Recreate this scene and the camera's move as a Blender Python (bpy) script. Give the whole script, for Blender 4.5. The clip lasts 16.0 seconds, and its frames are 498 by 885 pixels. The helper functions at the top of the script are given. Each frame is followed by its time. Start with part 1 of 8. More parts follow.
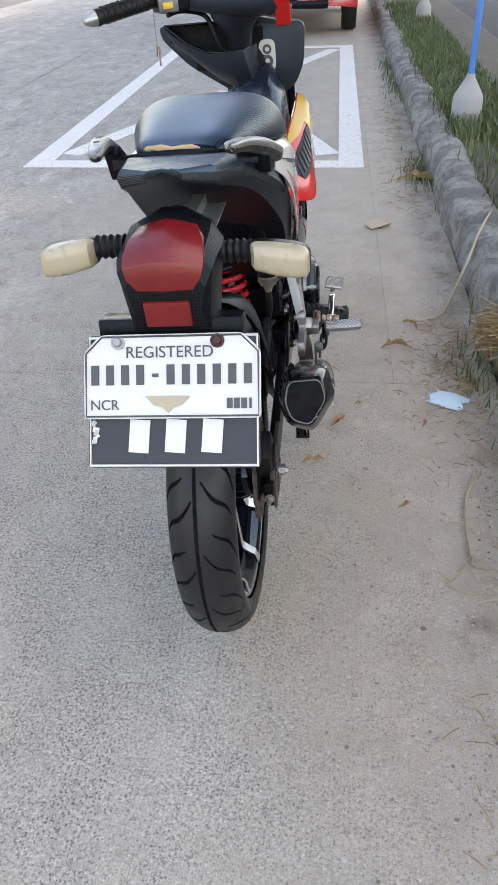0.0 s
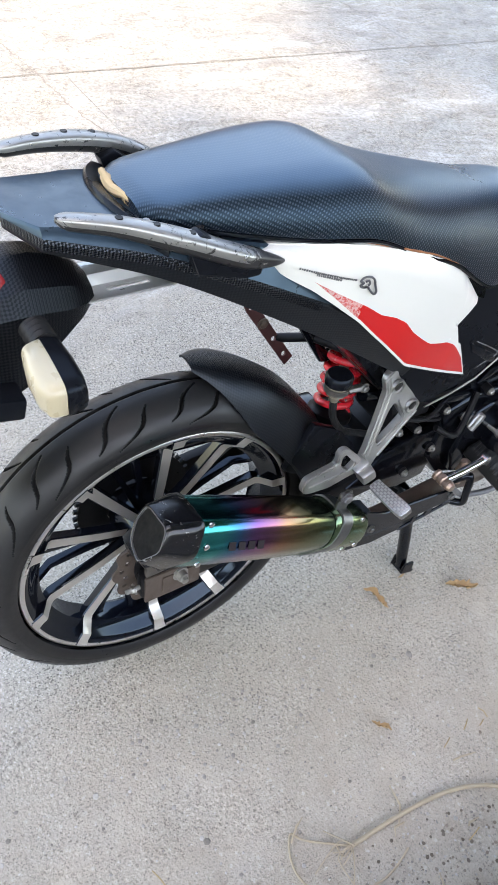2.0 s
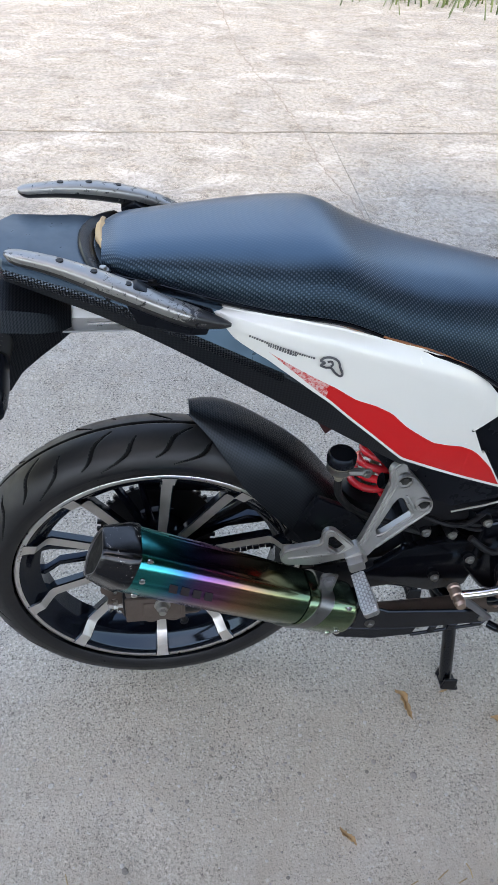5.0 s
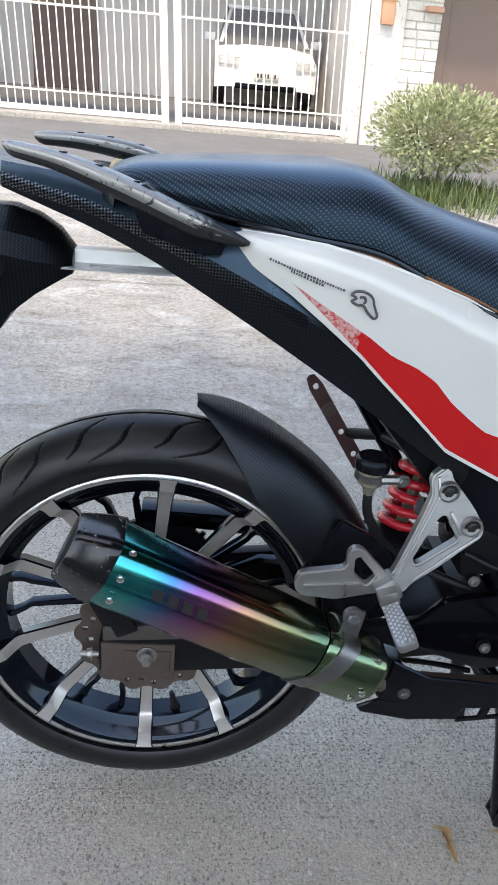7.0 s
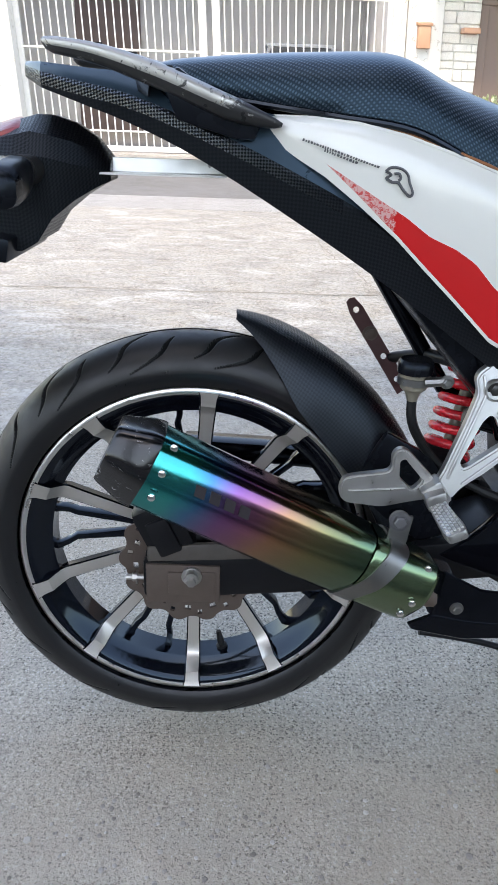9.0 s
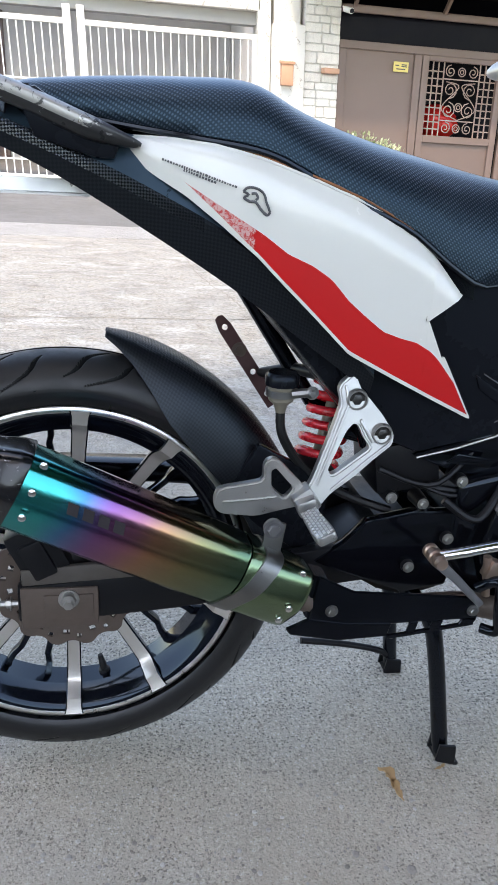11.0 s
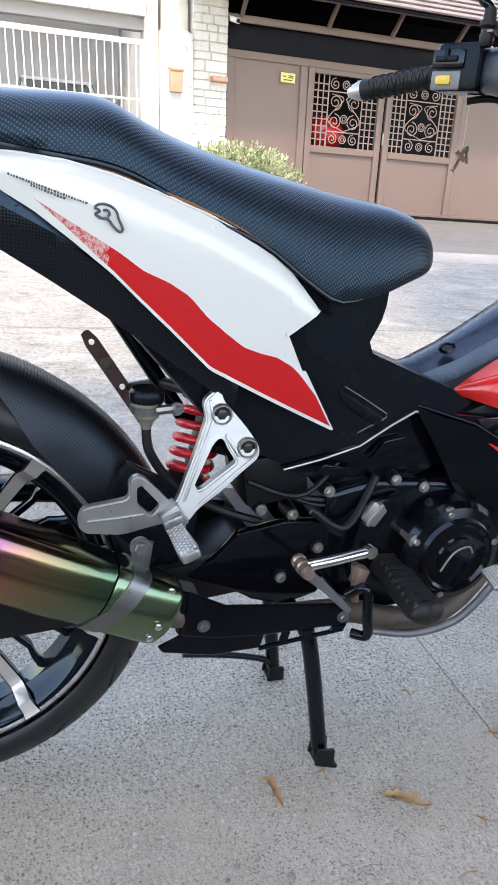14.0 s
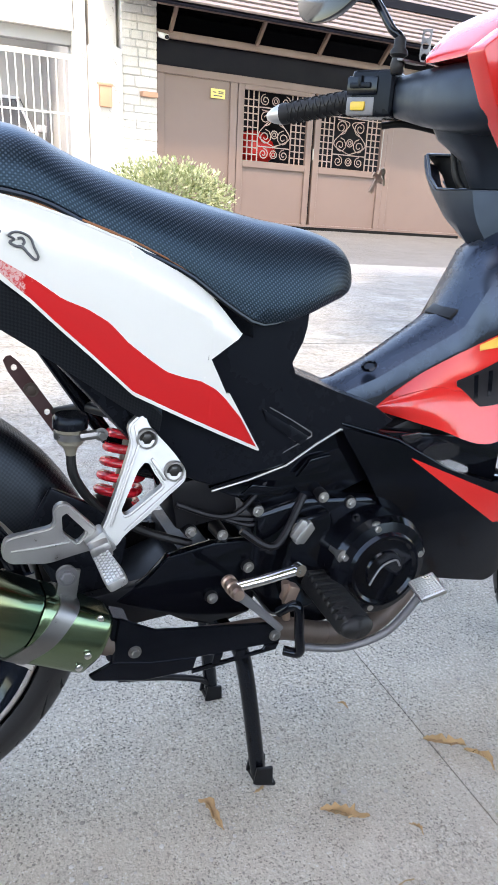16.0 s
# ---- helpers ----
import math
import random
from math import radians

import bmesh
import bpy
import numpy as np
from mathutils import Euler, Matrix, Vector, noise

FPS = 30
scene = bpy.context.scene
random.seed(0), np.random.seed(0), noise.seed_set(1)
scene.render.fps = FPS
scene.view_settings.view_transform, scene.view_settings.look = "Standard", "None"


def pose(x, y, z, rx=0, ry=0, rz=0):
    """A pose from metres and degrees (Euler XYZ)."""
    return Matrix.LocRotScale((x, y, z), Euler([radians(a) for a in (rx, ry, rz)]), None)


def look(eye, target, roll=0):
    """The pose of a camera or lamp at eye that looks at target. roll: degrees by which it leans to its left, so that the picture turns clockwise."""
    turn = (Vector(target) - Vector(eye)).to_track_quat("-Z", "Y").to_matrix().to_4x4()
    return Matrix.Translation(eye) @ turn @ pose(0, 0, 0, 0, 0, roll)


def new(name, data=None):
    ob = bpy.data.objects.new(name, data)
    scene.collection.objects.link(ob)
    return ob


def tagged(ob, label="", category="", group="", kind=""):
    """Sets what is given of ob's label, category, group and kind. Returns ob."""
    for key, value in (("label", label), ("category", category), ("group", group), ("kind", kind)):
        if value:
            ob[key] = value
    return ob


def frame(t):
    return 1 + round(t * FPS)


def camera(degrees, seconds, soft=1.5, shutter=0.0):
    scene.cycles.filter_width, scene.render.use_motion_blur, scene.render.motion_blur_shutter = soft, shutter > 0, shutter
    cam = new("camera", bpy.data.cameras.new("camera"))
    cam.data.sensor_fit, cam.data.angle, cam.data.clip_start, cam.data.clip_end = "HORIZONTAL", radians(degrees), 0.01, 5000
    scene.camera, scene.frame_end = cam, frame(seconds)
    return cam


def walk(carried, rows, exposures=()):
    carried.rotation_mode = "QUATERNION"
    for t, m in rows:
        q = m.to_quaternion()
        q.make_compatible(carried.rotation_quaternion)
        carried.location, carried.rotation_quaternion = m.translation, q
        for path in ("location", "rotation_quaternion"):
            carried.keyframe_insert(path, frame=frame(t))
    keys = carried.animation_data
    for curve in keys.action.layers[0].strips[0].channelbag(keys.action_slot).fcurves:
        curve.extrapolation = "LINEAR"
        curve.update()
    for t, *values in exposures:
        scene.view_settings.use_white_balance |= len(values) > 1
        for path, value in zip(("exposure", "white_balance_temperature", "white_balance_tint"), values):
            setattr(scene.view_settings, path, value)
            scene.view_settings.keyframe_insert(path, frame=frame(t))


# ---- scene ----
cam = camera(37.4, 16.0, soft=1.3)
PATH = [
    (0, (0.153, -1.058, 1.126), (-0.054, 0.660, -0.099), -1.8),
    (0.2, (0.170, -1.031, 1.082), (0.102, 0.755, -0.057), 2.0),
    (0.5, (0.293, -0.876, 1.128), (0.043, 0.785, -0.165), 4.2),
    (0.7, (0.343, -0.778, 1.121), (0.017, 0.830, -0.222), 4.1),
    (0.9, (0.412, -0.702, 1.121), (-0.088, 0.862, -0.219), 4.4),
    (1, (0.464, -0.655, 1.144), (-0.134, 0.859, -0.215), 6.9),
    (1.5, (0.605, -0.505, 1.252), (-0.380, 0.654, -0.227), 9.9),
    (2, (0.609, -0.351, 1.262), (-0.542, 0.592, -0.247), 11.0),
    (2.5, (0.585, -0.239, 1.267), (-0.653, 0.416, -0.323), 7.4),
    (3, (0.648, -0.096, 1.290), (-0.746, 0.205, -0.278), 5.5),
    (3.5, (0.713, -0.025, 1.302), (-0.714, 0.135, -0.259), 3.6),
    (4, (0.721, -0.020, 1.310), (-0.729, 0.141, -0.229), 3.8),
    (4.5, (0.726, -0.012, 1.313), (-0.738, 0.195, -0.207), 3.7),
    (4.7, (0.729, -0.008, 1.315), (-0.738, 0.235, -0.197), 4.2),
    (6.8, (0.759, 0.022, 1.093), (-1.049, 0.269, 0.015), 5.6),
    (7, (0.778, 0.030, 1.010), (-1.075, 0.228, 0.000), 5.5),
    (7.5, (0.828, 0.040, 0.927), (-1.080, 0.104, 0.002), 4.2),
    (8, (0.847, 0.038, 0.894), (-1.067, 0.042, -0.019), 2.0),
    (8.2, (0.842, 0.040, 0.878), (-1.061, 0.019, -0.056), 1.2),
    (10.3, (0.852, 0.051, 0.873), (-1.058, 0.330, -0.004), 3.9),
    (10.5, (0.855, 0.056, 0.871), (-1.052, 0.365, 0.000), 3.7),
    (11, (0.860, 0.057, 0.867), (-1.048, 0.441, 0.025), 3.8),
    (11.5, (0.856, 0.064, 0.874), (-1.044, 0.488, 0.035), 4.0),
    (12, (0.860, 0.075, 0.876), (-1.034, 0.549, 0.051), 4.0),
    (12.5, (0.861, 0.076, 0.876), (-1.017, 0.599, 0.041), 4.5),
    (13, (0.863, 0.081, 0.879), (-1.007, 0.651, 0.061), 4.6),
    (13.5, (0.861, 0.097, 0.879), (-0.987, 0.742, 0.064), 5.6),
    (14, (0.863, 0.100, 0.881), (-0.985, 0.756, 0.073), 5.4),
    (14.5, (0.865, 0.102, 0.887), (-0.980, 0.801, 0.112), 5.6),
    (15, (0.863, 0.105, 0.889), (-0.973, 0.841, 0.128), 5.8),
    (15.5, (0.865, 0.113, 0.895), (-0.955, 0.903, 0.145), 5.9),
    (16, (0.869, 0.117, 0.896), (-0.934, 0.931, 0.135), 5.5),
]
walk(cam, [(t, look(eye, target, roll)) for t, eye, target, roll in PATH],
     exposures=[(0.0, 2.5, 9300, 17), (0.5, 2.74, 9500, 20), (1.0, 3.08, 9600, 20), (1.5, 3.1, 9300, 18), (2.0, 3.05, 8900, 15), (3.5, 2.85, 8500, 14), (4.5, 2.6, 8400, 14), (7.0, 2.38, 8300, 13), (8.0, 2.43, 8300, 13), (11.0, 2.5, 8200, 13), (12.5, 2.58, 8300, 14), (13.0, 2.7, 8300, 14), (14.0, 2.75, 8300, 15), (16.0, 2.97, 8400, 15)])

# ---- light: hazy tropical day, the kerb side shaded by an added unseen tree ----
SUN_EL, SUN_AZ = 58.0, 110.0          # degrees; azimuth from +y towards +x
world = bpy.data.worlds.new("sky")
scene.world = world
world.use_nodes = True
wn = world.node_tree
sky = wn.nodes.new("ShaderNodeTexSky")
sky.sky_type = 'NISHITA'
sky.sun_disc = False
sky.sun_elevation = radians(SUN_EL)
sky.sun_rotation = radians(SUN_AZ)
sky.air_density, sky.dust_density, sky.ozone_density = 1.0, 1.0, 1.5
wn.nodes["Background"].inputs[1].default_value = 0.15
wn.links.new(sky.outputs[0], wn.nodes["Background"].inputs[0])

sun_data = bpy.data.lights.new("sun", 'SUN')
sun_data.energy, sun_data.angle, sun_data.color = 0.6, radians(3.0), (1.0, 0.95, 0.87)
sun = new("sun", sun_data)
sun_from = Vector((math.sin(radians(SUN_AZ)) * math.cos(radians(SUN_EL)), math.cos(radians(SUN_AZ)) * math.cos(radians(SUN_EL)), math.sin(radians(SUN_EL))))
sun.matrix_world = look(sun_from * 30, (0, 0, 0))
scene.view_settings.exposure = 0.0


# ---- materials ----
class Mat:
    """A node material under construction."""
    def __init__(self, name, rough=0.5, metal=0.0, base=(0.5, 0.5, 0.5), spec=0.5, coat=0.0):
        self.m = bpy.data.materials.new(name)
        self.m.use_nodes = True
        self.t = self.m.node_tree
        self.b = self.t.nodes["Principled BSDF"]
        self.set("Roughness", rough), self.set("Metallic", metal), self.set("Base Color", (*base, 1)), self.set("Specular IOR Level", spec)
        self.set("Coat Weight", coat), self.set("Coat Roughness", 0.06)

    def set(self, key, value):
        self.b.inputs[key].default_value = value

    def node(self, kind, **inputs):
        n = self.t.nodes.new("ShaderNode" + kind)
        for k, v in inputs.items():
            k = k.replace("_", " ")
            if isinstance(v, bpy.types.NodeSocket):
                self.t.links.new(v, n.inputs[k])
            else:
                n.inputs[k].default_value = v
        return n

    def coords(self, kind="Object", scale=1.0, turn=0.0, stretch=(1, 1, 1)):
        tc = self.t.nodes.new("ShaderNodeTexCoord")
        mp = self.t.nodes.new("ShaderNodeMapping")
        mp.inputs["Scale"].default_value = [scale * s for s in stretch]
        mp.inputs["Rotation"].default_value = (0, 0, turn)
        self.t.links.new(tc.outputs[kind], mp.inputs[0])
        return mp.outputs[0]

    def noise(self, scale, detail=4, rough=0.6, kind="Object", dist=0.0, stretch=(1, 1, 1)):
        return self.node("TexNoise", Vector=self.coords(kind, 1.0, 0.0, stretch), Scale=scale, Detail=detail, Roughness=rough, Distortion=dist).outputs[0]

    def voronoi(self, scale, out=0, feature='F1', kind="Object", dims='3D'):
        n = self.node("TexVoronoi", Vector=self.coords(kind), Scale=scale)
        n.feature = feature
        n.voronoi_dimensions = dims
        return n.outputs[out]

    def ramp(self, fac, stops, ease='LINEAR'):
        n = self.node("ValToRGB", Fac=fac)
        e = n.color_ramp.elements
        n.color_ramp.interpolation = ease
        while len(e) < len(stops):
            e.new(0.5)
        for el, (p, c) in zip(e, stops):
            el.position = p
            el.color = (*c, 1) if len(c) == 3 else c
        return n.outputs[0]

    def mix(self, fac, a, b, how='MIX'):
        n = self.t.nodes.new("ShaderNodeMix")
        n.data_type, n.blend_type = 'RGBA', how
        for i, v in ((0, fac), (6, a), (7, b)):
            if isinstance(v, bpy.types.NodeSocket):
                self.t.links.new(v, n.inputs[i])
            else:
                n.inputs[i].default_value = (*v, 1) if isinstance(v, tuple) and len(v) == 3 else v
        return n.outputs[2]

    def math(self, op, a, b=0.0):
        n = self.t.nodes.new("ShaderNodeMath")
        n.operation = op
        for i, v in enumerate((a, b)):
            if isinstance(v, bpy.types.NodeSocket):
                self.t.links.new(v, n.inputs[i])
            else:
                n.inputs[i].default_value = v
        return n.outputs[0]

    def axis(self, i, kind="Object"):
        tc = self.t.nodes.new("ShaderNodeTexCoord")
        s = self.node("SeparateXYZ", Vector=tc.outputs[kind])
        return s.outputs[i]

    def link(self, key, socket):
        self.t.links.new(socket, self.b.inputs[key])

    def bump(self, height, strength=0.3, distance=0.002):
        n = self.node("Bump", Height=height, Strength=strength, Distance=distance)
        self.link("Normal", n.outputs[0])


def white(k):
    return (k, k, k)


def plain(name, base, rough=0.5, metal=0.0, vary=0.15, scale=30.0, coat=0.0, bump=0.0, spec=0.5, tint=None):
    """A paint, plastic or metal with fine unevenness and dull spots."""
    m = Mat(name, rough, metal, base, spec, coat)
    # tint: bluish specular that imitates blue sky in the reflections
    if tint:
        m.set("Specular Tint", (*tint, 1))
    n = m.noise(scale, 5, 0.65)
    big = m.noise(scale / 9, 3, 0.6)
    m.link("Base Color", m.mix(m.math('MULTIPLY', big, 1.0), tuple(c * (1 - vary) for c in base), tuple(min(1, c * (1 + vary)) for c in base)))
    m.link("Roughness", m.ramp(n, [(0.3, white(max(0.02, rough * 0.75))), (0.7, white(min(1, rough * 1.3)))]))
    if bump:
        m.bump(n, bump, 0.001)
    return m.m


def concrete(name, tone, tint=(1.0, 0.985, 0.955), pebble=1.0, dirt=0.5, relief=0.5, film=0.0, mould=0.0):
    """Worn cast concrete: smooth paste, patches worn to the aggregate, sparse pits and stones; film: sand washed against the kerb."""
    m = Mat(name, 0.85, 0.0, (tone,) * 3, 0.3)
    fine, mid = m.noise(330, 3, 0.65), m.noise(14, 7, 0.72)
    large = m.math("ADD", m.math("MULTIPLY", m.noise(1.3, 5, 0.62), 0.5), m.math("MULTIPLY", m.noise(7, 6, 0.7, "Object", 1.0, (1.0, 0.45, 1.0)), 0.5))
    grit = m.noise(185, 3, 0.62, dist=0.35)
    bare = m.ramp(m.noise(2.6, 7, 0.68, dist=0.4), [(0.38, white(0.45)), (0.46, white(0.75)), (0.56, white(1.0))])
    dims = '3D' if mould else '2D'
    def cells(scale, low, high, near, far):
        """Round spots in the share of cells whose random value lies between low and high."""
        d, c = m.voronoi(scale, 0, dims=dims), m.node("SeparateColor", Color=m.voronoi(scale, 1, dims=dims)).outputs[0]
        pick = m.math('MULTIPLY', m.math('GREATER_THAN', c, low), m.math('LESS_THAN', c, high))
        edge = m.math('ADD', d, m.math('MULTIPLY', m.math('SUBTRACT', fine, 0.5), 1.5))
        return m.math('MULTIPLY', pick, m.ramp(edge, [(near, white(1)), (far, white(0))]))
    c = m.ramp(mid, [(0.25, tuple(tone * 0.84 * k for k in tint)), (0.5, tuple(tone * k for k in tint)), (0.8, tuple(tone * 1.13 * k for k in tint))])
    c = m.mix(m.ramp(large, [(0.42, white(0)), (0.6, white(dirt))]), c, tuple(tone * 0.72 * k for k in (1.0, 0.96, 0.88)))
    c = m.mix(0.6, c, m.ramp(fine, [(0.3, white(0.78)), (0.7, white(1.22))]), 'MULTIPLY')
    speck = m.ramp(grit, [(0.3, white(0.35)), (0.42, white(0.8)), (0.5, white(1.0)), (0.58, white(1.15)), (0.7, white(1.6))])
    rough_c = m.mix(m.math('MULTIPLY', bare, 0.95 * pebble), c, speck, 'MULTIPLY')
    worn = m.ramp(m.noise(5.5, 5, 0.65, dist=0.3), [(0.36, white(0.3)), (0.55, white(1.0))])
    if film:
        worn = m.math('MULTIPLY', worn, m.ramp(m.math('ADD', m.math('MULTIPLY', m.axis(1), 0.5), 0.75), [(0.3, white(0.4)), (0.6, white(1.0))]))
    pits = m.math('MULTIPLY', worn, m.math('MAXIMUM', cells(125, 0.0, 0.4, 0.14, 0.25), m.math('MAXIMUM', cells(215, 0.0, 0.35, 0.14, 0.25), cells(62, 0.0, 0.08, 0.1, 0.17))))
    grains = m.math('MAXIMUM', cells(140, 0.9, 1.0, 0.14, 0.25), cells(230, 0.86, 1.0, 0.16, 0.28))
    rough_c = m.mix(m.math('MULTIPLY', grains, 0.6 * pebble), rough_c, tuple(min(0.85, tone * 1.6) * k for k in (1.0, 0.97, 0.91)))
    rough_c = m.mix(m.math('MULTIPLY', pits, 0.92 * pebble), rough_c, tuple(tone * 0.12 * k for k in (1.0, 0.96, 0.9)))
    rough_c = m.mix(m.math('MULTIPLY', cells(58, 0.92, 1.0, 0.22, 0.32), 0.6 * pebble), rough_c, tuple(tone * 0.75 * k for k in (1.0, 0.86, 0.7)))
    if mould:
        rough_c = m.mix(m.ramp(m.noise(7, 9, 0.74, dist=0.5), [(0.44, white(0.0)), (0.54, white(mould))]), rough_c, (0.045, 0.045, 0.04))
    h = m.math('ADD', m.math('MULTIPLY', m.math('MULTIPLY', grit, bare), 1.6), m.math('ADD', m.math('MULTIPLY', fine, 0.5), m.math('MULTIPLY', mid, 1.2)))
    h = m.math('SUBTRACT', h, m.math('MULTIPLY', pits, 0.7 * pebble))
    if film:
        flecks = m.noise(16, 10, 0.82, dist=0.7, stretch=(1.0, 0.5, 1.0))
        skin = m.ramp(flecks, [(0.45, white(0)), (0.5, white(1))])
        out = m.ramp(m.math('MULTIPLY', m.axis(0), -0.25), [(0.15, white(0)), (0.36, white(0.75))])
        rough_c = m.mix(m.math('MULTIPLY', skin, out), rough_c, m.mix(mid, (tone * 0.85, tone * 0.82, tone * 0.75), (tone * 1.06, tone * 1.02, tone * 0.94)))
        rough_c = m.mix(m.math('MULTIPLY', m.ramp(flecks, [(0.38, white(0.7)), (0.44, white(0.0))]), out), rough_c, (tone * 0.5, tone * 0.48, tone * 0.45))
        flakes = m.ramp(m.noise(4.5, 10, 0.75, dist=0.6, stretch=(1.0, 0.5, 1.0)), [(0.54, white(0.0)), (0.6, white(0.7))])
        rough_c = m.mix(m.math('MULTIPLY', flakes, out), rough_c, (tone * 1.35, tone * 1.32, tone * 1.25))
        broken = m.math('MULTIPLY', m.ramp(m.noise(55, 6, 0.8, dist=0.5), [(0.4, white(0.6)), (0.5, white(1.0)), (0.6, white(1.2))]), m.ramp(m.noise(6, 8, 0.75, dist=0.5, stretch=(1.0, 0.5, 1.0)), [(0.38, white(0.72)), (0.52, white(1.0))]))
        rough_c = m.mix(m.math('MULTIPLY', out, 1.1), rough_c, broken, 'MULTIPLY')
        where = m.math('ADD', m.axis(0), m.math('MULTIPLY', m.math('SUBTRACT', m.noise(3.2, 5, 0.65), 0.5), 0.9))
        k = m.math('MULTIPLY', m.ramp(m.math('ADD', where, 0.2), [(0.1, white(0)), (0.5, white(1))]), m.ramp(m.noise(11, 6, 0.7), [(0.3, white(0.5 * film)), (0.6, white(film))]))
        sand = m.ramp(m.noise(5, 6, 0.7), [(0.3, (0.33, 0.28, 0.222)), (0.55, (0.41, 0.355, 0.29)), (0.75, (0.48, 0.425, 0.355))])
        sand = m.mix(0.5, sand, m.ramp(fine, [(0.3, white(0.75)), (0.7, white(1.2))]), 'MULTIPLY')
        clump = m.ramp(m.noise(4.5, 7, 0.7, dist=0.5), [(0.5, white(0.0)), (0.6, white(1.0))])
        sand = m.mix(m.math('MULTIPLY', clump, 0.5), sand, speck, 'MULTIPLY')
        sand = m.mix(m.math('MULTIPLY', m.math('MULTIPLY', clump, cells(120, 0.0, 0.3, 0.2, 0.38)), 0.5), sand, (0.12, 0.1, 0.08))
        sand = m.mix(m.math('MULTIPLY', cells(90, 0.93, 1.0, 0.2, 0.3), 0.8), sand, (0.5, 0.46, 0.4))
        sand = m.mix(m.math('MULTIPLY', pits, 0.28), sand, (0.08, 0.068, 0.055))
        sand = m.mix(m.math('MULTIPLY', grains, 0.2), sand, (0.55, 0.5, 0.43))
        rough_c = m.mix(k, rough_c, sand)
        grime = m.ramp(m.math('ADD', where, m.math('MULTIPLY', m.noise(13, 7, 0.72), 0.25)), [(0.7, white(0.0)), (0.82, white(0.7))])
        rough_c = m.mix(m.math('MULTIPLY', grime, m.ramp(m.noise(9, 6, 0.7), [(0.35, white(0.2)), (0.6, white(1.0))])), rough_c, m.mix(fine, (0.07, 0.05, 0.035), (0.22, 0.17, 0.125)))
    m.link("Base Color", rough_c)
    m.bump(h, relief, 0.004)
    return m.m


def carbon(name, pitch=0.0038, relief=0.5, kind="UV", gloss=0.26, low=0.1, high=0.6, base=1.0, fade=None):
    """Twill carbon-look wrap: black threads told apart by their gloss and tilt; fade lets the painted shine die out
    along y.
    """
    m = Mat(name, 0.33, 0.0, (0.006, 0.0064, 0.0075), 0.5, 0.0)
    # bluish specular imitates reflected sky
    m.set("Specular Tint", (0.75, 0.88, 1.0, 1))
    ch = m.node("TexChecker", Vector=m.coords(kind, 1.0 / pitch, radians(45)), Scale=1.0, Color1=(1, 1, 1, 1), Color2=(0, 0, 0, 1)).outputs[1]
    fibre = m.node("TexWave", Vector=m.coords(kind, 3.0 / pitch, radians(45)), Scale=1.0)
    if fade:
        ch = m.math('MULTIPLY', ch, m.ramp(m.math('ADD', m.axis(1), 0.2), [(fade[0] + 0.2, white(1.0)), (fade[1] + 0.2, white(0.12))]))
    patch = m.noise(14, 4, 0.6)
    m.link("Base Color", m.mix(ch, (0.003, 0.0032, 0.004), m.mix(patch, (0.0045 * base, 0.005 * base, 0.006 * base), (0.008 * base, 0.0085 * base, 0.0105 * base))))
    m.link("Roughness", m.ramp(ch, [(0.0, white(0.42)), (1.0, white(gloss))]))
    m.link("Specular IOR Level", m.ramp(ch, [(0.0, white(low)), (1.0, white(high))]))
    m.bump(m.math('ADD', ch, m.math('MULTIPLY', fibre.outputs[1], 0.3)), relief, 0.0005)
    return m.m


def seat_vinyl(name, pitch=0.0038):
    """Black cover with a moulded dot grid; blue sky sheen is put into the colour of its upper side."""
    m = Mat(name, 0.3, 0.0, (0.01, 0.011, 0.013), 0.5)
    # bluish specular stands in for blue sky reflections
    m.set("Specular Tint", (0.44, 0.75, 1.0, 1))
    vor = m.node("TexVoronoi", Vector=m.coords("UV", 1.0 / pitch, radians(45)), Scale=1.0, Randomness=0.0)
    dots = m.ramp(vor.outputs[0], [(0.16, white(1)), (0.4, white(0))])
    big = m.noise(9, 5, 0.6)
    # upward faces turn blue and smooth: sky sheen put into the base colour
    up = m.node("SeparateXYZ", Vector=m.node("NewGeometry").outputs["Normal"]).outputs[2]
    top_sheen = m.ramp(m.math('ADD', up, m.math('MULTIPLY', m.math('SUBTRACT', big, 0.5), 0.12)), [(0.8, white(0)), (0.97, white(1))])
    dots = m.math('MULTIPLY', dots, m.math('SUBTRACT', 1.0, m.math('MULTIPLY', top_sheen, 0.8)))
    # dots get a lighter base in place of their glints
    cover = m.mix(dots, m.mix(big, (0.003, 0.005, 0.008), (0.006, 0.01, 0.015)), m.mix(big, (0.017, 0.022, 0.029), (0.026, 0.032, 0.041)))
    m.link("Base Color", m.mix(top_sheen, cover, m.mix(big, (0.022, 0.044, 0.07), (0.031, 0.058, 0.09))))
    m.link("Roughness", m.ramp(big, [(0.3, white(0.27)), (0.7, white(0.36))]))
    m.link("Specular IOR Level", m.math('ADD', m.ramp(dots, [(0.0, white(0.32)), (1.0, white(0.75))]), m.math('MULTIPLY', top_sheen, 0.4)))
    m.bump(m.math('ADD', dots, m.math('MULTIPLY', m.noise(30, 4), 0.4)), 0.45, 0.0006)
    return m.m


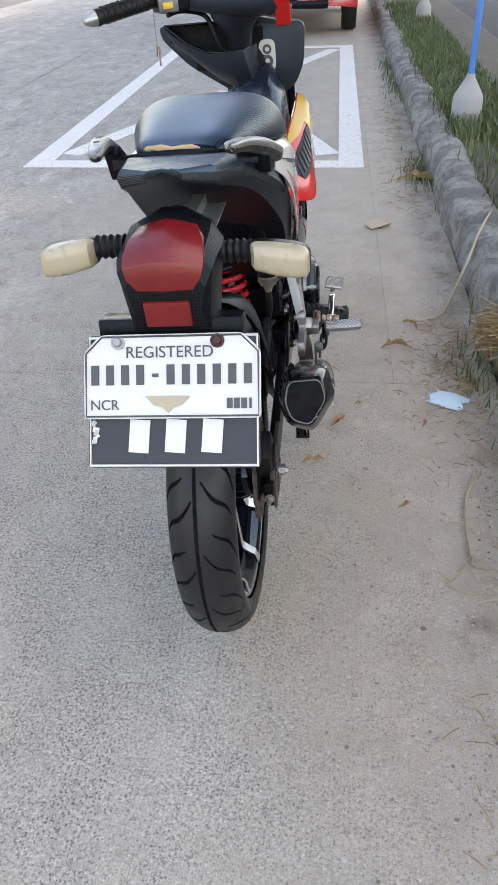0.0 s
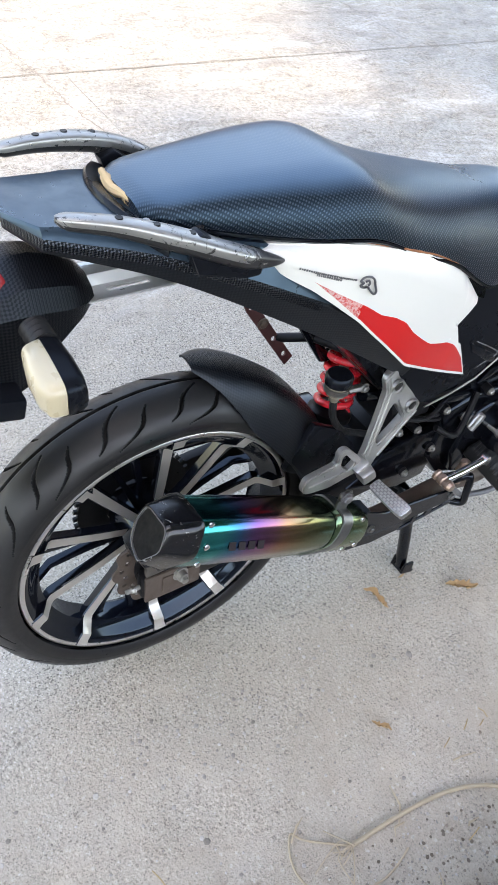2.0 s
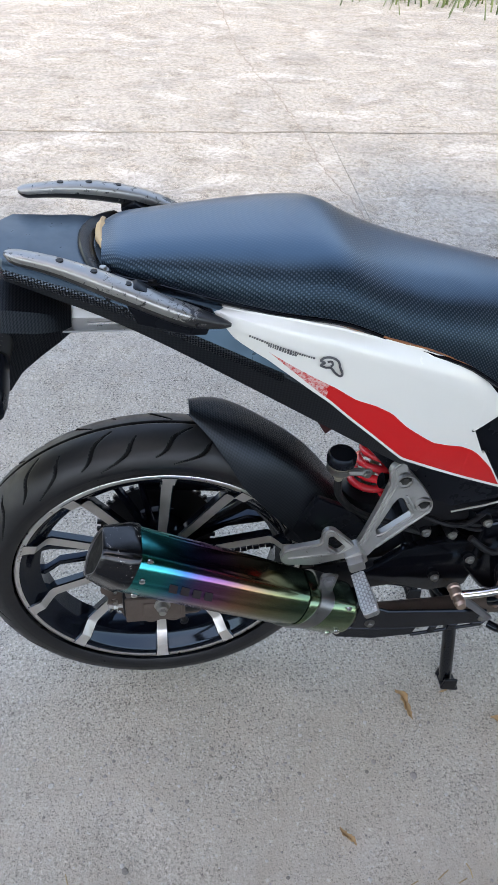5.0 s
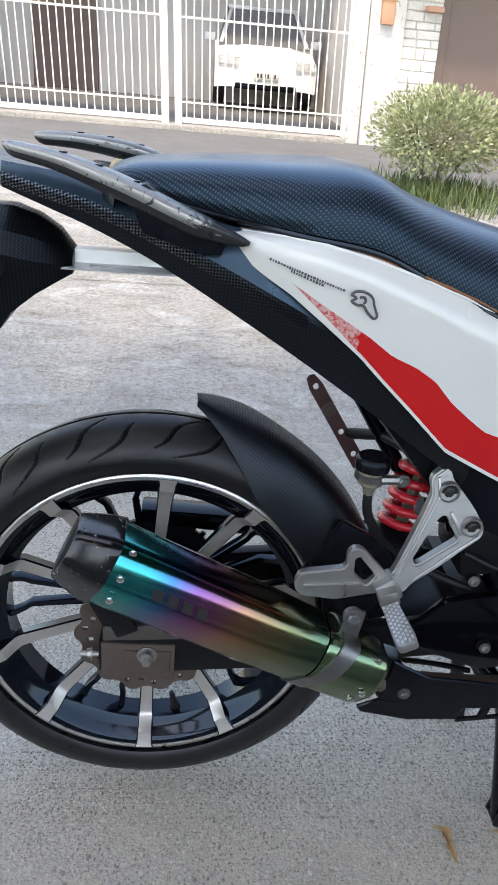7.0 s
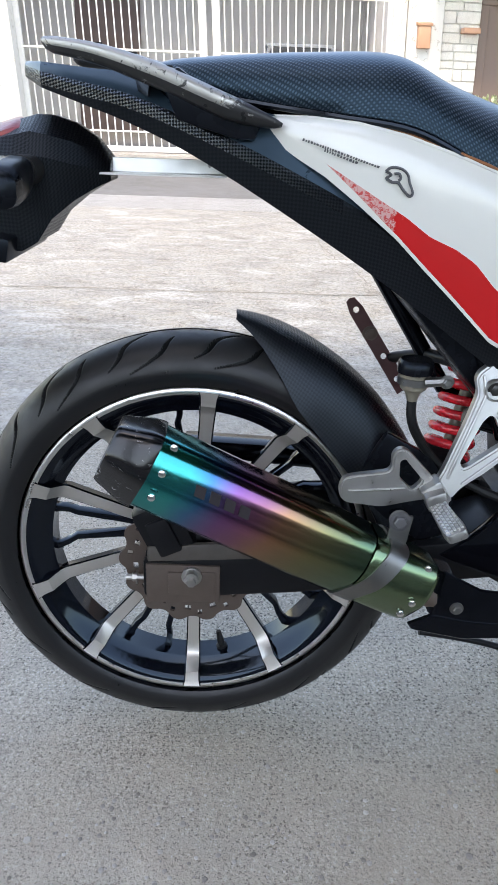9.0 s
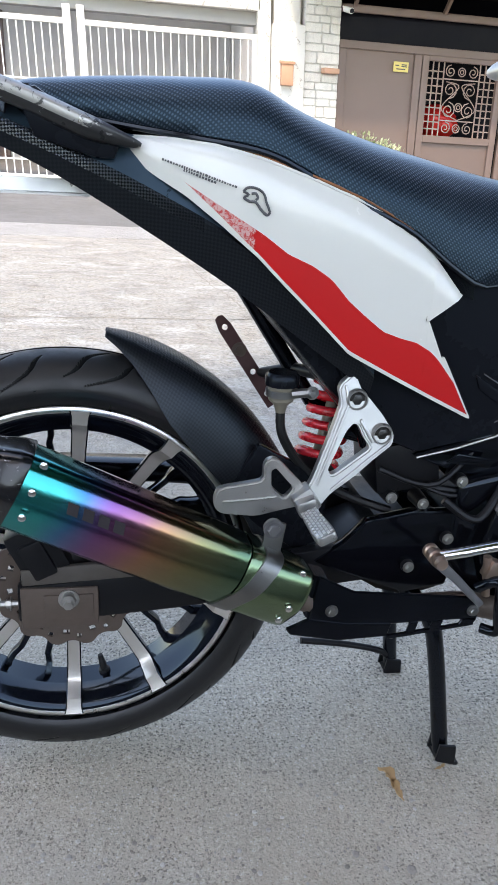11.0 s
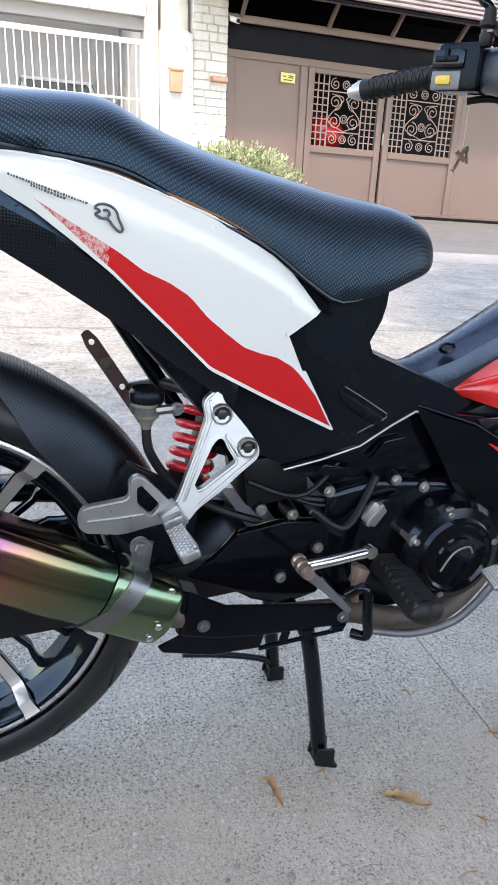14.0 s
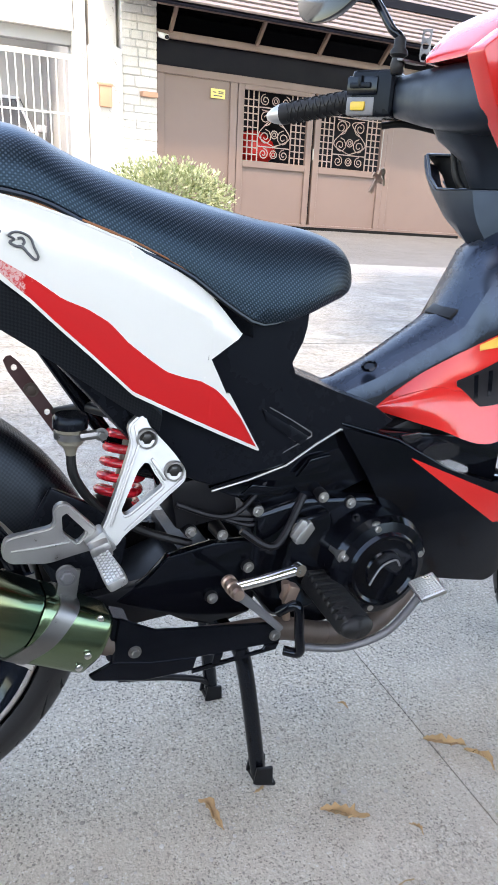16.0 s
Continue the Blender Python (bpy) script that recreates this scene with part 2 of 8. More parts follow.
def worn_metal(name, base, rough=0.3, chips=(0.02, 0.02, 0.022), cover=0.5, metal=1.0, scale=80, bare=0.0):
    """Silver paint worn through to dark metal in flakes."""
    m = Mat(name, rough, metal, base)
    n = m.noise(scale, 7, 0.72, dist=0.8)
    if bare:
        n = m.math('SUBTRACT', n, m.math('MULTIPLY', m.math('MAXIMUM', m.math('SUBTRACT', m.axis(1), 0.005), 0.0), bare))
    k = m.ramp(n, [(cover - 0.02, white(1)), (cover + 0.02, white(0))])
    m.link("Base Color", m.mix(k, base, chips))
    m.link("Metallic", m.ramp(k, [(0, white(metal)), (1, white(0.1))]))
    m.link("Roughness", m.ramp(m.noise(90, 4), [(0.3, white(rough * 0.7)), (0.7, white(rough * 1.4))]))
    m.bump(k, 0.25, 0.0005)
    return m.m


MAT = {}
MAT["road"] = concrete("road_concrete", 0.375, (1.0, 0.91, 0.76), 1.0, 0.4, 0.6, 0.95)
MAT["road_far"] = concrete("road_concrete_far", 0.34, (1.0, 0.98, 0.94), 0.8, 0.5, 0.5)
MAT["gutter"] = concrete("gutter_concrete", 0.40, (1.0, 0.905, 0.78), 0.8, 0.5, 0.5, 1.0)
MAT["apron"] = concrete("apron_concrete", 0.17, (1.0, 0.98, 0.95), 0.5, 0.6, 0.3)
MAT["kerb"] = concrete("kerb_concrete", 0.33, (1.0, 0.97, 0.88), 0.7, 1.0, 1.0, 0.0, 0.55)
m = Mat("joint_dirt", 0.95, 0.0, (0.12, 0.105, 0.085), 0.3)
m.link("Base Color", m.mix(m.ramp(m.math('ADD', m.math('MULTIPLY', m.axis(1), 0.6), m.noise(9, 5, 0.7)), [(0.42, white(0.85)), (0.85, white(0))]), m.mix(m.noise(60, 4), (0.19, 0.17, 0.145), (0.28, 0.25, 0.215)), (0.3, 0.26, 0.21)))
MAT["joint"] = m.m
MAT["asphalt"] = concrete("asphalt", 0.07, (1.0, 1.0, 1.02), 0.9, 0.3, 0.6)
MAT["soil"] = concrete("soil", 0.14, (1.0, 0.82, 0.62), 0.6, 0.8, 1.0)
MAT["black_plastic"] = plain("black_plastic", (0.0055, 0.006, 0.0078), 0.27, vary=0.2, scale=9, bump=0.0, spec=0.14, tint=(0.65, 0.82, 1.0))
MAT["black_satin"] = plain("black_satin_wrap", (0.011, 0.013, 0.018), 0.4, vary=0.3, scale=40, bump=0.06, spec=0.5, tint=(0.6, 0.8, 1.0))
MAT["black_gloss"] = plain("black_gloss_paint", (0.0025, 0.0027, 0.004), 0.12, vary=0.3, scale=25, spec=0.32, tint=(0.7, 0.85, 1.0))
MAT["black_matte"] = plain("black_matte_metal", (0.007, 0.007, 0.008), 0.36, vary=0.3, scale=45, bump=0.2, spec=0.16)
MAT["rubber"] = plain("rubber", (0.009, 0.009, 0.0095), 0.48, vary=0.25, scale=80, bump=0.25, spec=0.26)
MAT["tyre"] = plain("tyre_rubber", (0.0125, 0.0125, 0.013), 0.44, vary=0.35, scale=50, bump=0.25, spec=0.35)
# near-black colour that puts shade into tread grooves and other recesses
MAT["groove"] = plain("recess_shade_black", (0.004, 0.004, 0.004), 0.7, vary=0.2, scale=50, spec=0.2)
MAT["sidewall"] = plain("tyre_sidewall", (0.008, 0.008, 0.0088), 0.36, vary=0.3, scale=50, bump=0.2, spec=0.35)
MAT["silver"] = plain("machined_alloy", (0.66, 0.65, 0.63), 0.32, 1.0, 0.12, 50)
MAT["spoke_face"] = plain("machined_spoke_face", (0.50, 0.47, 0.43), 0.4, 0.75, 0.15, 40)
MAT["cast_alloy"] = plain("cast_alloy", (0.37, 0.363, 0.348), 0.35, 0.85, 0.2, 90, bump=0.12)
MAT["chrome"] = plain("chrome", (0.72, 0.71, 0.7), 0.16, 1.0, 0.1, 60)
MAT["steel"] = plain("dull_steel", (0.36, 0.35, 0.33), 0.42, 1.0, 0.3, 60, bump=0.2)
MAT["rust"] = plain("rusty_steel", (0.075, 0.054, 0.043), 0.6, 0.3, 0.6, 35, bump=0.4)
MAT["wheel_black"] = plain("wheel_black_paint", (0.003, 0.0035, 0.006), 0.09, vary=0.3, scale=25, spec=0.36, tint=(0.6, 0.8, 1.0))
MAT["arm_grime"] = plain("grimy_arm", (0.07, 0.06, 0.052), 0.55, 0.3, 0.5, 40, bump=0.3)
MAT["dark_steel"] = plain("oily_dark_steel", (0.055, 0.054, 0.052), 0.35, 0.8, 0.3, 60)
MAT["clamp_steel"] = plain("clamp_steel", (0.19, 0.188, 0.182), 0.36, 0.95, 0.3, 60, bump=0.2)
MAT["galvanised"] = plain("galvanised_stay", (0.5, 0.5, 0.49), 0.35, 0.7, 0.25, 40)
MAT["zinc"] = plain("dull_zinc", (0.13, 0.13, 0.135), 0.45, 0.5, 0.25, 60)
MAT["pitted"] = plain("pitted_copper_rust", (0.36, 0.26, 0.21), 0.36, 0.85, 0.4, 60, bump=0.3)
MAT["tag_brown"] = plain("brown_pendant", (0.28, 0.19, 0.145), 0.5, vary=0.2, scale=60)
MAT["key_metal"] = plain("worn_key_metal", (0.34, 0.29, 0.23), 0.35, 0.7, 0.2, 60)
MAT["dull_mark"] = plain("dull_etched_mark", (0.02, 0.016, 0.018), 0.5, 0.0, 0.3, 60, spec=0.15)
MAT["rust_stain"] = plain("rust_stain", (0.26, 0.09, 0.03), 0.7, vary=0.4, scale=60)
MAT["strap"] = plain("oxide_red_strap", (0.055, 0.018, 0.017), 0.55, 0.2, 0.4, 50, bump=0.2)
MAT["spring_red"] = plain("red_spring_paint", (0.68, 0.02, 0.03), 0.24, vary=0.2, scale=60, coat=0.4)
MAT["white_paint"] = plain("white_body_paint", (0.6, 0.588, 0.545), 0.22, vary=0.05, scale=20, coat=0.6)
MAT["red_paint"] = plain("red_body_paint", (0.54, 0.018, 0.015), 0.2, vary=0.15, scale=25, coat=0.5, spec=0.4)
m = Mat("grimy_white_edge", 0.4, 0.0, (0.5, 0.5, 0.48), 0.4)
m.link("Base Color", m.ramp(m.math('ADD', m.math('MULTIPLY', m.axis(1), -1.3), m.math('ADD', m.noise(45, 6, 0.7), 0.11)), [(0.0, (0.2, 0.085, 0.035)), (0.08, (0.42, 0.33, 0.26)), (0.16, (0.5, 0.49, 0.47))]))
MAT["grimy_edge"] = m.m
MAT["yellow_paint"] = plain("yellow_body_paint", (0.62, 0.37, 0.06), 0.3, vary=0.25, scale=25, coat=0.3)
MAT["amber_cream"] = plain("faded_amber_lens", (0.38, 0.32, 0.215), 0.3, vary=0.15, scale=40, coat=0.3)
MAT["foam"] = plain("torn_foam", (0.46, 0.32, 0.17), 0.95, vary=0.35, scale=120, bump=0.8)
MAT["ink"] = plain("dark_print", (0.06, 0.06, 0.065), 0.5, vary=0.2, scale=90)
MAT["plate_black"] = plain("black_plate_enamel", (0.02, 0.021, 0.025), 0.35, vary=0.3, scale=40)
MAT["yellow_switch"] = plain("yellow_switch", (0.58, 0.38, 0.04), 0.35, vary=0.1, scale=40)
MAT["grip"] = MAT["rubber"]
MAT["smoked"] = plain("smoked_plastic", (0.012, 0.012, 0.014), 0.18, vary=0.2, scale=30)
MAT["reservoir"] = plain("clouded_reservoir", (0.17, 0.15, 0.115), 0.35, vary=0.3, scale=50)
# bright copy: light caught by the edge is put into threads and gloss
MAT["carbon"] = carbon("carbon_wrap", 0.0024, 0.5, "UV", 0.2, 0.08, 1.0, 2.4, (-0.02, 0.13))
MAT["carbon_lamp"] = carbon("carbon_wrap_lamp", 0.003, 0.3, "UV", 0.3, 0.16, 0.28, 0.9)
# dim copy of the wrap: shade put into its colour on the sides
MAT["carbon_fine"] = carbon("carbon_wrap_shaded", 0.003, 0.05, "UV", 0.38, 0.3, 0.34, 1.1)
# blue-grey base puts the sky's reflection into the tail's upper faces
MAT["tail_satin"] = plain("sky_tinted_satin", (0.015, 0.026, 0.037), 0.34, vary=0.3, scale=40, bump=0.05, spec=0.7, tint=(0.5, 0.78, 1.0))
MAT["tunnel_wrap"] = plain("blue_black_wrap", (0.011, 0.015, 0.026), 0.26, vary=0.3, scale=30, bump=0.05, spec=0.6, tint=(0.6, 0.78, 1.0))
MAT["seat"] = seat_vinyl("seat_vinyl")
MAT["rail"] = worn_metal("worn_silver_rail", (0.30, 0.295, 0.28), 0.36, cover=0.4, metal=0.75, scale=75, bare=3.0)
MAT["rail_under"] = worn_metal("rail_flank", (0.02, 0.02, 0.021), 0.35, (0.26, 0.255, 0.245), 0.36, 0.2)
MAT["cap"] = worn_metal("worn_muffler_cap", (0.006, 0.006, 0.007), 0.16, (0.3, 0.29, 0.28), 0.37, 0.1)

m = Mat("tail_lens", 0.28, 0.0, (0.2, 0.01, 0.014), 0.4, 0.15)
m.link("Base Color", m.ramp(m.noise(6, 4), [(0.3, (0.1, 0.004, 0.006)), (0.7, (0.22, 0.012, 0.012))]))
m.bump(m.voronoi(220), 0.25, 0.0008)
MAT["tail_lens"] = m.m

m = Mat("burnt_titanium", 0.24, 1.0, (0.4, 0.4, 0.4))
along = m.math('ADD', m.axis(1), m.math('MULTIPLY', m.axis(2), -0.62))
swirl = m.math('ADD', m.math('MULTIPLY', along, 1.0), m.math('MULTIPLY', m.noise(7, 3), 0.05))
m.link("Base Color", m.ramp(m.math('MULTIPLY', m.math('ADD', swirl, 0.335), 1.9), [
    (0.0, (0.015, 0.26, 0.25)), (0.10, (0.015, 0.28, 0.28)), (0.16, (0.04, 0.15, 0.30)), (0.23, (0.19, 0.08, 0.22)), (0.30, (0.26, 0.105, 0.165)),
    (0.36, (0.32, 0.165, 0.10)), (0.46, (0.185, 0.17, 0.085)), (0.56, (0.1, 0.155, 0.095)), (0.66, (0.07, 0.16, 0.115)), (1.0, (0.1, 0.2, 0.145))]))
m.link("Roughness", m.ramp(m.noise(60, 5), [(0.3, white(0.13)), (0.7, white(0.22))]))
MAT["titanium"] = m.m
MAT["green_steel"] = plain("greenish_steel", (0.15, 0.215, 0.13), 0.2, 1.0, 0.12, 40)

m = Mat("worn_red_graphic", 0.26, 0.0, (0.48, 0.012, 0.013), 0.4, 0.1)
torn = m.math('ADD', m.axis(1), m.math('MULTIPLY', m.math('SUBTRACT', m.noise(70, 4, 0.6), 0.5), 0.06))
veins = m.ramp(m.noise(190, 4, 0.7, dist=1.2), [(0.44, white(0.2)), (0.52, white(1.0))])
reach = m.math('MULTIPLY', veins, m.ramp(torn, [(0.203, white(1.0)), (0.206, white(0))]))
m.link("Base Color", m.mix(reach, (0.48, 0.012, 0.013), (0.54, 0.3, 0.28)))
MAT["red_graphic"] = m.m

m = Mat("clear_lens", 0.05, 0.0, (0.9, 0.9, 0.9))
m.set("Transmission Weight", 0.8)
MAT["clear_lens"] = m.m
m = Mat("mirror_glass", 0.02, 1.0, (0.9, 0.9, 0.9))
MAT["mirror"] = m.m

MAT["line_paint"] = worn_metal("road_line_paint", (0.62, 0.61, 0.58), 0.7, (0.24, 0.23, 0.21), 0.42, 0.0)
MAT["white_wall"] = worn_metal("whitewashed_wall", (0.62, 0.61, 0.58), 0.8, (0.36, 0.34, 0.3), 0.385, 0.0, 14)
MAT["white_iron"] = worn_metal("white_iron_paint", (0.76, 0.75, 0.72), 0.5, (0.3, 0.17, 0.1), 0.30, 0.0)
MAT["brown_iron"] = plain("brown_gate_paint", (0.175, 0.122, 0.104), 0.42, vary=0.1, scale=8)
MAT["grille_iron"] = plain("grille_paint", (0.34, 0.25, 0.215), 0.45, vary=0.1, scale=8)
# fascia board colour, also puts the porch's shade into its walls and soffit
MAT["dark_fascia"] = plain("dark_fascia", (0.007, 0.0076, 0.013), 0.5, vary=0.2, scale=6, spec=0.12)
MAT["roof"] = plain("roof_sheet", (0.2, 0.16, 0.15), 0.5, vary=0.2, scale=6)
MAT["stone"] = concrete("wall_stone", 0.72, (1.0, 0.97, 0.9), 0.2, 0.35, 0.7)
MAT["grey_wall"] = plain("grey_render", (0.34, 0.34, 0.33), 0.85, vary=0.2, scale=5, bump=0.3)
# dark on purpose: gives glossy parts a dark horizon to reflect
MAT["old_wall"] = plain("dark_reflection_wall", (0.1, 0.1, 0.09), 0.9, vary=0.35, scale=5, bump=0.3)
MAT["garage_wall"] = plain("garage_wall", (0.62, 0.6, 0.56), 0.85, vary=0.2, scale=4)
MAT["terracotta"] = plain("terracotta_box", (0.5, 0.28, 0.18), 0.6, vary=0.2, scale=20)
MAT["car_white"] = plain("car_white_paint", (0.8, 0.8, 0.79), 0.18, vary=0.03, scale=5, coat=0.6)
MAT["car_red"] = plain("car_red_paint", (0.42, 0.015, 0.02), 0.2, vary=0.1, scale=5, coat=0.6)
# grey base stands in for reflections on the white car's windows
MAT["car_glass"] = plain("reflection_grey_glass", (0.16, 0.165, 0.17), 0.12, vary=0.2, scale=3)
MAT["dark_glass"] = plain("dark_glass", (0.012, 0.014, 0.016), 0.06, vary=0.2, scale=8)
MAT["blue_pole"] = plain("blue_pipe_paint", (0.03, 0.19, 0.5), 0.4, vary=0.15, scale=30)
MAT["pot"] = plain("cement_pot", (0.33, 0.33, 0.32), 0.85, vary=0.2, scale=25, bump=0.5)
MAT["mask_blue"] = plain("face_mask_cloth", (0.5, 0.68, 0.76), 0.85, vary=0.1, scale=40, bump=0.4)
MAT["cord"] = plain("pale_cord", (0.37, 0.3, 0.21), 0.8, vary=0.25, scale=60, bump=0.4)
MAT["sign_yellow"] = plain("yellow_sign", (0.72, 0.6, 0.2), 0.5, vary=0.08, scale=20)
MAT["blue_rag"] = plain("blue_rag", (0.08, 0.24, 0.36), 0.8, vary=0.2, scale=40)


def leafy(name, dark, light, rough=0.5):
    m = Mat(name, rough, 0.0, light)
    oi = m.t.nodes.new("ShaderNodeNewGeometry")
    m.link("Base Color", m.mix(oi.outputs["Random Per Island"], dark, light))
    m.set("Subsurface Weight", 0.0)
    return m.m


MAT["hedge_leaf"] = leafy("hedge_leaf", (0.2, 0.24, 0.1), (0.46, 0.48, 0.3))
MAT["tree_leaf"] = leafy("tree_leaf", (0.04, 0.085, 0.02), (0.09, 0.15, 0.04))
MAT["grass_blade"] = leafy("grass_blade", (0.035, 0.07, 0.015), (0.12, 0.155, 0.05))
MAT["dry_leaf"] = leafy("dry_leaf", (0.26, 0.15, 0.07), (0.4, 0.26, 0.13), 0.85)
MAT["straw"] = leafy("straw", (0.2, 0.135, 0.06), (0.38, 0.27, 0.14), 0.85)
MAT["bark"] = concrete("bark", 0.16, (1.0, 0.85, 0.7), 0.4, 0.9, 1.0)
MAT["clod"] = leafy("soil_clod", (0.1, 0.078, 0.058), (0.27, 0.22, 0.175), 0.95)
MAT["gravel"] = leafy("gravel", (0.17, 0.15, 0.13), (0.45, 0.42, 0.38), 0.9)


# ---- mesh tools ----
def mesh_object(name, bm, mat, parent=None, label="", smooth=38, uv=None):
    me = bpy.data.meshes.new(name)
    bm.to_mesh(me)
    bm.free()
    for k in mat if isinstance(mat, (list, tuple)) else (mat,):
        me.materials.append(MAT[k])
    me.polygons.foreach_set("use_smooth", [smooth > 0] * len(me.polygons))
    if smooth:
        me.set_sharp_from_angle(angle=radians(smooth))
    ob = new(name, me)
    if parent:
        ob.parent = parent
    if label:
        tagged(ob, label)
    return ob


def part(name, bm, mat, parent, label="", smooth=38):
    return mesh_object(name, bm, mat, parent, label, smooth)


def thing(name, bm, mat, label, category, group="", kind="", smooth=38):
    return tagged(mesh_object(name, bm, mat, None, "", smooth), label, category, group, kind)


def empty(name, label, category, m=None, group="", kind=""):
    ob = new(name)
    ob.empty_display_size = 0.1
    if m is not None:
        ob.matrix_world = m
    return tagged(ob, label, category, group, kind)


def B():
    return bmesh.new()


def box(bm, c, s, rot=None, bevel=0.0, seg=2, mat=0):
    """A box with centre c and size s, turned by Euler degrees rot."""
    mtx = Matrix.Translation(c)
    if rot:
        mtx = mtx @ Euler([radians(a) for a in rot]).to_matrix().to_4x4()
    r = bmesh.ops.create_cube(bm, size=1.0, matrix=mtx @ Matrix.Diagonal((*s, 1)))
    fs = {f for v in r["verts"] for f in v.link_faces}
    for f in fs:
        f.material_index = mat
    if bevel:
        es = list({e for v in r["verts"] for e in v.link_edges})
        o = bmesh.ops.bevel(bm, geom=es, offset=bevel, segments=seg, affect='EDGES', profile=0.6)
        for f in o["faces"]:
            f.material_index = mat
    return bm


def tube(bm, pts, r, n=10, closed=False, mat=0, caps=True):
    """A round bar along points; r is a number or one number a point."""
    pts = [Vector(p) for p in pts]
    k = len(pts)
    rs = r if isinstance(r, (list, tuple)) else [r] * k
    tang = []
    for i in range(k):
        a, b = (pts[i - 1], pts[(i + 1) % k]) if closed else (pts[max(i - 1, 0)], pts[min(i + 1, k - 1)])
        tang.append((b - a).normalized())
    nrm = tang[0].orthogonal().normalized()
    rings = []
    for i in range(k):
        nrm = (nrm - tang[i] * nrm.dot(tang[i])).normalized()
        bi = tang[i].cross(nrm)
        rings.append([bm.verts.new(pts[i] + (nrm * math.cos(2 * math.pi * j / n) + bi * math.sin(2 * math.pi * j / n)) * rs[i]) for j in range(n)])
    for i in range(k if closed else k - 1):
        a, b = rings[i], rings[(i + 1) % k]
        for j in range(n):
            bm.faces.new((a[j], a[(j + 1) % n], b[(j + 1) % n], b[j])).material_index = mat
    if caps and not closed:
        bm.faces.new(rings[0][::-1]).material_index = mat
        bm.faces.new(rings[-1]).material_index = mat
    return bm


def spline(pts, n=8):
    """Catmull-Rom through the points, n steps a span."""
    pts = [Vector(p) for p in pts]
    out = []
    for i in range(len(pts) - 1):
        p0, p1, p2, p3 = pts[max(i - 1, 0)], pts[i], pts[i + 1], pts[min(i + 2, len(pts) - 1)]
        for j in range(n):
            t = j / n
            out.append(0.5 * ((2 * p1) + (p2 - p0) * t + (2 * p0 - 5 * p1 + 4 * p2 - p3) * t * t + (3 * p1 - p0 - 3 * p2 + p3) * t ** 3))
    return out + [pts[-1]]


def curve1(stops, x):
    """A smooth value at x through (x, value) stops."""
    if x <= stops[0][0]:
        return stops[0][1]
    for (a, va), (b, vb) in zip(stops, stops[1:]):
        if x <= b:
            t = (x - a) / (b - a)
            t = t * t * (3 - 2 * t) if len(stops) < 4 else t
            return va + (vb - va) * t
    return stops[-1][1]


def smooth1(stops, x):
    """Catmull-Rom value at x through (x, value) stops."""
    n = len(stops)
    if x <= stops[0][0]:
        return stops[0][1]
    for i in range(n - 1):
        if x <= stops[i + 1][0]:
            (x1, p1), (x2, p2) = stops[i], stops[i + 1]
            t = (x - x1) / (x2 - x1)
            m1 = (p2 - stops[i - 1][1]) / (x2 - stops[i - 1][0]) if i else (p2 - p1) / (x2 - x1)
            m2 = (stops[i + 2][1] - p1) / (stops[i + 2][0] - x1) if i + 2 < n else (p2 - p1) / (x2 - x1)
            d = x2 - x1
            return (2 * t ** 3 - 3 * t * t + 1) * p1 + (t ** 3 - 2 * t * t + t) * m1 * d + (-2 * t ** 3 + 3 * t * t) * p2 + (t ** 3 - t * t) * m2 * d
    return stops[-1][1]


def lathe(bm, profile, centre, n=64, axis='X', mat=0, close=False):
    """Turns a profile of (radius, along) about an axis through centre."""
    rings = []
    for r, h in profile:
        ring = []
        for j in range(n):
            a = 2 * math.pi * j / n
            c, s = r * math.cos(a), r * math.sin(a)
            v = {'X': (h, c, s), 'Y': (c, h, s), 'Z': (c, s, h)}[axis]
            ring.append(bm.verts.new(Vector(centre) + Vector(v)))
        rings.append(ring)
    for i in range(len(rings) if close else len(rings) - 1):
        a, b = rings[i], rings[(i + 1) % len(rings)]
        for j in range(n):
            bm.faces.new((a[j], a[(j + 1) % n], b[(j + 1) % n], b[j])).material_index = mat
    if not close:
        for ring in (rings[0], rings[-1]):
            if profile[0][0] > 1e-6 and ring is rings[0] or profile[-1][0] > 1e-6 and ring is rings[-1]:
                bm.faces.new(ring).material_index = mat
    return bm


def loft(bm, rings, caps=True, mat=0, closed=True, uv=True):
    """Skins rings of points, with UVs in metres (round the ring, along the rings)."""
    layer = bm.loops.layers.uv.verify()
    vs = [[bm.verts.new(p) for p in ring] for ring in rings]
    n = len(rings[0])
    along = [0.0]
    for a, b in zip(rings, rings[1:]):
        along.append(along[-1] + sum((Vector(p) - Vector(q)).length for p, q in zip(a, b)) / n)
    out = []
    for i in range(len(rings) - 1):
        ua = [0.0]
        for j in range(n):
            ua.append(ua[-1] + (Vector(rings[i][(j + 1) % n]) - Vector(rings[i][j])).length)
        ub = [0.0]
        for j in range(n):
            ub.append(ub[-1] + (Vector(rings[i + 1][(j + 1) % n]) - Vector(rings[i + 1][j])).length)
        ca, cb = ua[-1] / 2, ub[-1] / 2
        for j in range(n if closed else n - 1):
            k = (j + 1) % n
            f = bm.faces.new((vs[i][j], vs[i][k], vs[i + 1][k], vs[i + 1][j]))
            f.material_index = mat
            for lp, w in zip(f.loops, ((ua[j] - ca, along[i]), (ua[j + 1] - ca, along[i]), (ub[j + 1] - cb, along[i + 1]), (ub[j] - cb, along[i + 1]))):
                lp[layer].uv = w
            out.append(f)
    if caps and closed:
        for ring in (vs[0][::-1], vs[-1]):
            f = bm.faces.new(ring)
            f.material_index = mat
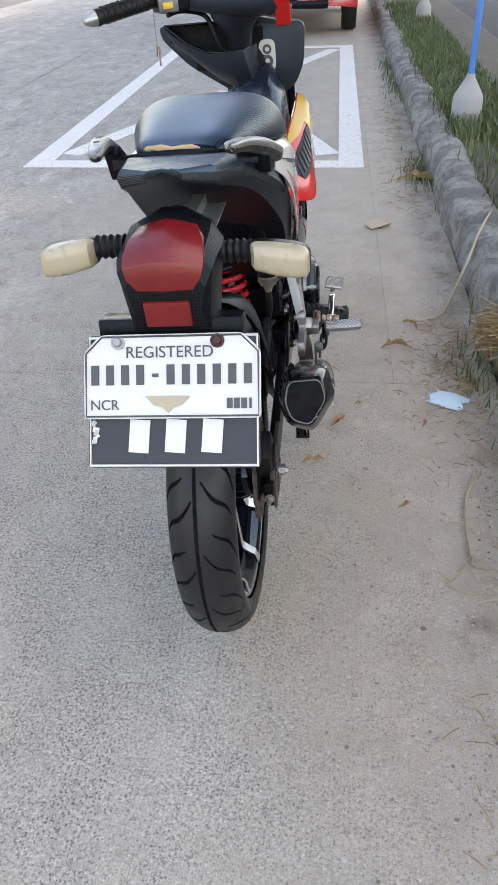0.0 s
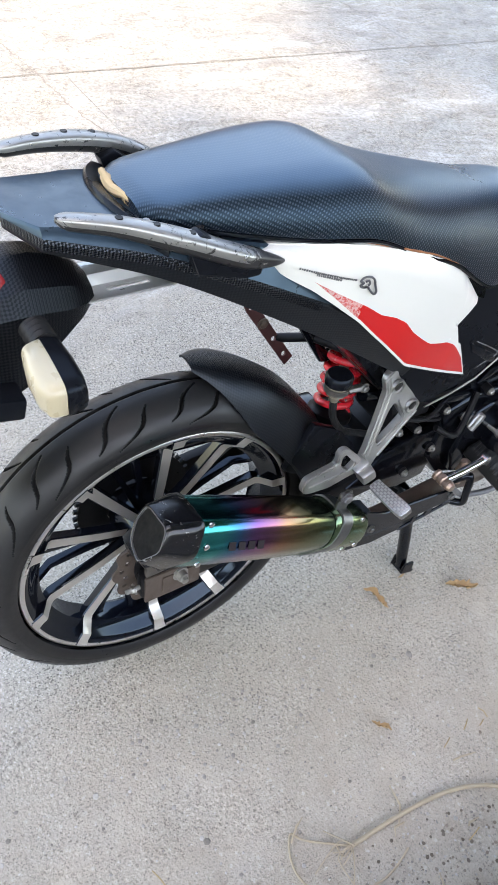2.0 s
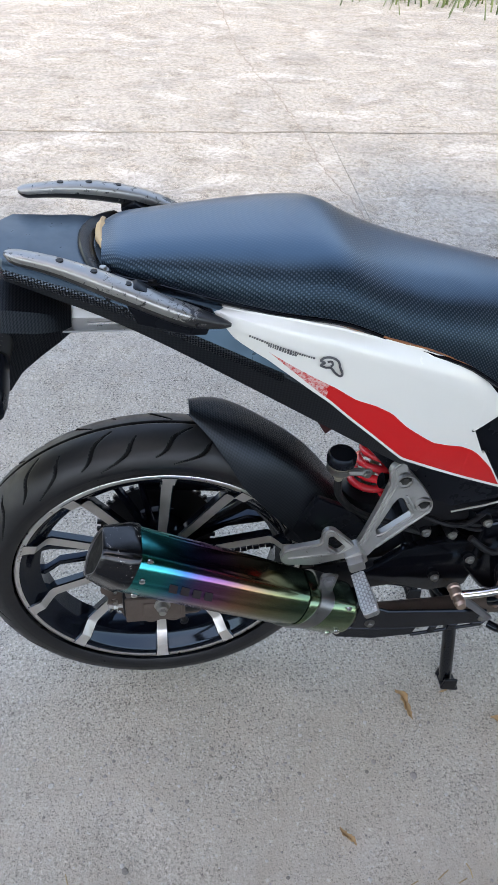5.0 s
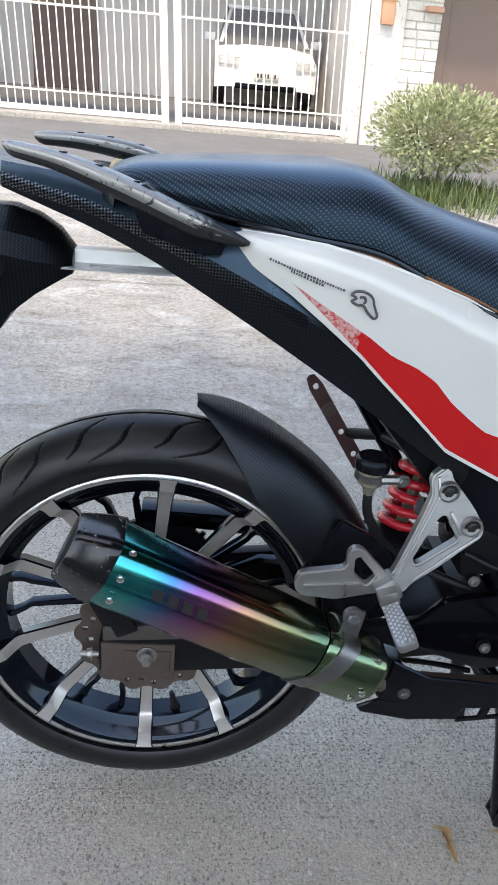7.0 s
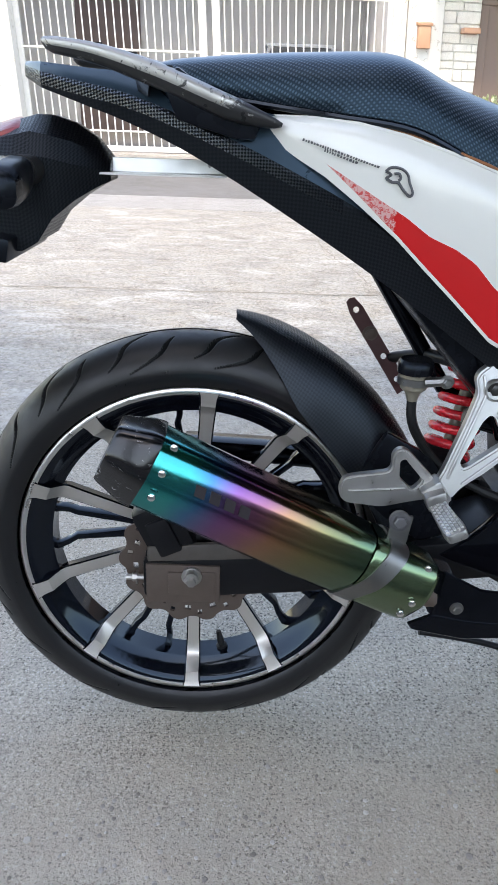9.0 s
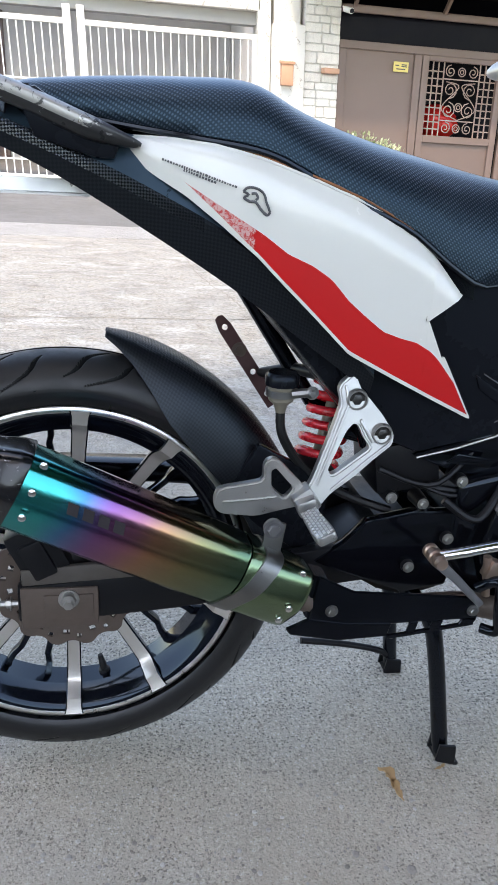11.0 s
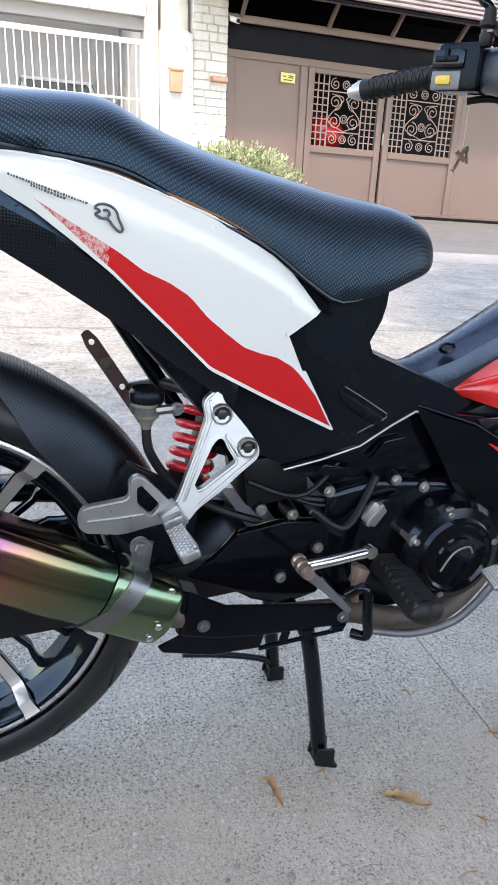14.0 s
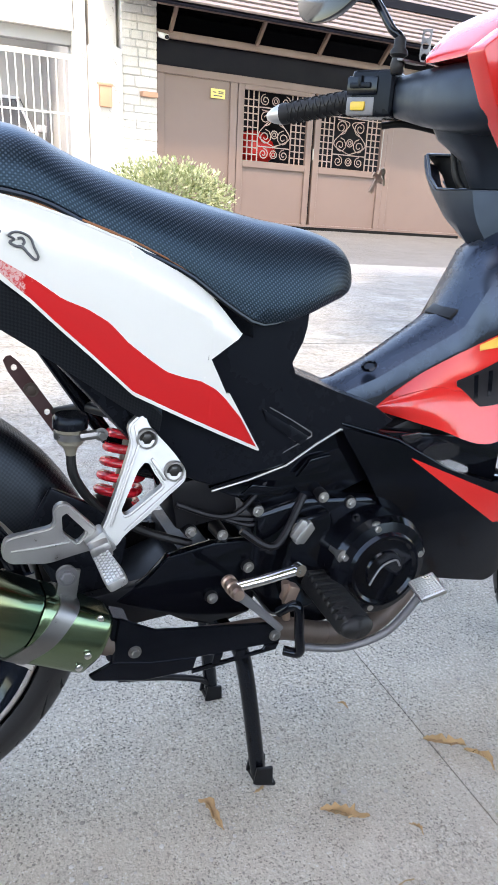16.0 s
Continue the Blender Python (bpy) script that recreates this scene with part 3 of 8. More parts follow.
            for lp in f.loops:
                lp[layer].uv = (lp.vert.co.x, lp.vert.co.z)
    return out


def prism(bm, outline, x0, x1, bevel=0.0, seg=2, axis='X', mat=0):
    """Extrudes an outline: (y, z) along x, (x, z) along y or (x, y) along z."""
    def at(p, h):
        return {'X': (h, p[0], p[1]), 'Y': (p[0], h, p[1]), 'Z': (p[0], p[1], h)}[axis]
    layer = bm.loops.layers.uv.verify()
    a = [bm.verts.new(at(p, x0)) for p in outline]
    b = [bm.verts.new(at(p, x1)) for p in outline]
    fs = [bm.faces.new(a), bm.faces.new(b[::-1])]
    for i in range(len(a)):
        j = (i + 1) % len(a)
        fs.append(bm.faces.new((a[j], a[i], b[i], b[j])))
    for f in fs:
        f.material_index = mat
        for lp in f.loops:
            q = lp.vert.co
            lp[layer].uv = {'X': (q.y, q.z), 'Y': (q.x, q.z), 'Z': (q.x, q.y)}[axis]
    bmesh.ops.recalc_face_normals(bm, faces=fs)
    if bevel:
        es = list({e for f in fs for e in f.edges})
        o = bmesh.ops.bevel(bm, geom=es, offset=bevel, segments=seg, affect='EDGES', profile=0.6, clamp_overlap=True)
        for f in o["faces"]:
            f.material_index = mat
    return bm


def thicken(bm, t):
    bmesh.ops.recalc_face_normals(bm, faces=bm.faces[:])
    bmesh.ops.solidify(bm, geom=bm.faces[:], thickness=t)
    return bm


def bolt(bm, c, r=0.006, h=0.006, axis='X', sign=1, mat=0):
    """A hexagon head on a washer."""
    ax = {'X': 0, 'Y': 1, 'Z': 2}[axis]
    def off(d):
        v = list(c)
        v[ax] += d * sign
        return v
    lathe(bm, [(0.0, 0.0), (r * 1.5, 0.0), (r * 1.5, 0.0015 * sign), (0.0, 0.0015 * sign)], c, 16, axis, mat)
    lathe(bm, [(0.0, 0.0), (r, 0.0), (r, h * 0.8 * sign), (r * 0.8, h * sign), (0.0, h * sign)], off(0.001), 6, axis, mat)
    return bm


def round_ring(outline, radius, n=4):
    """Rounds the corners of a closed 2D outline."""
    out = []
    k = len(outline)
    for i in range(k):
        p, a, b = Vector(outline[i]), Vector(outline[i - 1]), Vector(outline[(i + 1) % k])
        d = min(radius, (a - p).length * 0.45, (b - p).length * 0.45)
        s, e = p + (a - p).normalized() * d, p + (b - p).normalized() * d
        for j in range(n + 1):
            t = j / n
            out.append(((1 - t) ** 2) * s + 2 * t * (1 - t) * p + t * t * e)
    return out


# ---- the street ----
KERB = 0.66          # kerb face
GATE = -9.15         # line of the gates opposite
SLOPE = -0.05        # the uprights opposite lean by the fall of the street


def build_ground():
    bm = B()
    box(bm, (0, 0, -0.56), (400, 400, 1.0))
    return thing("ground", bm, "soil", "bare brown soil under the street", "ground", kind="structure", smooth=0)


def build_road():
    bm = B()
    box(bm, ((-5.0 + KERB) / 2, 5, -0.029), (5.0 + KERB, 70, 0.05))
    road = thing("road", bm, "joint", "grey worn concrete road with dirt-filled joints", "road", kind="structure", smooth=0)
    xs = [-5.0, -2.56, 0.36, KERB]
    for i, (a, b) in enumerate(zip(xs, xs[1:])):
        y = (0.85 if i else 2.9) - 4.5 * 5
        while y < 34:
            bm = B()
            box(bm, ((a + b) / 2, y + 2.25, -0.015), (b - a - (0.012 if a < 0 and b < 0 else 0.0 if y < 0.8 else 0.001), 4.4975, 0.03), bevel=0.0015 if b < 0 else 0.0, seg=1)
            part("slab", bm, "gutter" if i == 2 else "road", road)
            y += 4.5
    # the wandering crack across the lane
    rng = random.Random(4)
    for pts, lo, hi in (([(-1.2, 0.87), (-1.6, 0.84), (-2.1, 0.78), (-2.56, 0.735), (-2.96, 0.70), (-3.5, 0.60), (-4.3, 0.56), (-4.98, 0.5)], 0.003, 0.010), ([(-2.56, -8.0), (-2.565, -3.0), (-2.555, -0.4), (-2.56, 0.3), (-2.565, 1.4), (-2.56, 3.0), (-2.56, 9.0), (-2.56, 16.0)], 0.005, 0.013),
                        ([(-2.9, 0.2), (-2.75, 0.5), (-2.6, 0.74)], 0.002, 0.005), ([(-3.3, 2.3), (-3.0, 2.55), (-2.56, 2.7)], 0.002, 0.006)):
        line = spline([(a, b, 0) for a, b in pts], 40)
        bm = B()
        prev, drift = None, 0.0
        for k, p in enumerate(line):
            d = (line[min(k + 1, len(line) - 1)] - line[max(k - 1, 0)]).normalized()
            side = Vector((-d.y, d.x, 0))
            drift = drift * 0.85 + rng.uniform(-0.006, 0.006)
            w = rng.uniform(lo, hi) * 0.4
            q = p + side * drift
            row = [bm.verts.new((q.x + side.x * w, q.y + side.y * w, 0.0025)), bm.verts.new((q.x - side.x * w, q.y - side.y * w, 0.0025))]
            if prev:
                bm.faces.new((prev[0], prev[1], row[1], row[0]))
            prev = row
        part("crack", bm, "joint", road, "", 0)
    return road


def build_strips():
    bm = B()
    box(bm, (-5.332, 5, -0.014), (0.65, 70, 0.036), bevel=0.004, seg=1)
    thing("gutter_band", bm, "road_far", "pale broken cement gutter band", "gutter", kind="structure", smooth=0)
    bm = B()
    box(bm, (-10.665, 5, -0.018), (10.0, 70, 0.036))
    thing("pavement", bm, "apron", "dark grey cement apron before the gates", "pavement", kind="structure", smooth=0)


def wobble(p, k, s=1.0):
    return noise.noise(Vector(p) * s) * k


def build_kerb():
    kerb = None
    rng = random.Random(7)
    y = -5.2
    while y < 26:
        L = rng.uniform(0.9, 1.1)
        bm = B()
        rows = 46 if -2 < y < 4 else 10
        rings = []
        for i in range(rows + 1):
            yy = y + 0.004 + (L - 0.008) * i / rows
            end = 0.02 * max(0.0, 1 - 12 * min(i, rows - i) / rows)
            h = 0.145 + wobble((0, yy, 3), 0.022, 2.1) - end
            f = KERB + wobble((5, yy, 1), 0.02, 2.7) + end * 0.6
            base = [(f, -0.02), (f + 0.003, 0.03), (f + 0.006, 0.07), (f + 0.012, h - 0.045), (f + 0.02, h - 0.022), (f + 0.036, h - 0.008), (f + 0.06, h), (f + 0.09, h + 0.004), (KERB + 0.13, h + 0.004), (KERB + 0.155, h), (KERB + 0.172, h - 0.015), (KERB + 0.175, -0.02)]
            ring = []
            for a, b in base:
                q = Vector((a, yy, b))
                n1, n2 = noise.noise(q * 9), noise.noise(q * 26)
                ring.append((a + 0.011 * n1 + 0.006 * n2, yy, b + (0.010 * noise.noise(q * 8 + Vector((4, 0, 0))) + 0.007 * noise.noise(q * 30 + Vector((0, 5, 0)))) * (1 if b > 0 else 0)))
            rings.append(ring)
        loft(bm, rings)
        if kerb is None:
            kerb = thing("kerb", bm, "kerb", "weathered mossy concrete kerb with chipped edges", "kerb", kind="structure", smooth=60)
        else:
            part("kerb_stone", bm, "kerb", kerb, "", 60)
        y += L
    bm = B()
    box(bm, (KERB + 0.175 + 0.45, 10, 0.04), (0.9, 31, 0.16))
    thing("verge", bm, "soil", "narrow dirt verge with grass behind the kerb", "verge", kind="structure", smooth=0)
    bm = B()
    box(bm, (6.75, 10, 0.035), (10.5, 40, 0.15))
    thing("parking_area", bm, "asphalt", "dark asphalt beyond the verge", "asphalt", kind="structure", smooth=0)


def build_reflection_wall():
    """An unseen low wall added beyond the parking area, behind the camera, to darken horizon reflections."""
    bm = B()
    box(bm, (7.2, 6, 0.8), (0.2, 44, 1.5), bevel=0.01)
    thing("wall_boundary", bm, "old_wall", "unseen low dark wall added to darken horizon reflections", "wall", kind="structure", smooth=0)


def build_bay():
    """White painted box with a cross, and no bay number."""
    def strip(bm, a, b, w):
        a, b = Vector(a), Vector(b)
        s = (b - a).orthogonal().normalized() * w / 2
        q = [a + s, a - s, b - s, b + s]
        lo, hi = [bm.verts.new((*p, 0.0005)) for p in q], [bm.verts.new((*p, 0.004)) for p in q]
        bm.faces.new(hi)
        for i in range(4):
            bm.faces.new((lo[i], lo[(i + 1) % 4], hi[(i + 1) % 4], hi[i]))
    x0, x1, y0, y1 = -1.62, 0.33, 3.17, 8.0
    bm = B()
    strip(bm, (x1 - 0.07, y0), (x1 - 0.07, y1), 0.14)
    bay = thing("parking_bay_marking", bm, "line_paint", "worn white painted box with diagonal cross on the road", "road marking", kind="structure", smooth=0)
    for a, b in (((x0 + 0.07, y0), (x0 + 0.07, y1)), ((x0 + 0.14, y0 + 0.07), (x1 - 0.14, y0 + 0.07)), ((x0 + 0.14, y1 - 0.07), (x1 - 0.14, y1 - 0.07)),
                 ((x1 - 0.2, y0 + 0.28), (x0 + 0.2, y1 - 0.28))):
        bm = B()
        strip(bm, a, b, 0.14)
        part("painted_line", bm, "line_paint", bay, "", 0)
    for a, b in (((x0 + 0.2, y0 + 0.28), (-0.72, 5.44)), ((-0.58, 5.74), (x1 - 0.2, y1 - 0.28))):
        bm = B()
        strip(bm, a, b, 0.13)
        part("painted_line", bm, "line_paint", bay, "", 0)


def leaf_cloud(bm, n, centre, radii, size, rng, shell=0.55, lump=0.25, long=1.8):
    """Many small folded leaves through an uneven ellipsoid."""
    c = Vector(centre)
    for _ in range(n):
        d = Vector((rng.gauss(0, 1), rng.gauss(0, 1), rng.gauss(0, 1))).normalized()
        k = rng.uniform(shell, 1.0) * (1 + lump * noise.noise(d * 2.3 + c))
        p = c + Vector((d.x * radii[0], d.y * radii[1], d.z * radii[2])) * k
        up = (d + Vector((rng.uniform(-0.7, 0.7), rng.uniform(-0.7, 0.7), rng.uniform(-0.2, 0.9)))).normalized()
        s = up.orthogonal().normalized()
        s = (Matrix.Rotation(rng.uniform(0, 6.28), 3, up) @ s)
        w = size * rng.uniform(0.7, 1.3)
        a, b = p - up * w * 0.1, p + up * w * long
        m1, nrm = p + up * w * long * 0.5, up.cross(s) * w * 0.15
        vs = [bm.verts.new(q) for q in (a, m1 + s * w * 0.45 + nrm, b, m1 - s * w * 0.45 + nrm)]
        bm.faces.new((vs[0], vs[1], vs[2]))
        bm.faces.new((vs[0], vs[2], vs[3]))


def build_shade_tree():
    # out-of-view tree added so that its crowns block the sun
    rng = random.Random(11)
    tree = empty("street_tree", "unseen leafy tree added to shade the kerb side", "tree", pose(5.2, -2.6, 0.1))
    bm = B()
    tube(bm, spline([(0, 0, -0.1), (0.05, 0.1, 1.2), (-0.1, 0.3, 2.6), (-0.3, 0.7, 4.0)], 5), [0.3 - 0.006 * i for i in range(16)], 14)
    part("trunk", bm, "bark", tree)
    for a, b in (((-0.3, 0.7, 3.6), (-1.6, 0.2, 5.6)), ((-0.2, 0.6, 3.4), (-1.0, 5.0, 6.0)), ((-0.3, 0.7, 4.0), (0.6, 9.0, 6.6)), ((-0.2, 0.5, 3.2), (-0.8, -3.0, 5.4)), ((-0.3, 0.7, 3.9), (-3.6, 8.0, 6.2))):
        bm = B()
        mid = (Vector(a) + Vector(b)) / 2 + Vector((0, 0, 0.4))
        tube(bm, spline([a, mid, b], 5), [0.13 - 0.01 * i for i in range(11)], 8)
        part("limb", bm, "bark", tree)
    bm = B()
    for y in (-3.6, -0.6, 2.4, 5.4, 8.4, 11.4):
        leaf_cloud(bm, 2300, (-1.2 + rng.uniform(-0.15, 0.15), y, 6.2 + rng.uniform(-0.2, 0.3)), (1.9, 2.1, 0.9), 0.3, rng, 0.1, 0.3)
    for y in (6.0, 9.0, 12.0, 15.0):
        leaf_cloud(bm, 4200, (-4.1 + rng.uniform(-0.2, 0.2), y, 6.3 + rng.uniform(-0.2, 0.2)), (2.1, 2.1, 0.8), 0.3, rng, 0.1, 0.3)
    tagged(part("crown", bm, "tree_leaf", tree, "", 0), kind="stuff")


build_ground()
build_road()
build_strips()
build_kerb()
build_reflection_wall()
build_bay()
build_shade_tree()


# ---- across the street ----
def lean(m=None):
    """Uprights opposite follow the fall of the street."""
    s = Matrix.Identity(4)
    s[1][2] = SLOPE
    return s


def sheared(bm):
    bm.transform(lean())
    return bm


def build_white_gate():
    gate = empty("white_gate", "white-painted iron bar double gate, rust-spotted, closed", "gate", pose(GATE, 0, 0))
    y0, y1, h = -3.6, 1.9, 1.86
    for a, b in ((-2.5, -0.32), (-0.16, 1.9)):
        bm = B()
        for z, s in ((h - 0.03, 0.06), (1.2, 0.025), (0.3, 0.02)):
            box(bm, (0, (a + b) / 2, z), (0.035, b - a, s), bevel=0.004, seg=1)
        box(bm, (0, (a + b) / 2, 0.1), (0.03, b - a, 0.06))
        for y in (a, b):
            box(bm, (0, y, h / 2 + 0.02), (0.05, 0.06, h - 0.04), bevel=0.004, seg=1)
        part("gate_frame", sheared(bm), "white_iron", gate, "", 30)
        y = a + 0.1
        while y < b - 0.05:
            bm = B()
            tube(bm, [(0.0, y, 0.1), (0.0, y, h - 0.05)], 0.0085, 6)
            part("bar", sheared(bm), "white_iron", gate, "", 60)
            y += 0.094
    for y in (-0.32, -0.16):
        bm = B()
        box(bm, (0.03, y, 1.0), (0.07, 0.09, 2.0), bevel=0.006, seg=1)
        part("post", sheared(bm), "white_iron", gate, "", 30)
    bm = B()
    box(bm, (GATE + 0.02, -0.85, 0.02), (0.5, 5.5, 0.07), bevel=0.01)
    thing("gate_threshold", sheared(bm), "gutter", "low cement threshold under the white gate", "threshold", kind="structure")


def build_carport():
    bm = B()
    box(bm, (GATE - 5.2, -1.0, 1.5), (0.2, 9, 3.4))
    thing("wall_carport_back", bm, "garage_wall", "shaded grey-brown back wall of a carport", "wall", kind="structure", smooth=0)
    for i, y in enumerate((-4.2, 2.35)):
        bm = B()
        box(bm, (GATE - 2.6, y, 1.5), (5.0, 0.2, 3.4))
        thing("wall_carport_side", bm, "garage_wall", "plain side wall of a carport", "wall", kind="structure", smooth=0)
    bm = B()
    box(bm, (GATE - 4.2, -0.95, 3.2), (2.2, 6.9, 0.15))
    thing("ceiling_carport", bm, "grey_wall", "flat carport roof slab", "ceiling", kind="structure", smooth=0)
    # lintel over the white gate
    bm = B()
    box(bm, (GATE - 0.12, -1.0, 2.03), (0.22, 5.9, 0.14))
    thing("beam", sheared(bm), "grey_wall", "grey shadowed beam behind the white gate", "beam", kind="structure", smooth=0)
    bm = B()
    box(bm, (GATE - 0.05, -1.2, 2.75), (0.3, 6.3, 1.3), bevel=0.01)
    thing("wall_over_gate", sheared(bm), "white_wall", "sunlit white wall over the gate", "wall", kind="structure")


def build_pillar():
    bm = B()
    prism(bm, [(-3.3, -0.05), (-2.53, -0.05), (-2.53, 3.2), (-3.3, 3.2)], GATE - 0.2, GATE + 0.25, 0.01)
    thing("wall_gate_end", sheared(bm), "white_wall", "whitewashed end pillar of the white gate", "pillar", kind="structure")
    bm = B()
    box(bm, (GATE - 5.07, -2.3, 1.2), (0.06, 1.15, 2.4), bevel=0.01, seg=1)
    thing("carport_door", bm, "brown_iron", "plain brown door at the back of the carport", "door", kind="structure")
    bm = B()
    prism(bm, [(1.92, -0.05), (2.08, -0.05), (2.08, 4.2), (1.92, 4.2)], GATE - 0.25, GATE + 0.1, 0.01)
    thing("gate_post_wall", sheared(bm), "white_wall", "whitewashed gate post, peeling", "post", kind="structure")
    bm = B()
    prism(bm, [(2.09, -0.05), (2.5, -0.05), (2.5, 1.98), (2.3, 2.03), (2.09, 1.98)], GATE - 0.25, GATE + 0.16, 0.012)
    prism(bm, [(2.12, 1.9), (2.45, 1.9), (2.45, 4.2), (2.12, 4.2)], GATE - 0.3, GATE + 0.05, 0.01)
    pillar = thing("gate_pillar", sheared(bm), "white_wall", "sunlit whitewashed masonry pillar, flaking", "pillar", kind="structure")
    bm = B()
    prism(bm, [(2.5, -0.05), (2.94, -0.05), (2.94, 4.2), (2.5, 4.2)], GATE - 0.3, GATE + 0.1)
    wall = thing("wall_stone_pier", sheared(bm), "white_wall", "pale stacked-stone pier beside the gate", "wall", kind="structure", smooth=0)
    rng = random.Random(5)
    z = 0.0
    while z < 3.4:
        hgt = rng.uniform(0.08, 0.14)
        y = 2.5
        while y < 2.93:
            w = min(rng.uniform(0.1, 0.26), 2.945 - y)
            if 2.945 - (y + w) < 0.06:
                w = 2.945 - y
            bm = B()
            d = rng.uniform(0.01, 0.026)
            box(bm, (GATE + 0.1 + d / 2, y + w / 2, z + hgt / 2), (d, w - 0.008, hgt - 0.008), (rng.uniform(-2, 2), rng.uniform(-2, 2), 0), 0.006, 1)
            part("stone", sheared(bm), "stone", wall)
            y += w
        z += hgt
    bm = B()
    box(bm, (GATE + 0.2, 2.27, 1.44), (0.09, 0.15, 0.24), bevel=0.012)
    box(bm, (GATE + 0.2, 2.27, 1.575), (0.12, 0.18, 0.03), (0, 8, 0), 0.006)
    mb = thing("mailbox", sheared(bm), "terracotta", "small orange-brown mailbox on the pillar", "mailbox")
    bm = B()
    box(bm, (GATE + 0.18, 2.82, 1.52), (0.16, 0.2, 0.06), bevel=0.012)
    thing("wall_lamp", sheared(bm), "terracotta", "rusty wall lamp bracket on the stone pier", "lamp")
    bm = B()
    tube(bm, [(GATE + 0.15, 2.98, 2.2), (GATE + 0.28, 3.02, 2.17)], 0.035, 12)
    tube(bm, [(GATE + 0.0, 2.96, 2.26), (GATE + 0.15, 2.98, 2.21)], 0.012, 8)
    cctv = thing("security_camera", sheared(bm), "car_white", "small white bullet security camera under the eave", "camera")
    bm = B()
    lathe(bm, [(0, 0), (0.026, 0.0), (0.026, 0.008), (0, 0.008)], (0, 0, 0), 14, 'X')
    bm.transform(Matrix.Translation((GATE + 0.284, 3.02 + SLOPE * 2.17, 2.169)) @ Euler((0, radians(12), radians(17))).to_matrix().to_4x4())
    part("lens", bm, "dark_glass", cctv)


def spiral(bm, c, r0, turns, sign, start, x, rad=0.007):
    pts = []
    n = int(10 * turns)
    for i in range(n + 1):
        a = start + sign * 2 * math.pi * turns * i / n
        r = r0 * (1 - 0.8 * i / n)
        pts.append((x, c[0] + r * math.cos(a), c[1] + r * math.sin(a)))
    tube(bm, pts, rad, 5)


def build_brown_gate():
    gate = empty("brown_gate", "brown-painted steel gate with scrollwork grilles, closed", "gate", pose(GATE, 0, 0))
    h = 1.84
    def panel(y0, y1, z0, z1, x=0.0, name="panel"):
        bm = B()
        box(bm, (x, (y0 + y1) / 2, (z0 + z1) / 2), (0.02, y1 - y0, z1 - z0))
        part(name, sheared(bm), "brown_iron", gate, "", 0)
    def frame_bar(y0, y1, z0, z1, name="gate_rail"):
        bm = B()
        box(bm, (0.015, (y0 + y1) / 2, (z0 + z1) / 2), (0.06, y1 - y0, z1 - z0), bevel=0.005, seg=1)
        part(name, sheared(bm), "brown_iron", gate, "", 30)
    # fixed leaf
    panel(3.0, 4.02, 0.06, h - 0.04)
    frame_bar(2.96, 8.05, h - 0.04, h + 0.05, "head_rail")
    frame_bar(2.96, 3.06, 0.0, h - 0.04, "stile")
    frame_bar(3.96, 4.06, 0.0, h - 0.04, "stile")
    frame_bar(2.96, 8.05, 0.0, 0.07, "sill_rail")
    # two leaves with grilles
    for y0, y1 in ((4.07, 5.2), (5.24, 6.42)):
        frame_bar(y0, y0 + 0.09, 0.07, h - 0.04, "stile")
        frame_bar(y1 - 0.09, y1, 0.07, h - 0.04, "stile")
        frame_bar(y0 + 0.09, y1 - 0.09, 0.78, 0.87)
        frame_bar(y0 + 0.09, y1 - 0.09, h - 0.1, h - 0.04)
        panel(y0 + 0.09, y1 - 0.09, 0.07, 0.78)
        a, b, z0, z1 = y0 + 0.09, y1 - 0.09, 0.87, h - 0.1
        for side in (0, 1):
            bm = B()
            for k in range(3):
                y = a + 0.0 + 0.075 * (k + 1) if side == 0 else b - 0.075 * (k + 1)
                box(bm, (0, y, (z0 + z1) / 2), (0.014, 0.014, z1 - z0))
            z = z0 + 0.08
            while z < z1 - 0.03:
                box(bm, (0, (a + 0.112) if side == 0 else (b - 0.112), z), (0.014, 0.225, 0.014))
                z += 0.085
            part("grille_lattice", sheared(bm), "grille_iron", gate, "", 0)
        c0, c1 = a + 0.225, b - 0.225
        mid = (c0 + c1) / 2
        for z in (z0 + 0.19, z1 - 0.19):
            bm = B()
            box(bm, (0, mid, z), (0.014, c1 - c0, 0.014))
            part("grille_bar", sheared(bm), "grille_iron", gate, "", 0)
        bm = B()
        for sy in (-1, 1):
            w = (c1 - c0) / 2
            for zc, sg in ((z0 + 0.1, 1), (z1 - 0.1, -1)):
                spiral(bm, (mid + sy * w * 0.62, zc), 0.075, 1.6, sy * sg, math.pi / 2, 0.0)
            spiral(bm, (mid + sy * w * 0.55, (z0 + z1) / 2 + 0.12), 0.1, 1.7, -sy, -math.pi / 2, 0.0)
            spiral(bm, (mid + sy * w * 0.55, (z0 + z1) / 2 - 0.12), 0.1, 1.7, sy, math.pi / 2, 0.0)
            tube(bm, spline([(0, mid, z0 + 0.2), (0, mid + sy * w * 0.95, (z0 + z1) / 2 - 0.1), (0, mid + sy * 0.02, (z0 + z1) / 2 + 0.16), (0, mid + sy * w * 0.8, z1 - 0.22)], 6), 0.007, 5)
        for zc in (z0 + 0.1, z1 - 0.1, (z0 + z1) / 2 - 0.08):
            tube(bm, [(0, mid + 0.05 * math.cos(k * 0.524), zc + 0.05 * math.sin(k * 0.524)) for k in range(12)], 0.007, 5, True)
            tube(bm, [(0, mid + 0.025 * math.cos(k * 0.785), zc + 0.025 * math.sin(k * 0.785)) for k in range(8)], 0.006, 5, True)
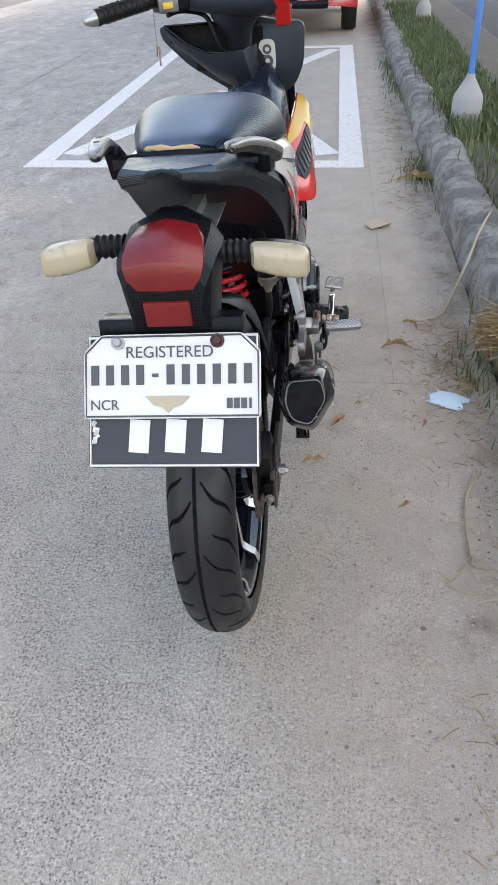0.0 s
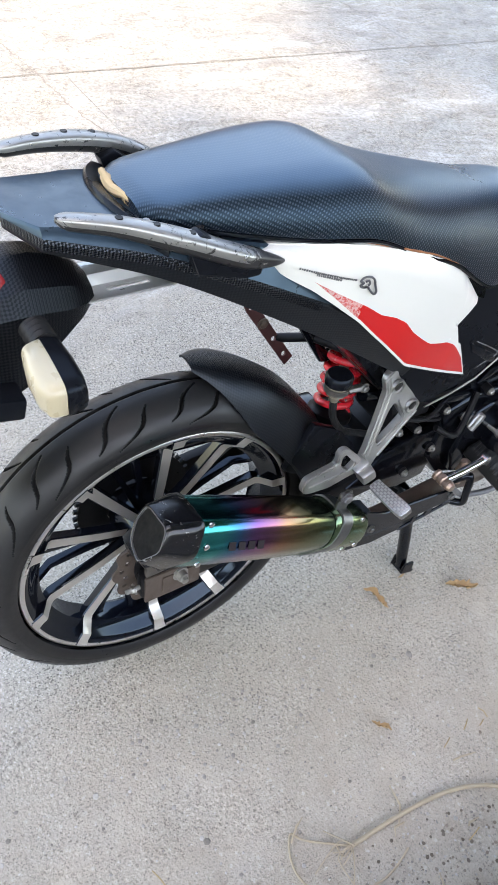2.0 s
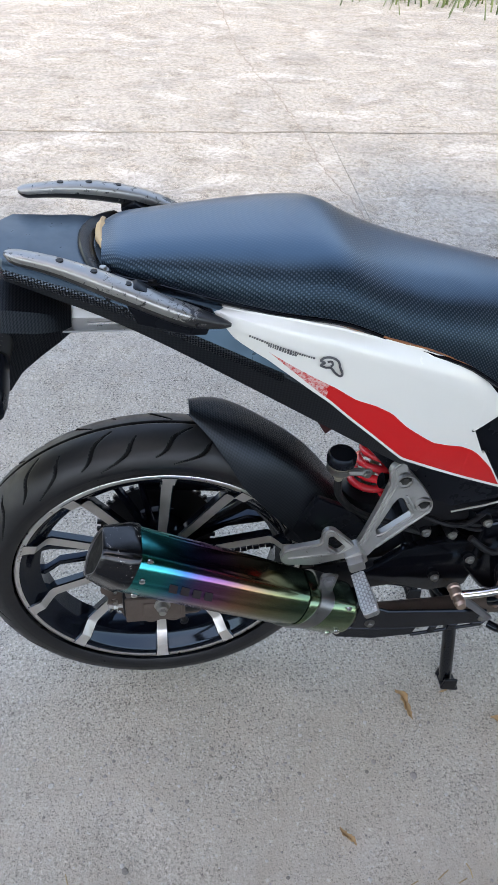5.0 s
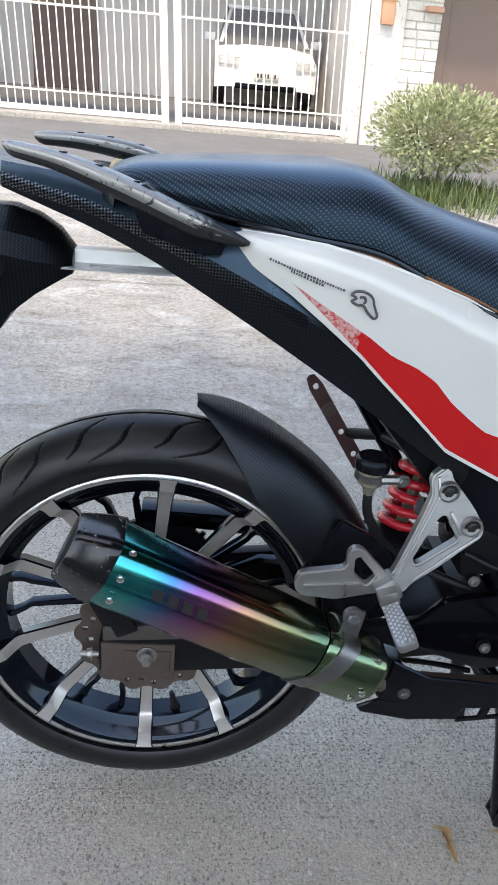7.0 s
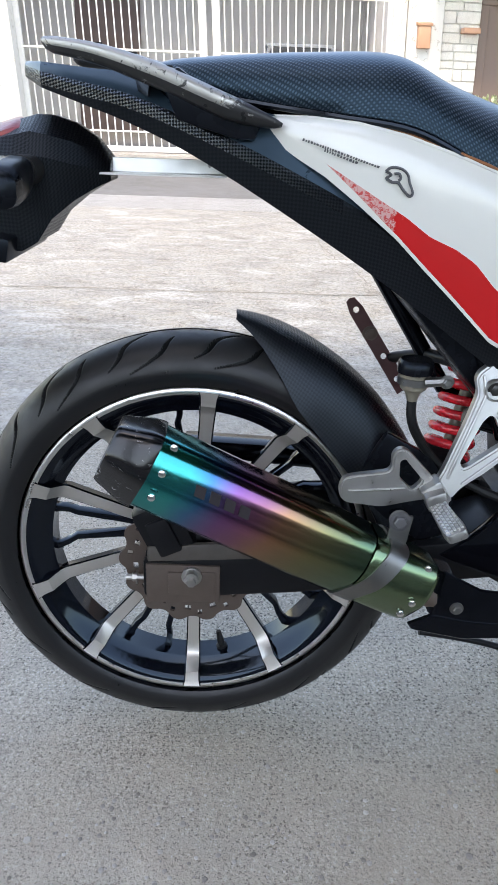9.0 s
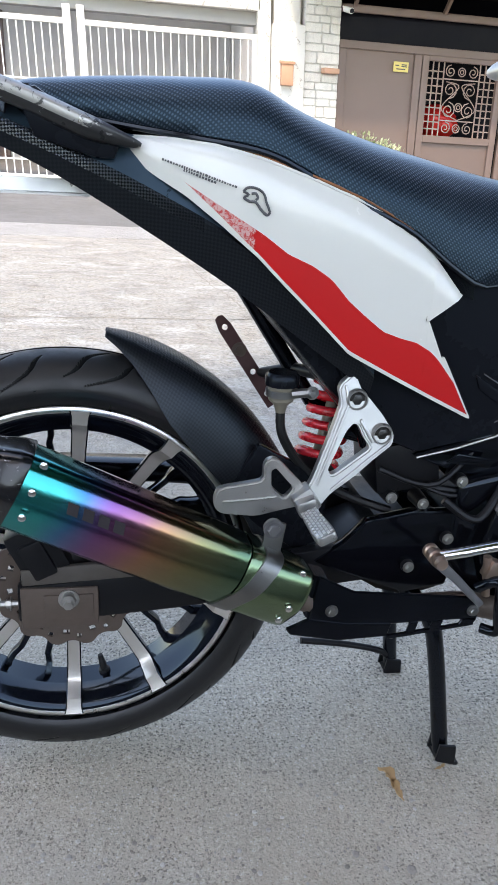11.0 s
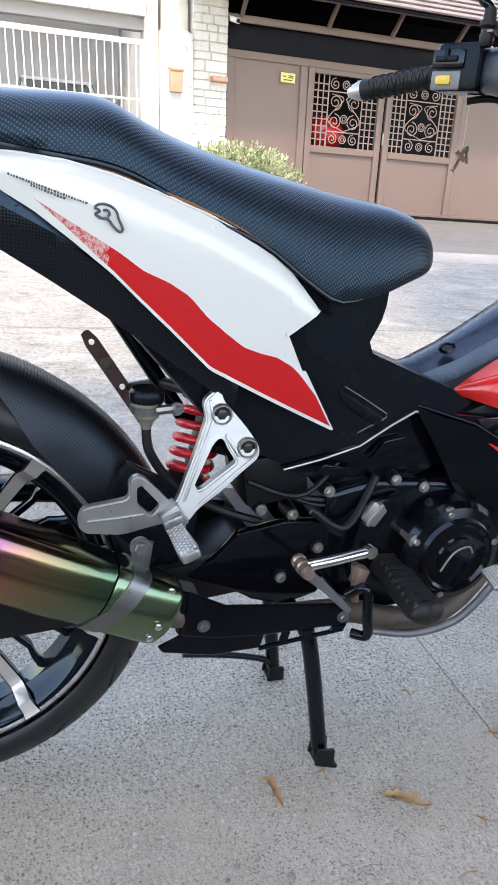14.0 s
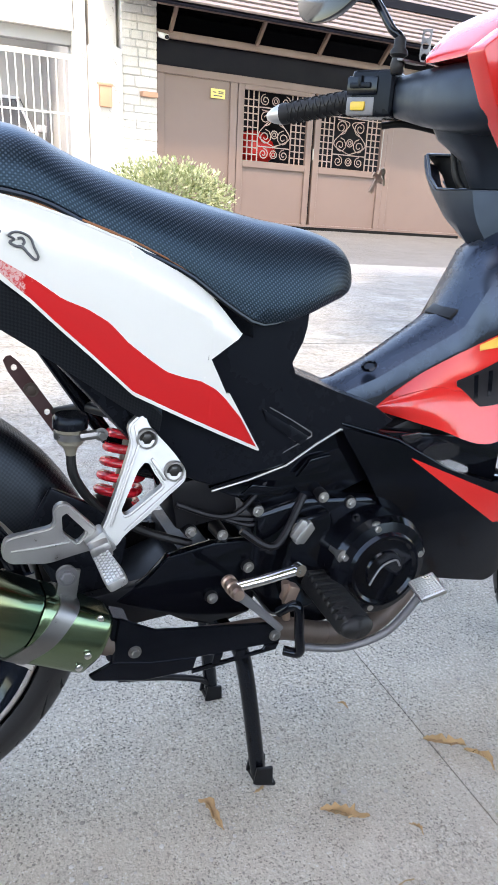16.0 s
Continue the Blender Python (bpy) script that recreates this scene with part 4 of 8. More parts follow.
        part("scrollwork", sheared(bm), "grille_iron", gate, "", 60)
    panel(6.5, 7.9, 0.07, h - 0.04)
    frame_bar(6.42, 6.52, 0.07, h - 0.04, "stile")
    frame_bar(7.9, 8.05, 0.07, h - 0.04, "stile")
    bm = B()
    tube(bm, [(0.06, 5.22, 0.95), (0.06, 5.22, 1.1)], 0.012, 8)
    part("bolt_handle", sheared(bm), "steel", gate)
    bm = B()
    box(bm, (0.05, 3.78, 1.64), (0.006, 0.2, 0.115), bevel=0.004)
    sign = tagged(part("notice", sheared(bm), "sign_yellow", gate, "small yellow notice plate"))
    bm = B()
    for k, (y, z, w) in enumerate(((3.73, 1.655, 0.05), (3.82, 1.665, 0.07), (3.82, 1.645, 0.07), (3.78, 1.615, 0.12))):
        box(bm, (0.0545, y, z), (0.003, w, 0.012))
    part("print", sheared(bm), "ink", sign, "", 0)
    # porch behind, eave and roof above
    for name, c, s, mat, lab in (("wall_porch_back", (GATE - 3.2, 10.1, 1.7), (0.2, 15.0, 4.0), "dark_fascia", "wall behind the brown gate, shade put into its near-black colour"),
                                 ("wall_porch_side", (GATE - 1.6, 2.62, 1.7), (3.2, 0.2, 4.0), "dark_fascia", "porch side wall, shade put into its near-black colour"),
                                 ("wall_porch_far", (GATE - 1.6, 17.7, 1.7), (3.2, 0.2, 4.0), "dark_fascia", "porch far wall, shade put into its near-black colour"),
                                 ("ceiling_porch", (GATE - 1.5, 10.1, 3.0), (3.4, 15.0, 0.1), "dark_fascia", "porch soffit, shade put into its near-black colour")):
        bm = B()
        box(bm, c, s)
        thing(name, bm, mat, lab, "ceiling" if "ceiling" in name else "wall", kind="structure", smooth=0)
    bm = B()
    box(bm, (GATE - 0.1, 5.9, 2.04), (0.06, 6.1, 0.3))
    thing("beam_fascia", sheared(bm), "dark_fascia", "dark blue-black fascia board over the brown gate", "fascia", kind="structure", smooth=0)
    bm = B()
    box(bm, (GATE + 0.05, 5.9, 2.23), (0.06, 6.1, 0.085), bevel=0.006)
    rail = thing("beam_purlin", sheared(bm), "brown_iron", "brown steel awning purlin", "beam", kind="structure")
    bm = B()
    box(bm, (GATE + 0.5, 5.9, 2.5), (0.05, 6.1, 0.06), bevel=0.006)
    part("upper_purlin", sheared(bm), "brown_iron", rail, "", 30)
    for y in (3.1, 4.25, 5.15, 6.1, 7.1):
        bm = B()
        box(bm, (0.35 + GATE, y, 2.42), (0.05, 0.04, 0.5), (0, 48, 0))
        part("bracket", sheared(bm), "brown_iron", rail, "", 0)
    # black sheet added behind the slats so no sky shows between them
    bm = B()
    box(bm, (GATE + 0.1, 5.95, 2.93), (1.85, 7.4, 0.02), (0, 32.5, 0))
    thing("roof_lining", sheared(bm), "dark_fascia", "added black sheet giving dark gaps between the awning slats", "roof", kind="structure", smooth=0)
    # solid black strip stands in for the shade below the gate
    bm = B()
    box(bm, (GATE + 0.075, 5.4, 0.02), (0.02, 5.0, 0.04))
    thing("trim_threshold", sheared(bm), "groove", "black strip standing in for the shaded gap under the brown gate", "threshold", kind="structure", smooth=0)
    roof = None
    for k in range(14):
        bm = B()
        box(bm, (GATE + 0.85 - 0.11 * k, 5.95, 2.5 + 0.07 * k), (0.082, 7.4, 0.03), (0, 28, 0), 0.006, 1)
        if roof is None:
            roof = thing("roof", sheared(bm), "roof", "brown ribbed metal awning roof", "roof", kind="structure")
        else:
            part("roof_slat", sheared(bm), "roof", roof)
    bm = B()
    lathe(bm, [(0.0, -0.2), (0.2, -0.17), (0.31, -0.06), (0.33, 0.02), (0.29, 0.13), (0.2, 0.22), (0.1, 0.265), (0, 0.28)], (GATE - 0.42, 4.5, 1.0), 28, 'Z')
    thing("drum", sheared(bm), "red_paint", "round red tank behind the gate grille", "tank", smooth=60)
    bm = B()
    tube(bm, [(GATE - 0.36, 4.45, 0.0), (GATE - 0.36, 4.45, 0.8)], 0.12, 12)
    thing("tank_stand", sheared(bm), "black_matte", "dark stand under the red tank", "stand")


def build_hedge():
    rng = random.Random(3)
    ob = empty("bush", "clipped yellow-green hedge bush in sun", "bush", pose(-5.6, 2.05, 0))
    bm = B()
    leaf_cloud(bm, 7500, (0, 0.0, 0.5), (0.4, 0.6, 0.33), 0.024, rng, 0.5, 0.22, 1.5)
    tagged(part("crown", bm, "hedge_leaf", ob, "", 0), kind="stuff")
    for k in range(7):
        bm = B()
        a = k * 0.9
        tube(bm, spline([(0.04 * math.cos(a), 0.06 * math.sin(a), 0), (0.1 * math.cos(a), 0.2 * math.sin(a), 0.25), (0.2 * math.cos(a), 0.4 * math.sin(a), 0.5)], 4), 0.01, 6)
        part("stem", bm, "bark", ob)
    bm = B()
    for _ in range(1500):
        p = Vector((rng.gauss(0, 0.35), rng.gauss(0.1, 0.36), 0.0))
        blade(bm, p + Vector((-5.45, 2.0, 0.0)), rng.uniform(0.06, 0.2), rng, 0.006)
    thing("grass_tuft", bm, "grass_blade", "long green grass round the foot of the bush", "grass", kind="stuff", smooth=0)


def blade(bm, p, h, rng, w=0.004):
    a = rng.uniform(0, 6.28)
    d = Vector((math.cos(a), math.sin(a), 0))
    s = Vector((-d.y, d.x, 0)) * w
    tip = p + d * h * rng.uniform(0.2, 0.9) + Vector((0, 0, h))
    mid = p + d * h * 0.2 + Vector((0, 0, h * 0.6))
    v = [bm.verts.new(q) for q in (p - s, p + s, mid + s * 0.7, mid - s * 0.7, tip)]
    bm.faces.new((v[0], v[1], v[2], v[3]))
    bm.faces.new((v[3], v[2], v[4]))


def car_body(name, label, paint, m, length=3.7, width=1.66, height=1.5):
    """A small hatchback; origin at its front bumper on the ground, its nose towards -y of its own frame."""
    car = empty(name, label, "car", m)
    W = width / 2
    prof = [(0.0, 0.32), (0.02, 0.6), (0.1, 0.72), (0.85, 0.9), (1.1, 0.98), (length - 0.5, 1.0), (length - 0.12, 0.92), (length, 0.6), (length - 0.03, 0.3)]
    bm = B()
    rings = []
    for k in (-1.0, -0.96, -0.82, -0.4, 0.0, 0.4, 0.82, 0.96, 1.0):
        e = abs(k) ** 4
        rings.append([(W * k, (y + (0.14 * e if y < 1.0 else -0.1 * e)), z - 0.04 * e) for y, z in prof])
    loft(bm, rings)
    part("body", bm, paint, car)
    bm = B()
    cab = [(0.9, 0.9), (1.55, height - 0.1), (1.9, height), (2.8, height - 0.02), (3.35, height - 0.25), (3.5, 0.95)]
    rings = [[(W * k * (1.0 if z < 1.0 else 0.8), y, z) for y, z in cab] for k in (-0.95, -0.8, 0.0, 0.8, 0.95)]
    loft(bm, rings)
    part("cabin", bm, "car_glass" if paint == "car_white" else "dark_glass", car, "window glass")
    bm = B()
    box(bm, (0, 2.35, height - 0.02), (width * 0.74, 1.3, 0.06), bevel=0.02)
    for sx in (-1, 1):
        tube(bm, [(sx * W * 0.88, 0.92, 0.93), (sx * W * 0.68, 1.6, height - 0.06), (sx * W * 0.66, 2.9, height - 0.04), (sx * W * 0.86, 3.5, 0.98)], 0.035, 8)
    part("roof", bm, paint, car)
    for sx in (-1, 1):
        bm = B()
        box(bm, (sx * W * 0.74, 0.1, 0.68), (0.34, 0.14, 0.13), (0, 0, sx * 16), 0.03)
        part("headlight", bm, "clear_lens" if paint == "car_white" else "tail_lens", car, "clear lamp" if paint == "car_white" else "red lamp")
        bm = B()
        box(bm, (sx * (W + 0.09), 1.25, 1.0), (0.2, 0.1, 0.13), bevel=0.03)
        part("wing_mirror", bm, paint, car)
        for y in (0.7, length - 0.75):
            bm = B()
            lathe(bm, [(0.17, -0.09), (0.28, -0.09), (0.3, -0.05), (0.3, 0.05), (0.28, 0.09), (0.17, 0.09)], (sx * (W - 0.09), y, 0.3), 28, 'X')
            wheel = part("wheel", bm, "tyre", car)
            bm = B()
            lathe(bm, [(0.0, -0.05), (0.175, -0.06), (0.175, 0.06), (0.0, 0.05)], (sx * (W - 0.09), y, 0.3), 20, 'X')
            part("rim", bm, "cast_alloy", wheel)
    bm = B()
    box(bm, (0, 0.07, 0.33), (width * 0.6, 0.16, 0.09), bevel=0.03)
    part("lower_grille", bm, "black_plastic", car, "black lower grille")
    bm = B()
    box(bm, (0, -0.01, 0.5), (0.4, 0.03, 0.11), bevel=0.005)
    pl = part("number_plate", bm, "white_paint", car)
    bm = B()
    for k in range(6):
        box(bm, (-0.14 + 0.056 * k, -0.027, 0.5), (0.03, 0.004, 0.06))
    part("print", bm, "ink", pl, "", 0)
    return car


build_white_gate()
build_carport()
build_pillar()
build_brown_gate()
build_hedge()
car_body("parked_car", "white hatchback parked nose-out behind the white gate", "car_white", pose(-12.4, 1.15, 0.05, 0, 0, 90))
car_body("red_car", "red car parked ahead at the kerb, tail towards the motorcycle", "car_red", pose(-0.45, 8.75, 0))


# ---- the motorcycle: local frame, +y forward, +x its right side, z from the road ----
bike = empty("motorcycle", "white, red and black underbone motorcycle on its centre stand", "motorcycle", pose(0, 0, 0, 0, -3.0, 0))
HUB = 0.313           # rear axle height; the wheel hangs clear of the road
TYRE_R = 0.291


def rear_tyre(cy, cz, R, half, name, parent, nth=1600, npr=150, grooves=32):
    th = np.linspace(0, 2 * math.pi, nth, endpoint=False)
    s = np.linspace(-1, 1, npr)
    bead = R - 0.0625
    # carcass: round crown, nearly straight sidewalls
    ang = s * 2.05
    px = half * np.sin(ang) / 1.0
    pr = (R - 0.041) + 0.041 * np.cos(ang) * np.where(np.abs(ang) > 1.57, 0.95, 1.0)
    pr = np.maximum(pr, bead)
    T, Sg = np.meshgrid(th, s, indexing='ij')
    depth = np.zeros_like(T)
    pitch = 2 * math.pi / grooves
    for side, shift in ((1, 0.0), (-1, 0.5)):
        u = np.clip((side * Sg - 0.05) / 0.62, 0, 1)
        on = (side * Sg > 0.05) & (side * Sg < 0.67)
        bend = 0.30 * u ** 1.25 + 0.035 * np.sin(u * 6.3)
        d = np.mod(T - side * 0.0 - bend - shift * pitch + pitch / 2, pitch) - pitch / 2
        k = np.mod(np.floor((T - bend - shift * pitch + pitch / 2) / pitch), 2)
        lo, hi = np.where(k > 0.5, 0.02, 0.25), np.where(k > 0.5, 0.8, 1.0)
        w = 0.0105 * np.sin(np.clip((u - lo) / (hi - lo), 0, 1) * math.pi) ** 0.6
        depth = np.maximum(depth, np.where(on & (u > lo) & (u < hi), 0.006 * np.clip((w - np.abs(d)) / 0.003 + 0.5, 0, 1), 0))
    depth = np.maximum(depth, 0.004 * np.clip((0.026 - np.abs(Sg + 0.02)) / 0.015, 0, 1))
    ring = 0.0009 * (np.abs(np.abs(Sg) - 0.8) < 0.02)
    r = pr[None, :] - depth + ring
    x = np.broadcast_to(px[None, :], T.shape) * (1 - depth * 2)
    co = np.stack([x, cy + r * np.cos(T), cz + r * np.sin(T)], -1).reshape(-1, 3)
    i, j = np.meshgrid(np.arange(nth), np.arange(npr - 1), indexing='ij')
    a = i * npr + j
    b = ((i + 1) % nth) * npr + j
    faces = np.stack([a, a + 1, b + 1, b], -1).reshape(-1, 4)
    me = bpy.data.meshes.new(name)
    me.from_pydata(co.tolist(), [], faces.tolist())
    me.polygons.foreach_set("use_smooth", [True] * len(me.polygons))
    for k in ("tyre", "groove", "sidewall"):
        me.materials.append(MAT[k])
    # groove faces carry their shade as a darker colour
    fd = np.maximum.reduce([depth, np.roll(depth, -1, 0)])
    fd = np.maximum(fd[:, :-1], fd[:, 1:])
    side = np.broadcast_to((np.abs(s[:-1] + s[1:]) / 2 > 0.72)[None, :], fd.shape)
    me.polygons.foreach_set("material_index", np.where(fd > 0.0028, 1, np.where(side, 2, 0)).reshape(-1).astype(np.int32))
    ob = new(name, me)
    ob.parent = parent
    return ob


def spoke(bm, pts, widths, depth, a, cy, cz, faces=True):
    """A flat bar along (radius, sideways, x) points, turned by the angle a about the axle; silver on its outer face."""
    rings = []
    ca, sa = math.cos(a), math.sin(a)
    for (r, t, x), w in zip(pts, widths):
        ring = []
        for dt, dx in ((-w / 2, 0.0), (-w / 2 * 0.82, 0.002), (w / 2 * 0.82, 0.002), (w / 2, 0.0), (w / 2 * 0.8, -depth), (-w / 2 * 0.8, -depth)):
            tt = t + dt
            ring.append((x + dx, cy + r * ca - tt * sa, cz + r * sa + tt * ca))
        rings.append(ring)
    fs = loft(bm, rings)
    n = 6
    for k, f in enumerate(fs):
        if k % n == 1 and faces:
            f.material_index = 1
    bmesh.ops.recalc_face_normals(bm, faces=bm.faces[:])
    return bm


def cast_wheel(name, cy, cz, R, half, front=False):
    lipr = R - 0.0635
    bm = B()
    w = half * 0.8
    prof = [(lipr - 0.005, w), (lipr - 0.016, w - 0.006), (lipr - 0.022, w - 0.016), (lipr - 0.036, w - 0.024), (lipr - 0.036, -w + 0.024), (lipr - 0.022, -w + 0.016),
            (lipr - 0.016, -w + 0.006), (lipr - 0.005, -w), (lipr, -w), (lipr + 0.006, -w + 0.006), (lipr - 0.02, -w + 0.02), (lipr - 0.026, 0), (lipr - 0.02, w - 0.02), (lipr + 0.006, w - 0.006), (lipr, w)]
    lathe(bm, prof, (0, cy, cz), 120, 'X', 0, True)
    lathe(bm, [(0.018, -0.06), (0.05, -0.055), (0.056, -0.03), (0.05, 0.0), (0.056, 0.03), (0.05, 0.048), (0.018, 0.055)], (0, cy, cz), 48)
    wheel = part(name, bm, "wheel_black", bike, "black cast alloy wheel with machined spoke faces", 45)
    bm = B()
    lathe(bm, [(lipr - 0.0065, w + 0.0004), (lipr - 0.0045, w + 0.0012), (lipr + 0.0005, w + 0.0012), (lipr + 0.0025, w - 0.001), (lipr + 0.0005, w - 0.002), (lipr - 0.006, w - 0.002)], (0, cy, cz), 120, 'X', 0, True)
    part("rim_edge", bm, "silver", wheel, "bright machined rim edge", 60)
    for k in range(10):
        a = radians(69.3 + 72 * (k // 2) + (16 if k % 2 else -16))
        bm = B()
        spoke(bm, [(0.045, 0.0, 0.0), (0.1, 0.0, 0.006), (0.16, 0.0, 0.01), (0.184, 0.0, 0.012), (0.19, 0.0, 0.016), (0.2, 0.0, w - 0.012), (0.204, 0.0, w - 0.006), (lipr - 0.012, 0.0, w - 0.003), (lipr - 0.0035, 0.0, w + 0.001)],
              [0.017, 0.018, 0.0195, 0.021, 0.022, 0.022, 0.022, 0.023, 0.028], 0.014, a, cy, cz)
        part("spoke", bm, ["wheel_black", "spoke_face"], wheel, "", 30)
        bm = B()
        side = 1 if k % 2 else -1
        spoke(bm, [(0.045, 0.0, -0.014), (0.11, side * 0.001, -0.014), (0.165, side * 0.002, -0.012), (0.176, side * 0.007, -0.008), (0.186, side * 0.009, -0.003), (lipr - 0.034, side * 0.009, 0.0)],
              [0.014, 0.010, 0.009, 0.009, 0.009, 0.012], 0.012, radians(69.3 + 36 + 72 * (k // 2) + side * 6), cy, cz, False)
        part("thin_spoke", bm, "wheel_black", wheel, "thin black inner spoke", 30)
    rear_tyre(cy, cz, R, half, "tyre", wheel, 1600 if not front else 500)
    bm = B()
    va = radians(-78)
    vp = [(0.0, cy + (lipr - 0.036 - d) * math.cos(va), cz + (lipr - 0.036 - d) * math.sin(va)) for d in (-0.004, 0.004, 0.005, 0.016, 0.018, 0.028)]
    tube(bm, vp, [0.008, 0.008, 0.005, 0.005, 0.0045, 0.0035], 12)
    part("valve_stem", bm, "rubber", wheel)
    return wheel


def wavy_disc(bm, c, r0, r1, x, lobes=14):
    """A wave-edged brake disc with slots cut through."""
    n, k = lobes * 12, 5
    vs = []
    for i in range(n):
        a = 2 * math.pi * i / n
        wv = math.cos(a * lobes)
        row = []
        for j in range(k + 1):
            r = r0 + (r1 - r0) * j / k
            r += (0.004 * (abs(wv) ** 0.7) * (1 if wv > 0 else -1)) * (1 if j == k else -0.6 if j == 0 else 0)
            row.append(bm.verts.new((x, c[0] + r * math.cos(a), c[1] + r * math.sin(a))))
        vs.append(row)
    for i in range(n):
        for j in range(k):
            m = i % 12
            if (j == 2 and m in (2, 3, 4)) or (j == 3 and m in (8, 9)):
                continue
            a, b = vs[i], vs[(i + 1) % n]
            bm.faces.new((a[j], b[j], b[j + 1], a[j + 1]))
    return thicken(bm, 0.004)


wheel = cast_wheel("rear_wheel", 0.0, HUB, TYRE_R, 0.052)
bm = wavy_disc(B(), (0.0, HUB), 0.058, 0.0925, 0.062)
part("brake_disc", bm, "rust", wheel, "rust-brown wave-edged brake disc", 20)
bm = B()
lathe(bm, [(0.0, 0.07), (0.03, 0.07), (0.035, 0.062), (0.062, 0.06), (0.062, 0.064), (0.03, 0.075)], (0, 0, HUB), 40)
part("disc_carrier", bm, "black_matte", wheel)
bm = B()
n = 38
lathe(bm, [(0.05, -0.074), (0.098, -0.074), (0.098, -0.068), (0.05, -0.068)], (0, 0, HUB), 76, 'X', 0, True)
for i in range(n):
    a = 2 * math.pi * i / n
    box(bm, (-0.071, 0.1 * math.cos(a), HUB + 0.1 * math.sin(a)), (0.005, 0.009, 0.007), (math.degrees(a), 0, 0))
part("sprocket", bm, "black_matte", wheel, "dark chain sprocket", 30)
bm = B()
tube(bm, [(0.06, 0, HUB), (0.107, 0, HUB)], 0.0075, 16)
lathe(bm, [(0.0, 0.094), (0.013, 0.094), (0.013, 0.097), (0.0, 0.097)], (0, 0, HUB - 0.004), 20)
lathe(bm, [(0.0, 0.097), (0.0095, 0.097), (0.0095, 0.105), (0.0065, 0.106), (0.006, 0.112), (0.0, 0.112)], (0, 0, HUB - 0.004), 6)
part("axle_nut", bm, "steel", wheel, "bright axle nut", 30)

# swingarm
bm = B()
prism(bm, [(-0.062, HUB - 0.038), (0.042, HUB - 0.036), (0.13, HUB - 0.03), (0.5, 0.325), (0.5, 0.385), (0.14, HUB + 0.024), (0.03, HUB + 0.018), (-0.062, HUB + 0.012)], 0.072, 0.09, 0.004)
prism(bm, [(-0.06, HUB - 0.036), (0.042, HUB - 0.034), (0.5, 0.325), (0.5, 0.385), (0.04, HUB + 0.03), (-0.06, HUB + 0.02)], -0.1, -0.08, 0.004)
box(bm, (-0.005, 0.43, 0.36), (0.17, 0.05, 0.055), bevel=0.006)
swing = part("swingarm", bm, "black_matte", bike, "black box-section swingarm")
bm = B()
prism(bm, [(-0.058, HUB - 0.046), (0.036, HUB - 0.044), (0.036, HUB + 0.01), (-0.058, HUB + 0.012)], 0.0885, 0.094, 0.004)
part("axle_block", bm, "rust", swing, "rust-brown axle adjuster block")
bm = B()
prism(bm, [(-0.03, HUB - 0.032), (0.03, HUB - 0.032), (0.03, HUB + 0.002), (-0.03, HUB + 0.002)], 0.093, 0.0965, 0.003)
part("adjuster_plate", bm, "rust", swing)
bm = B()
prism(bm, [(-0.056, HUB + 0.014), (0.1, HUB + 0.022), (0.1, HUB + 0.036), (0.03, HUB + 0.042), (-0.056, HUB + 0.036)], 0.084, 0.0925, 0.003)
part("torque_arm", bm, "arm_grime", swing, "grey-brown grimy torque arm")
bm = B()
tube(bm, [(0.083, -0.062, HUB - 0.014), (0.083, -0.085, HUB - 0.014)], 0.004, 8)
bolt(bm, (0.083, -0.07, HUB - 0.014), 0.006, 0.006, 'Y', -1)
part("chain_adjuster", bm, "steel", swing)
bm = B()
box(bm, (0.068, -0.035, HUB + 0.055), (0.045, 0.06, 0.075), (25, 0, 0), 0.01)
box(bm, (0.09, -0.035, HUB + 0.05), (0.012, 0.03, 0.05), (25, 0, 0), 0.004)
part("brake_caliper", bm, "black_matte", swing, "dusty brake caliper")
bm = B()
for zz, y0, y1 in ((HUB + 0.1, 0.0, 0.52), (HUB - 0.1, 0.0, 0.52)):
    z1 = 0.33 + (0.03 if zz > HUB else -0.03)
    m_ = 46
    for i in range(m_):
        t = (i + 0.5) / m_
        box(bm, (-0.071, y0 + (y1 - y0) * t, zz + (z1 - zz) * t), (0.012 if i % 2 else 0.008, 0.0105, 0.010), (math.degrees(math.atan2(z1 - zz, y1 - y0)), 0, 0))
tagged(part("chain", bm, "black_matte", bike, "oily dark drive chain", 0), kind="stuff")
bm = B()
prism(bm, [(-0.02, HUB + 0.118), (0.1, HUB + 0.112), (0.36, 0.40), (0.36, 0.372), (0.1, HUB + 0.082), (-0.02, HUB + 0.095)], -0.1, -0.062, 0.006)
part("chain_guard", bm, "black_gloss", bike, "glossy black chain guard")


# rear fender over the tyre
def hugger():
    bm = B()
    rows = []
    for i in range(25):
        u = i / 24
        phi = radians(81 - 86 * u)
        half = smooth1([(0, 0.018), (0.06, 0.04), (0.14, 0.058), (0.3, 0.066), (1, 0.07)], u)
        drop = smooth1([(0, 0.0), (0.06, 0.012), (0.14, 0.034), (0.26, 0.062), (0.5, 0.075), (1, 0.06)], u)
        crown = smooth1([(0, 0.318), (0.4, 0.314), (0.75, 0.318), (1, 0.325)], u)
        row = []
        for k in np.linspace(-1, 1, 17):
            e = abs(k)
            x = half * math.sin(e * 1.35) / math.sin(1.35) * (1 if k > 0 else -1) + (-0.012 if u < 0.1 else -0.012 * max(0, 1 - (u - 0.1) * 6))
            r = crown - drop * max(0.0, (e - 0.25) / 0.75) ** 1.8 - 0.008 * e * e
            row.append((x, r * math.cos(phi), HUB + r * math.sin(phi)))
        rows.append(row)
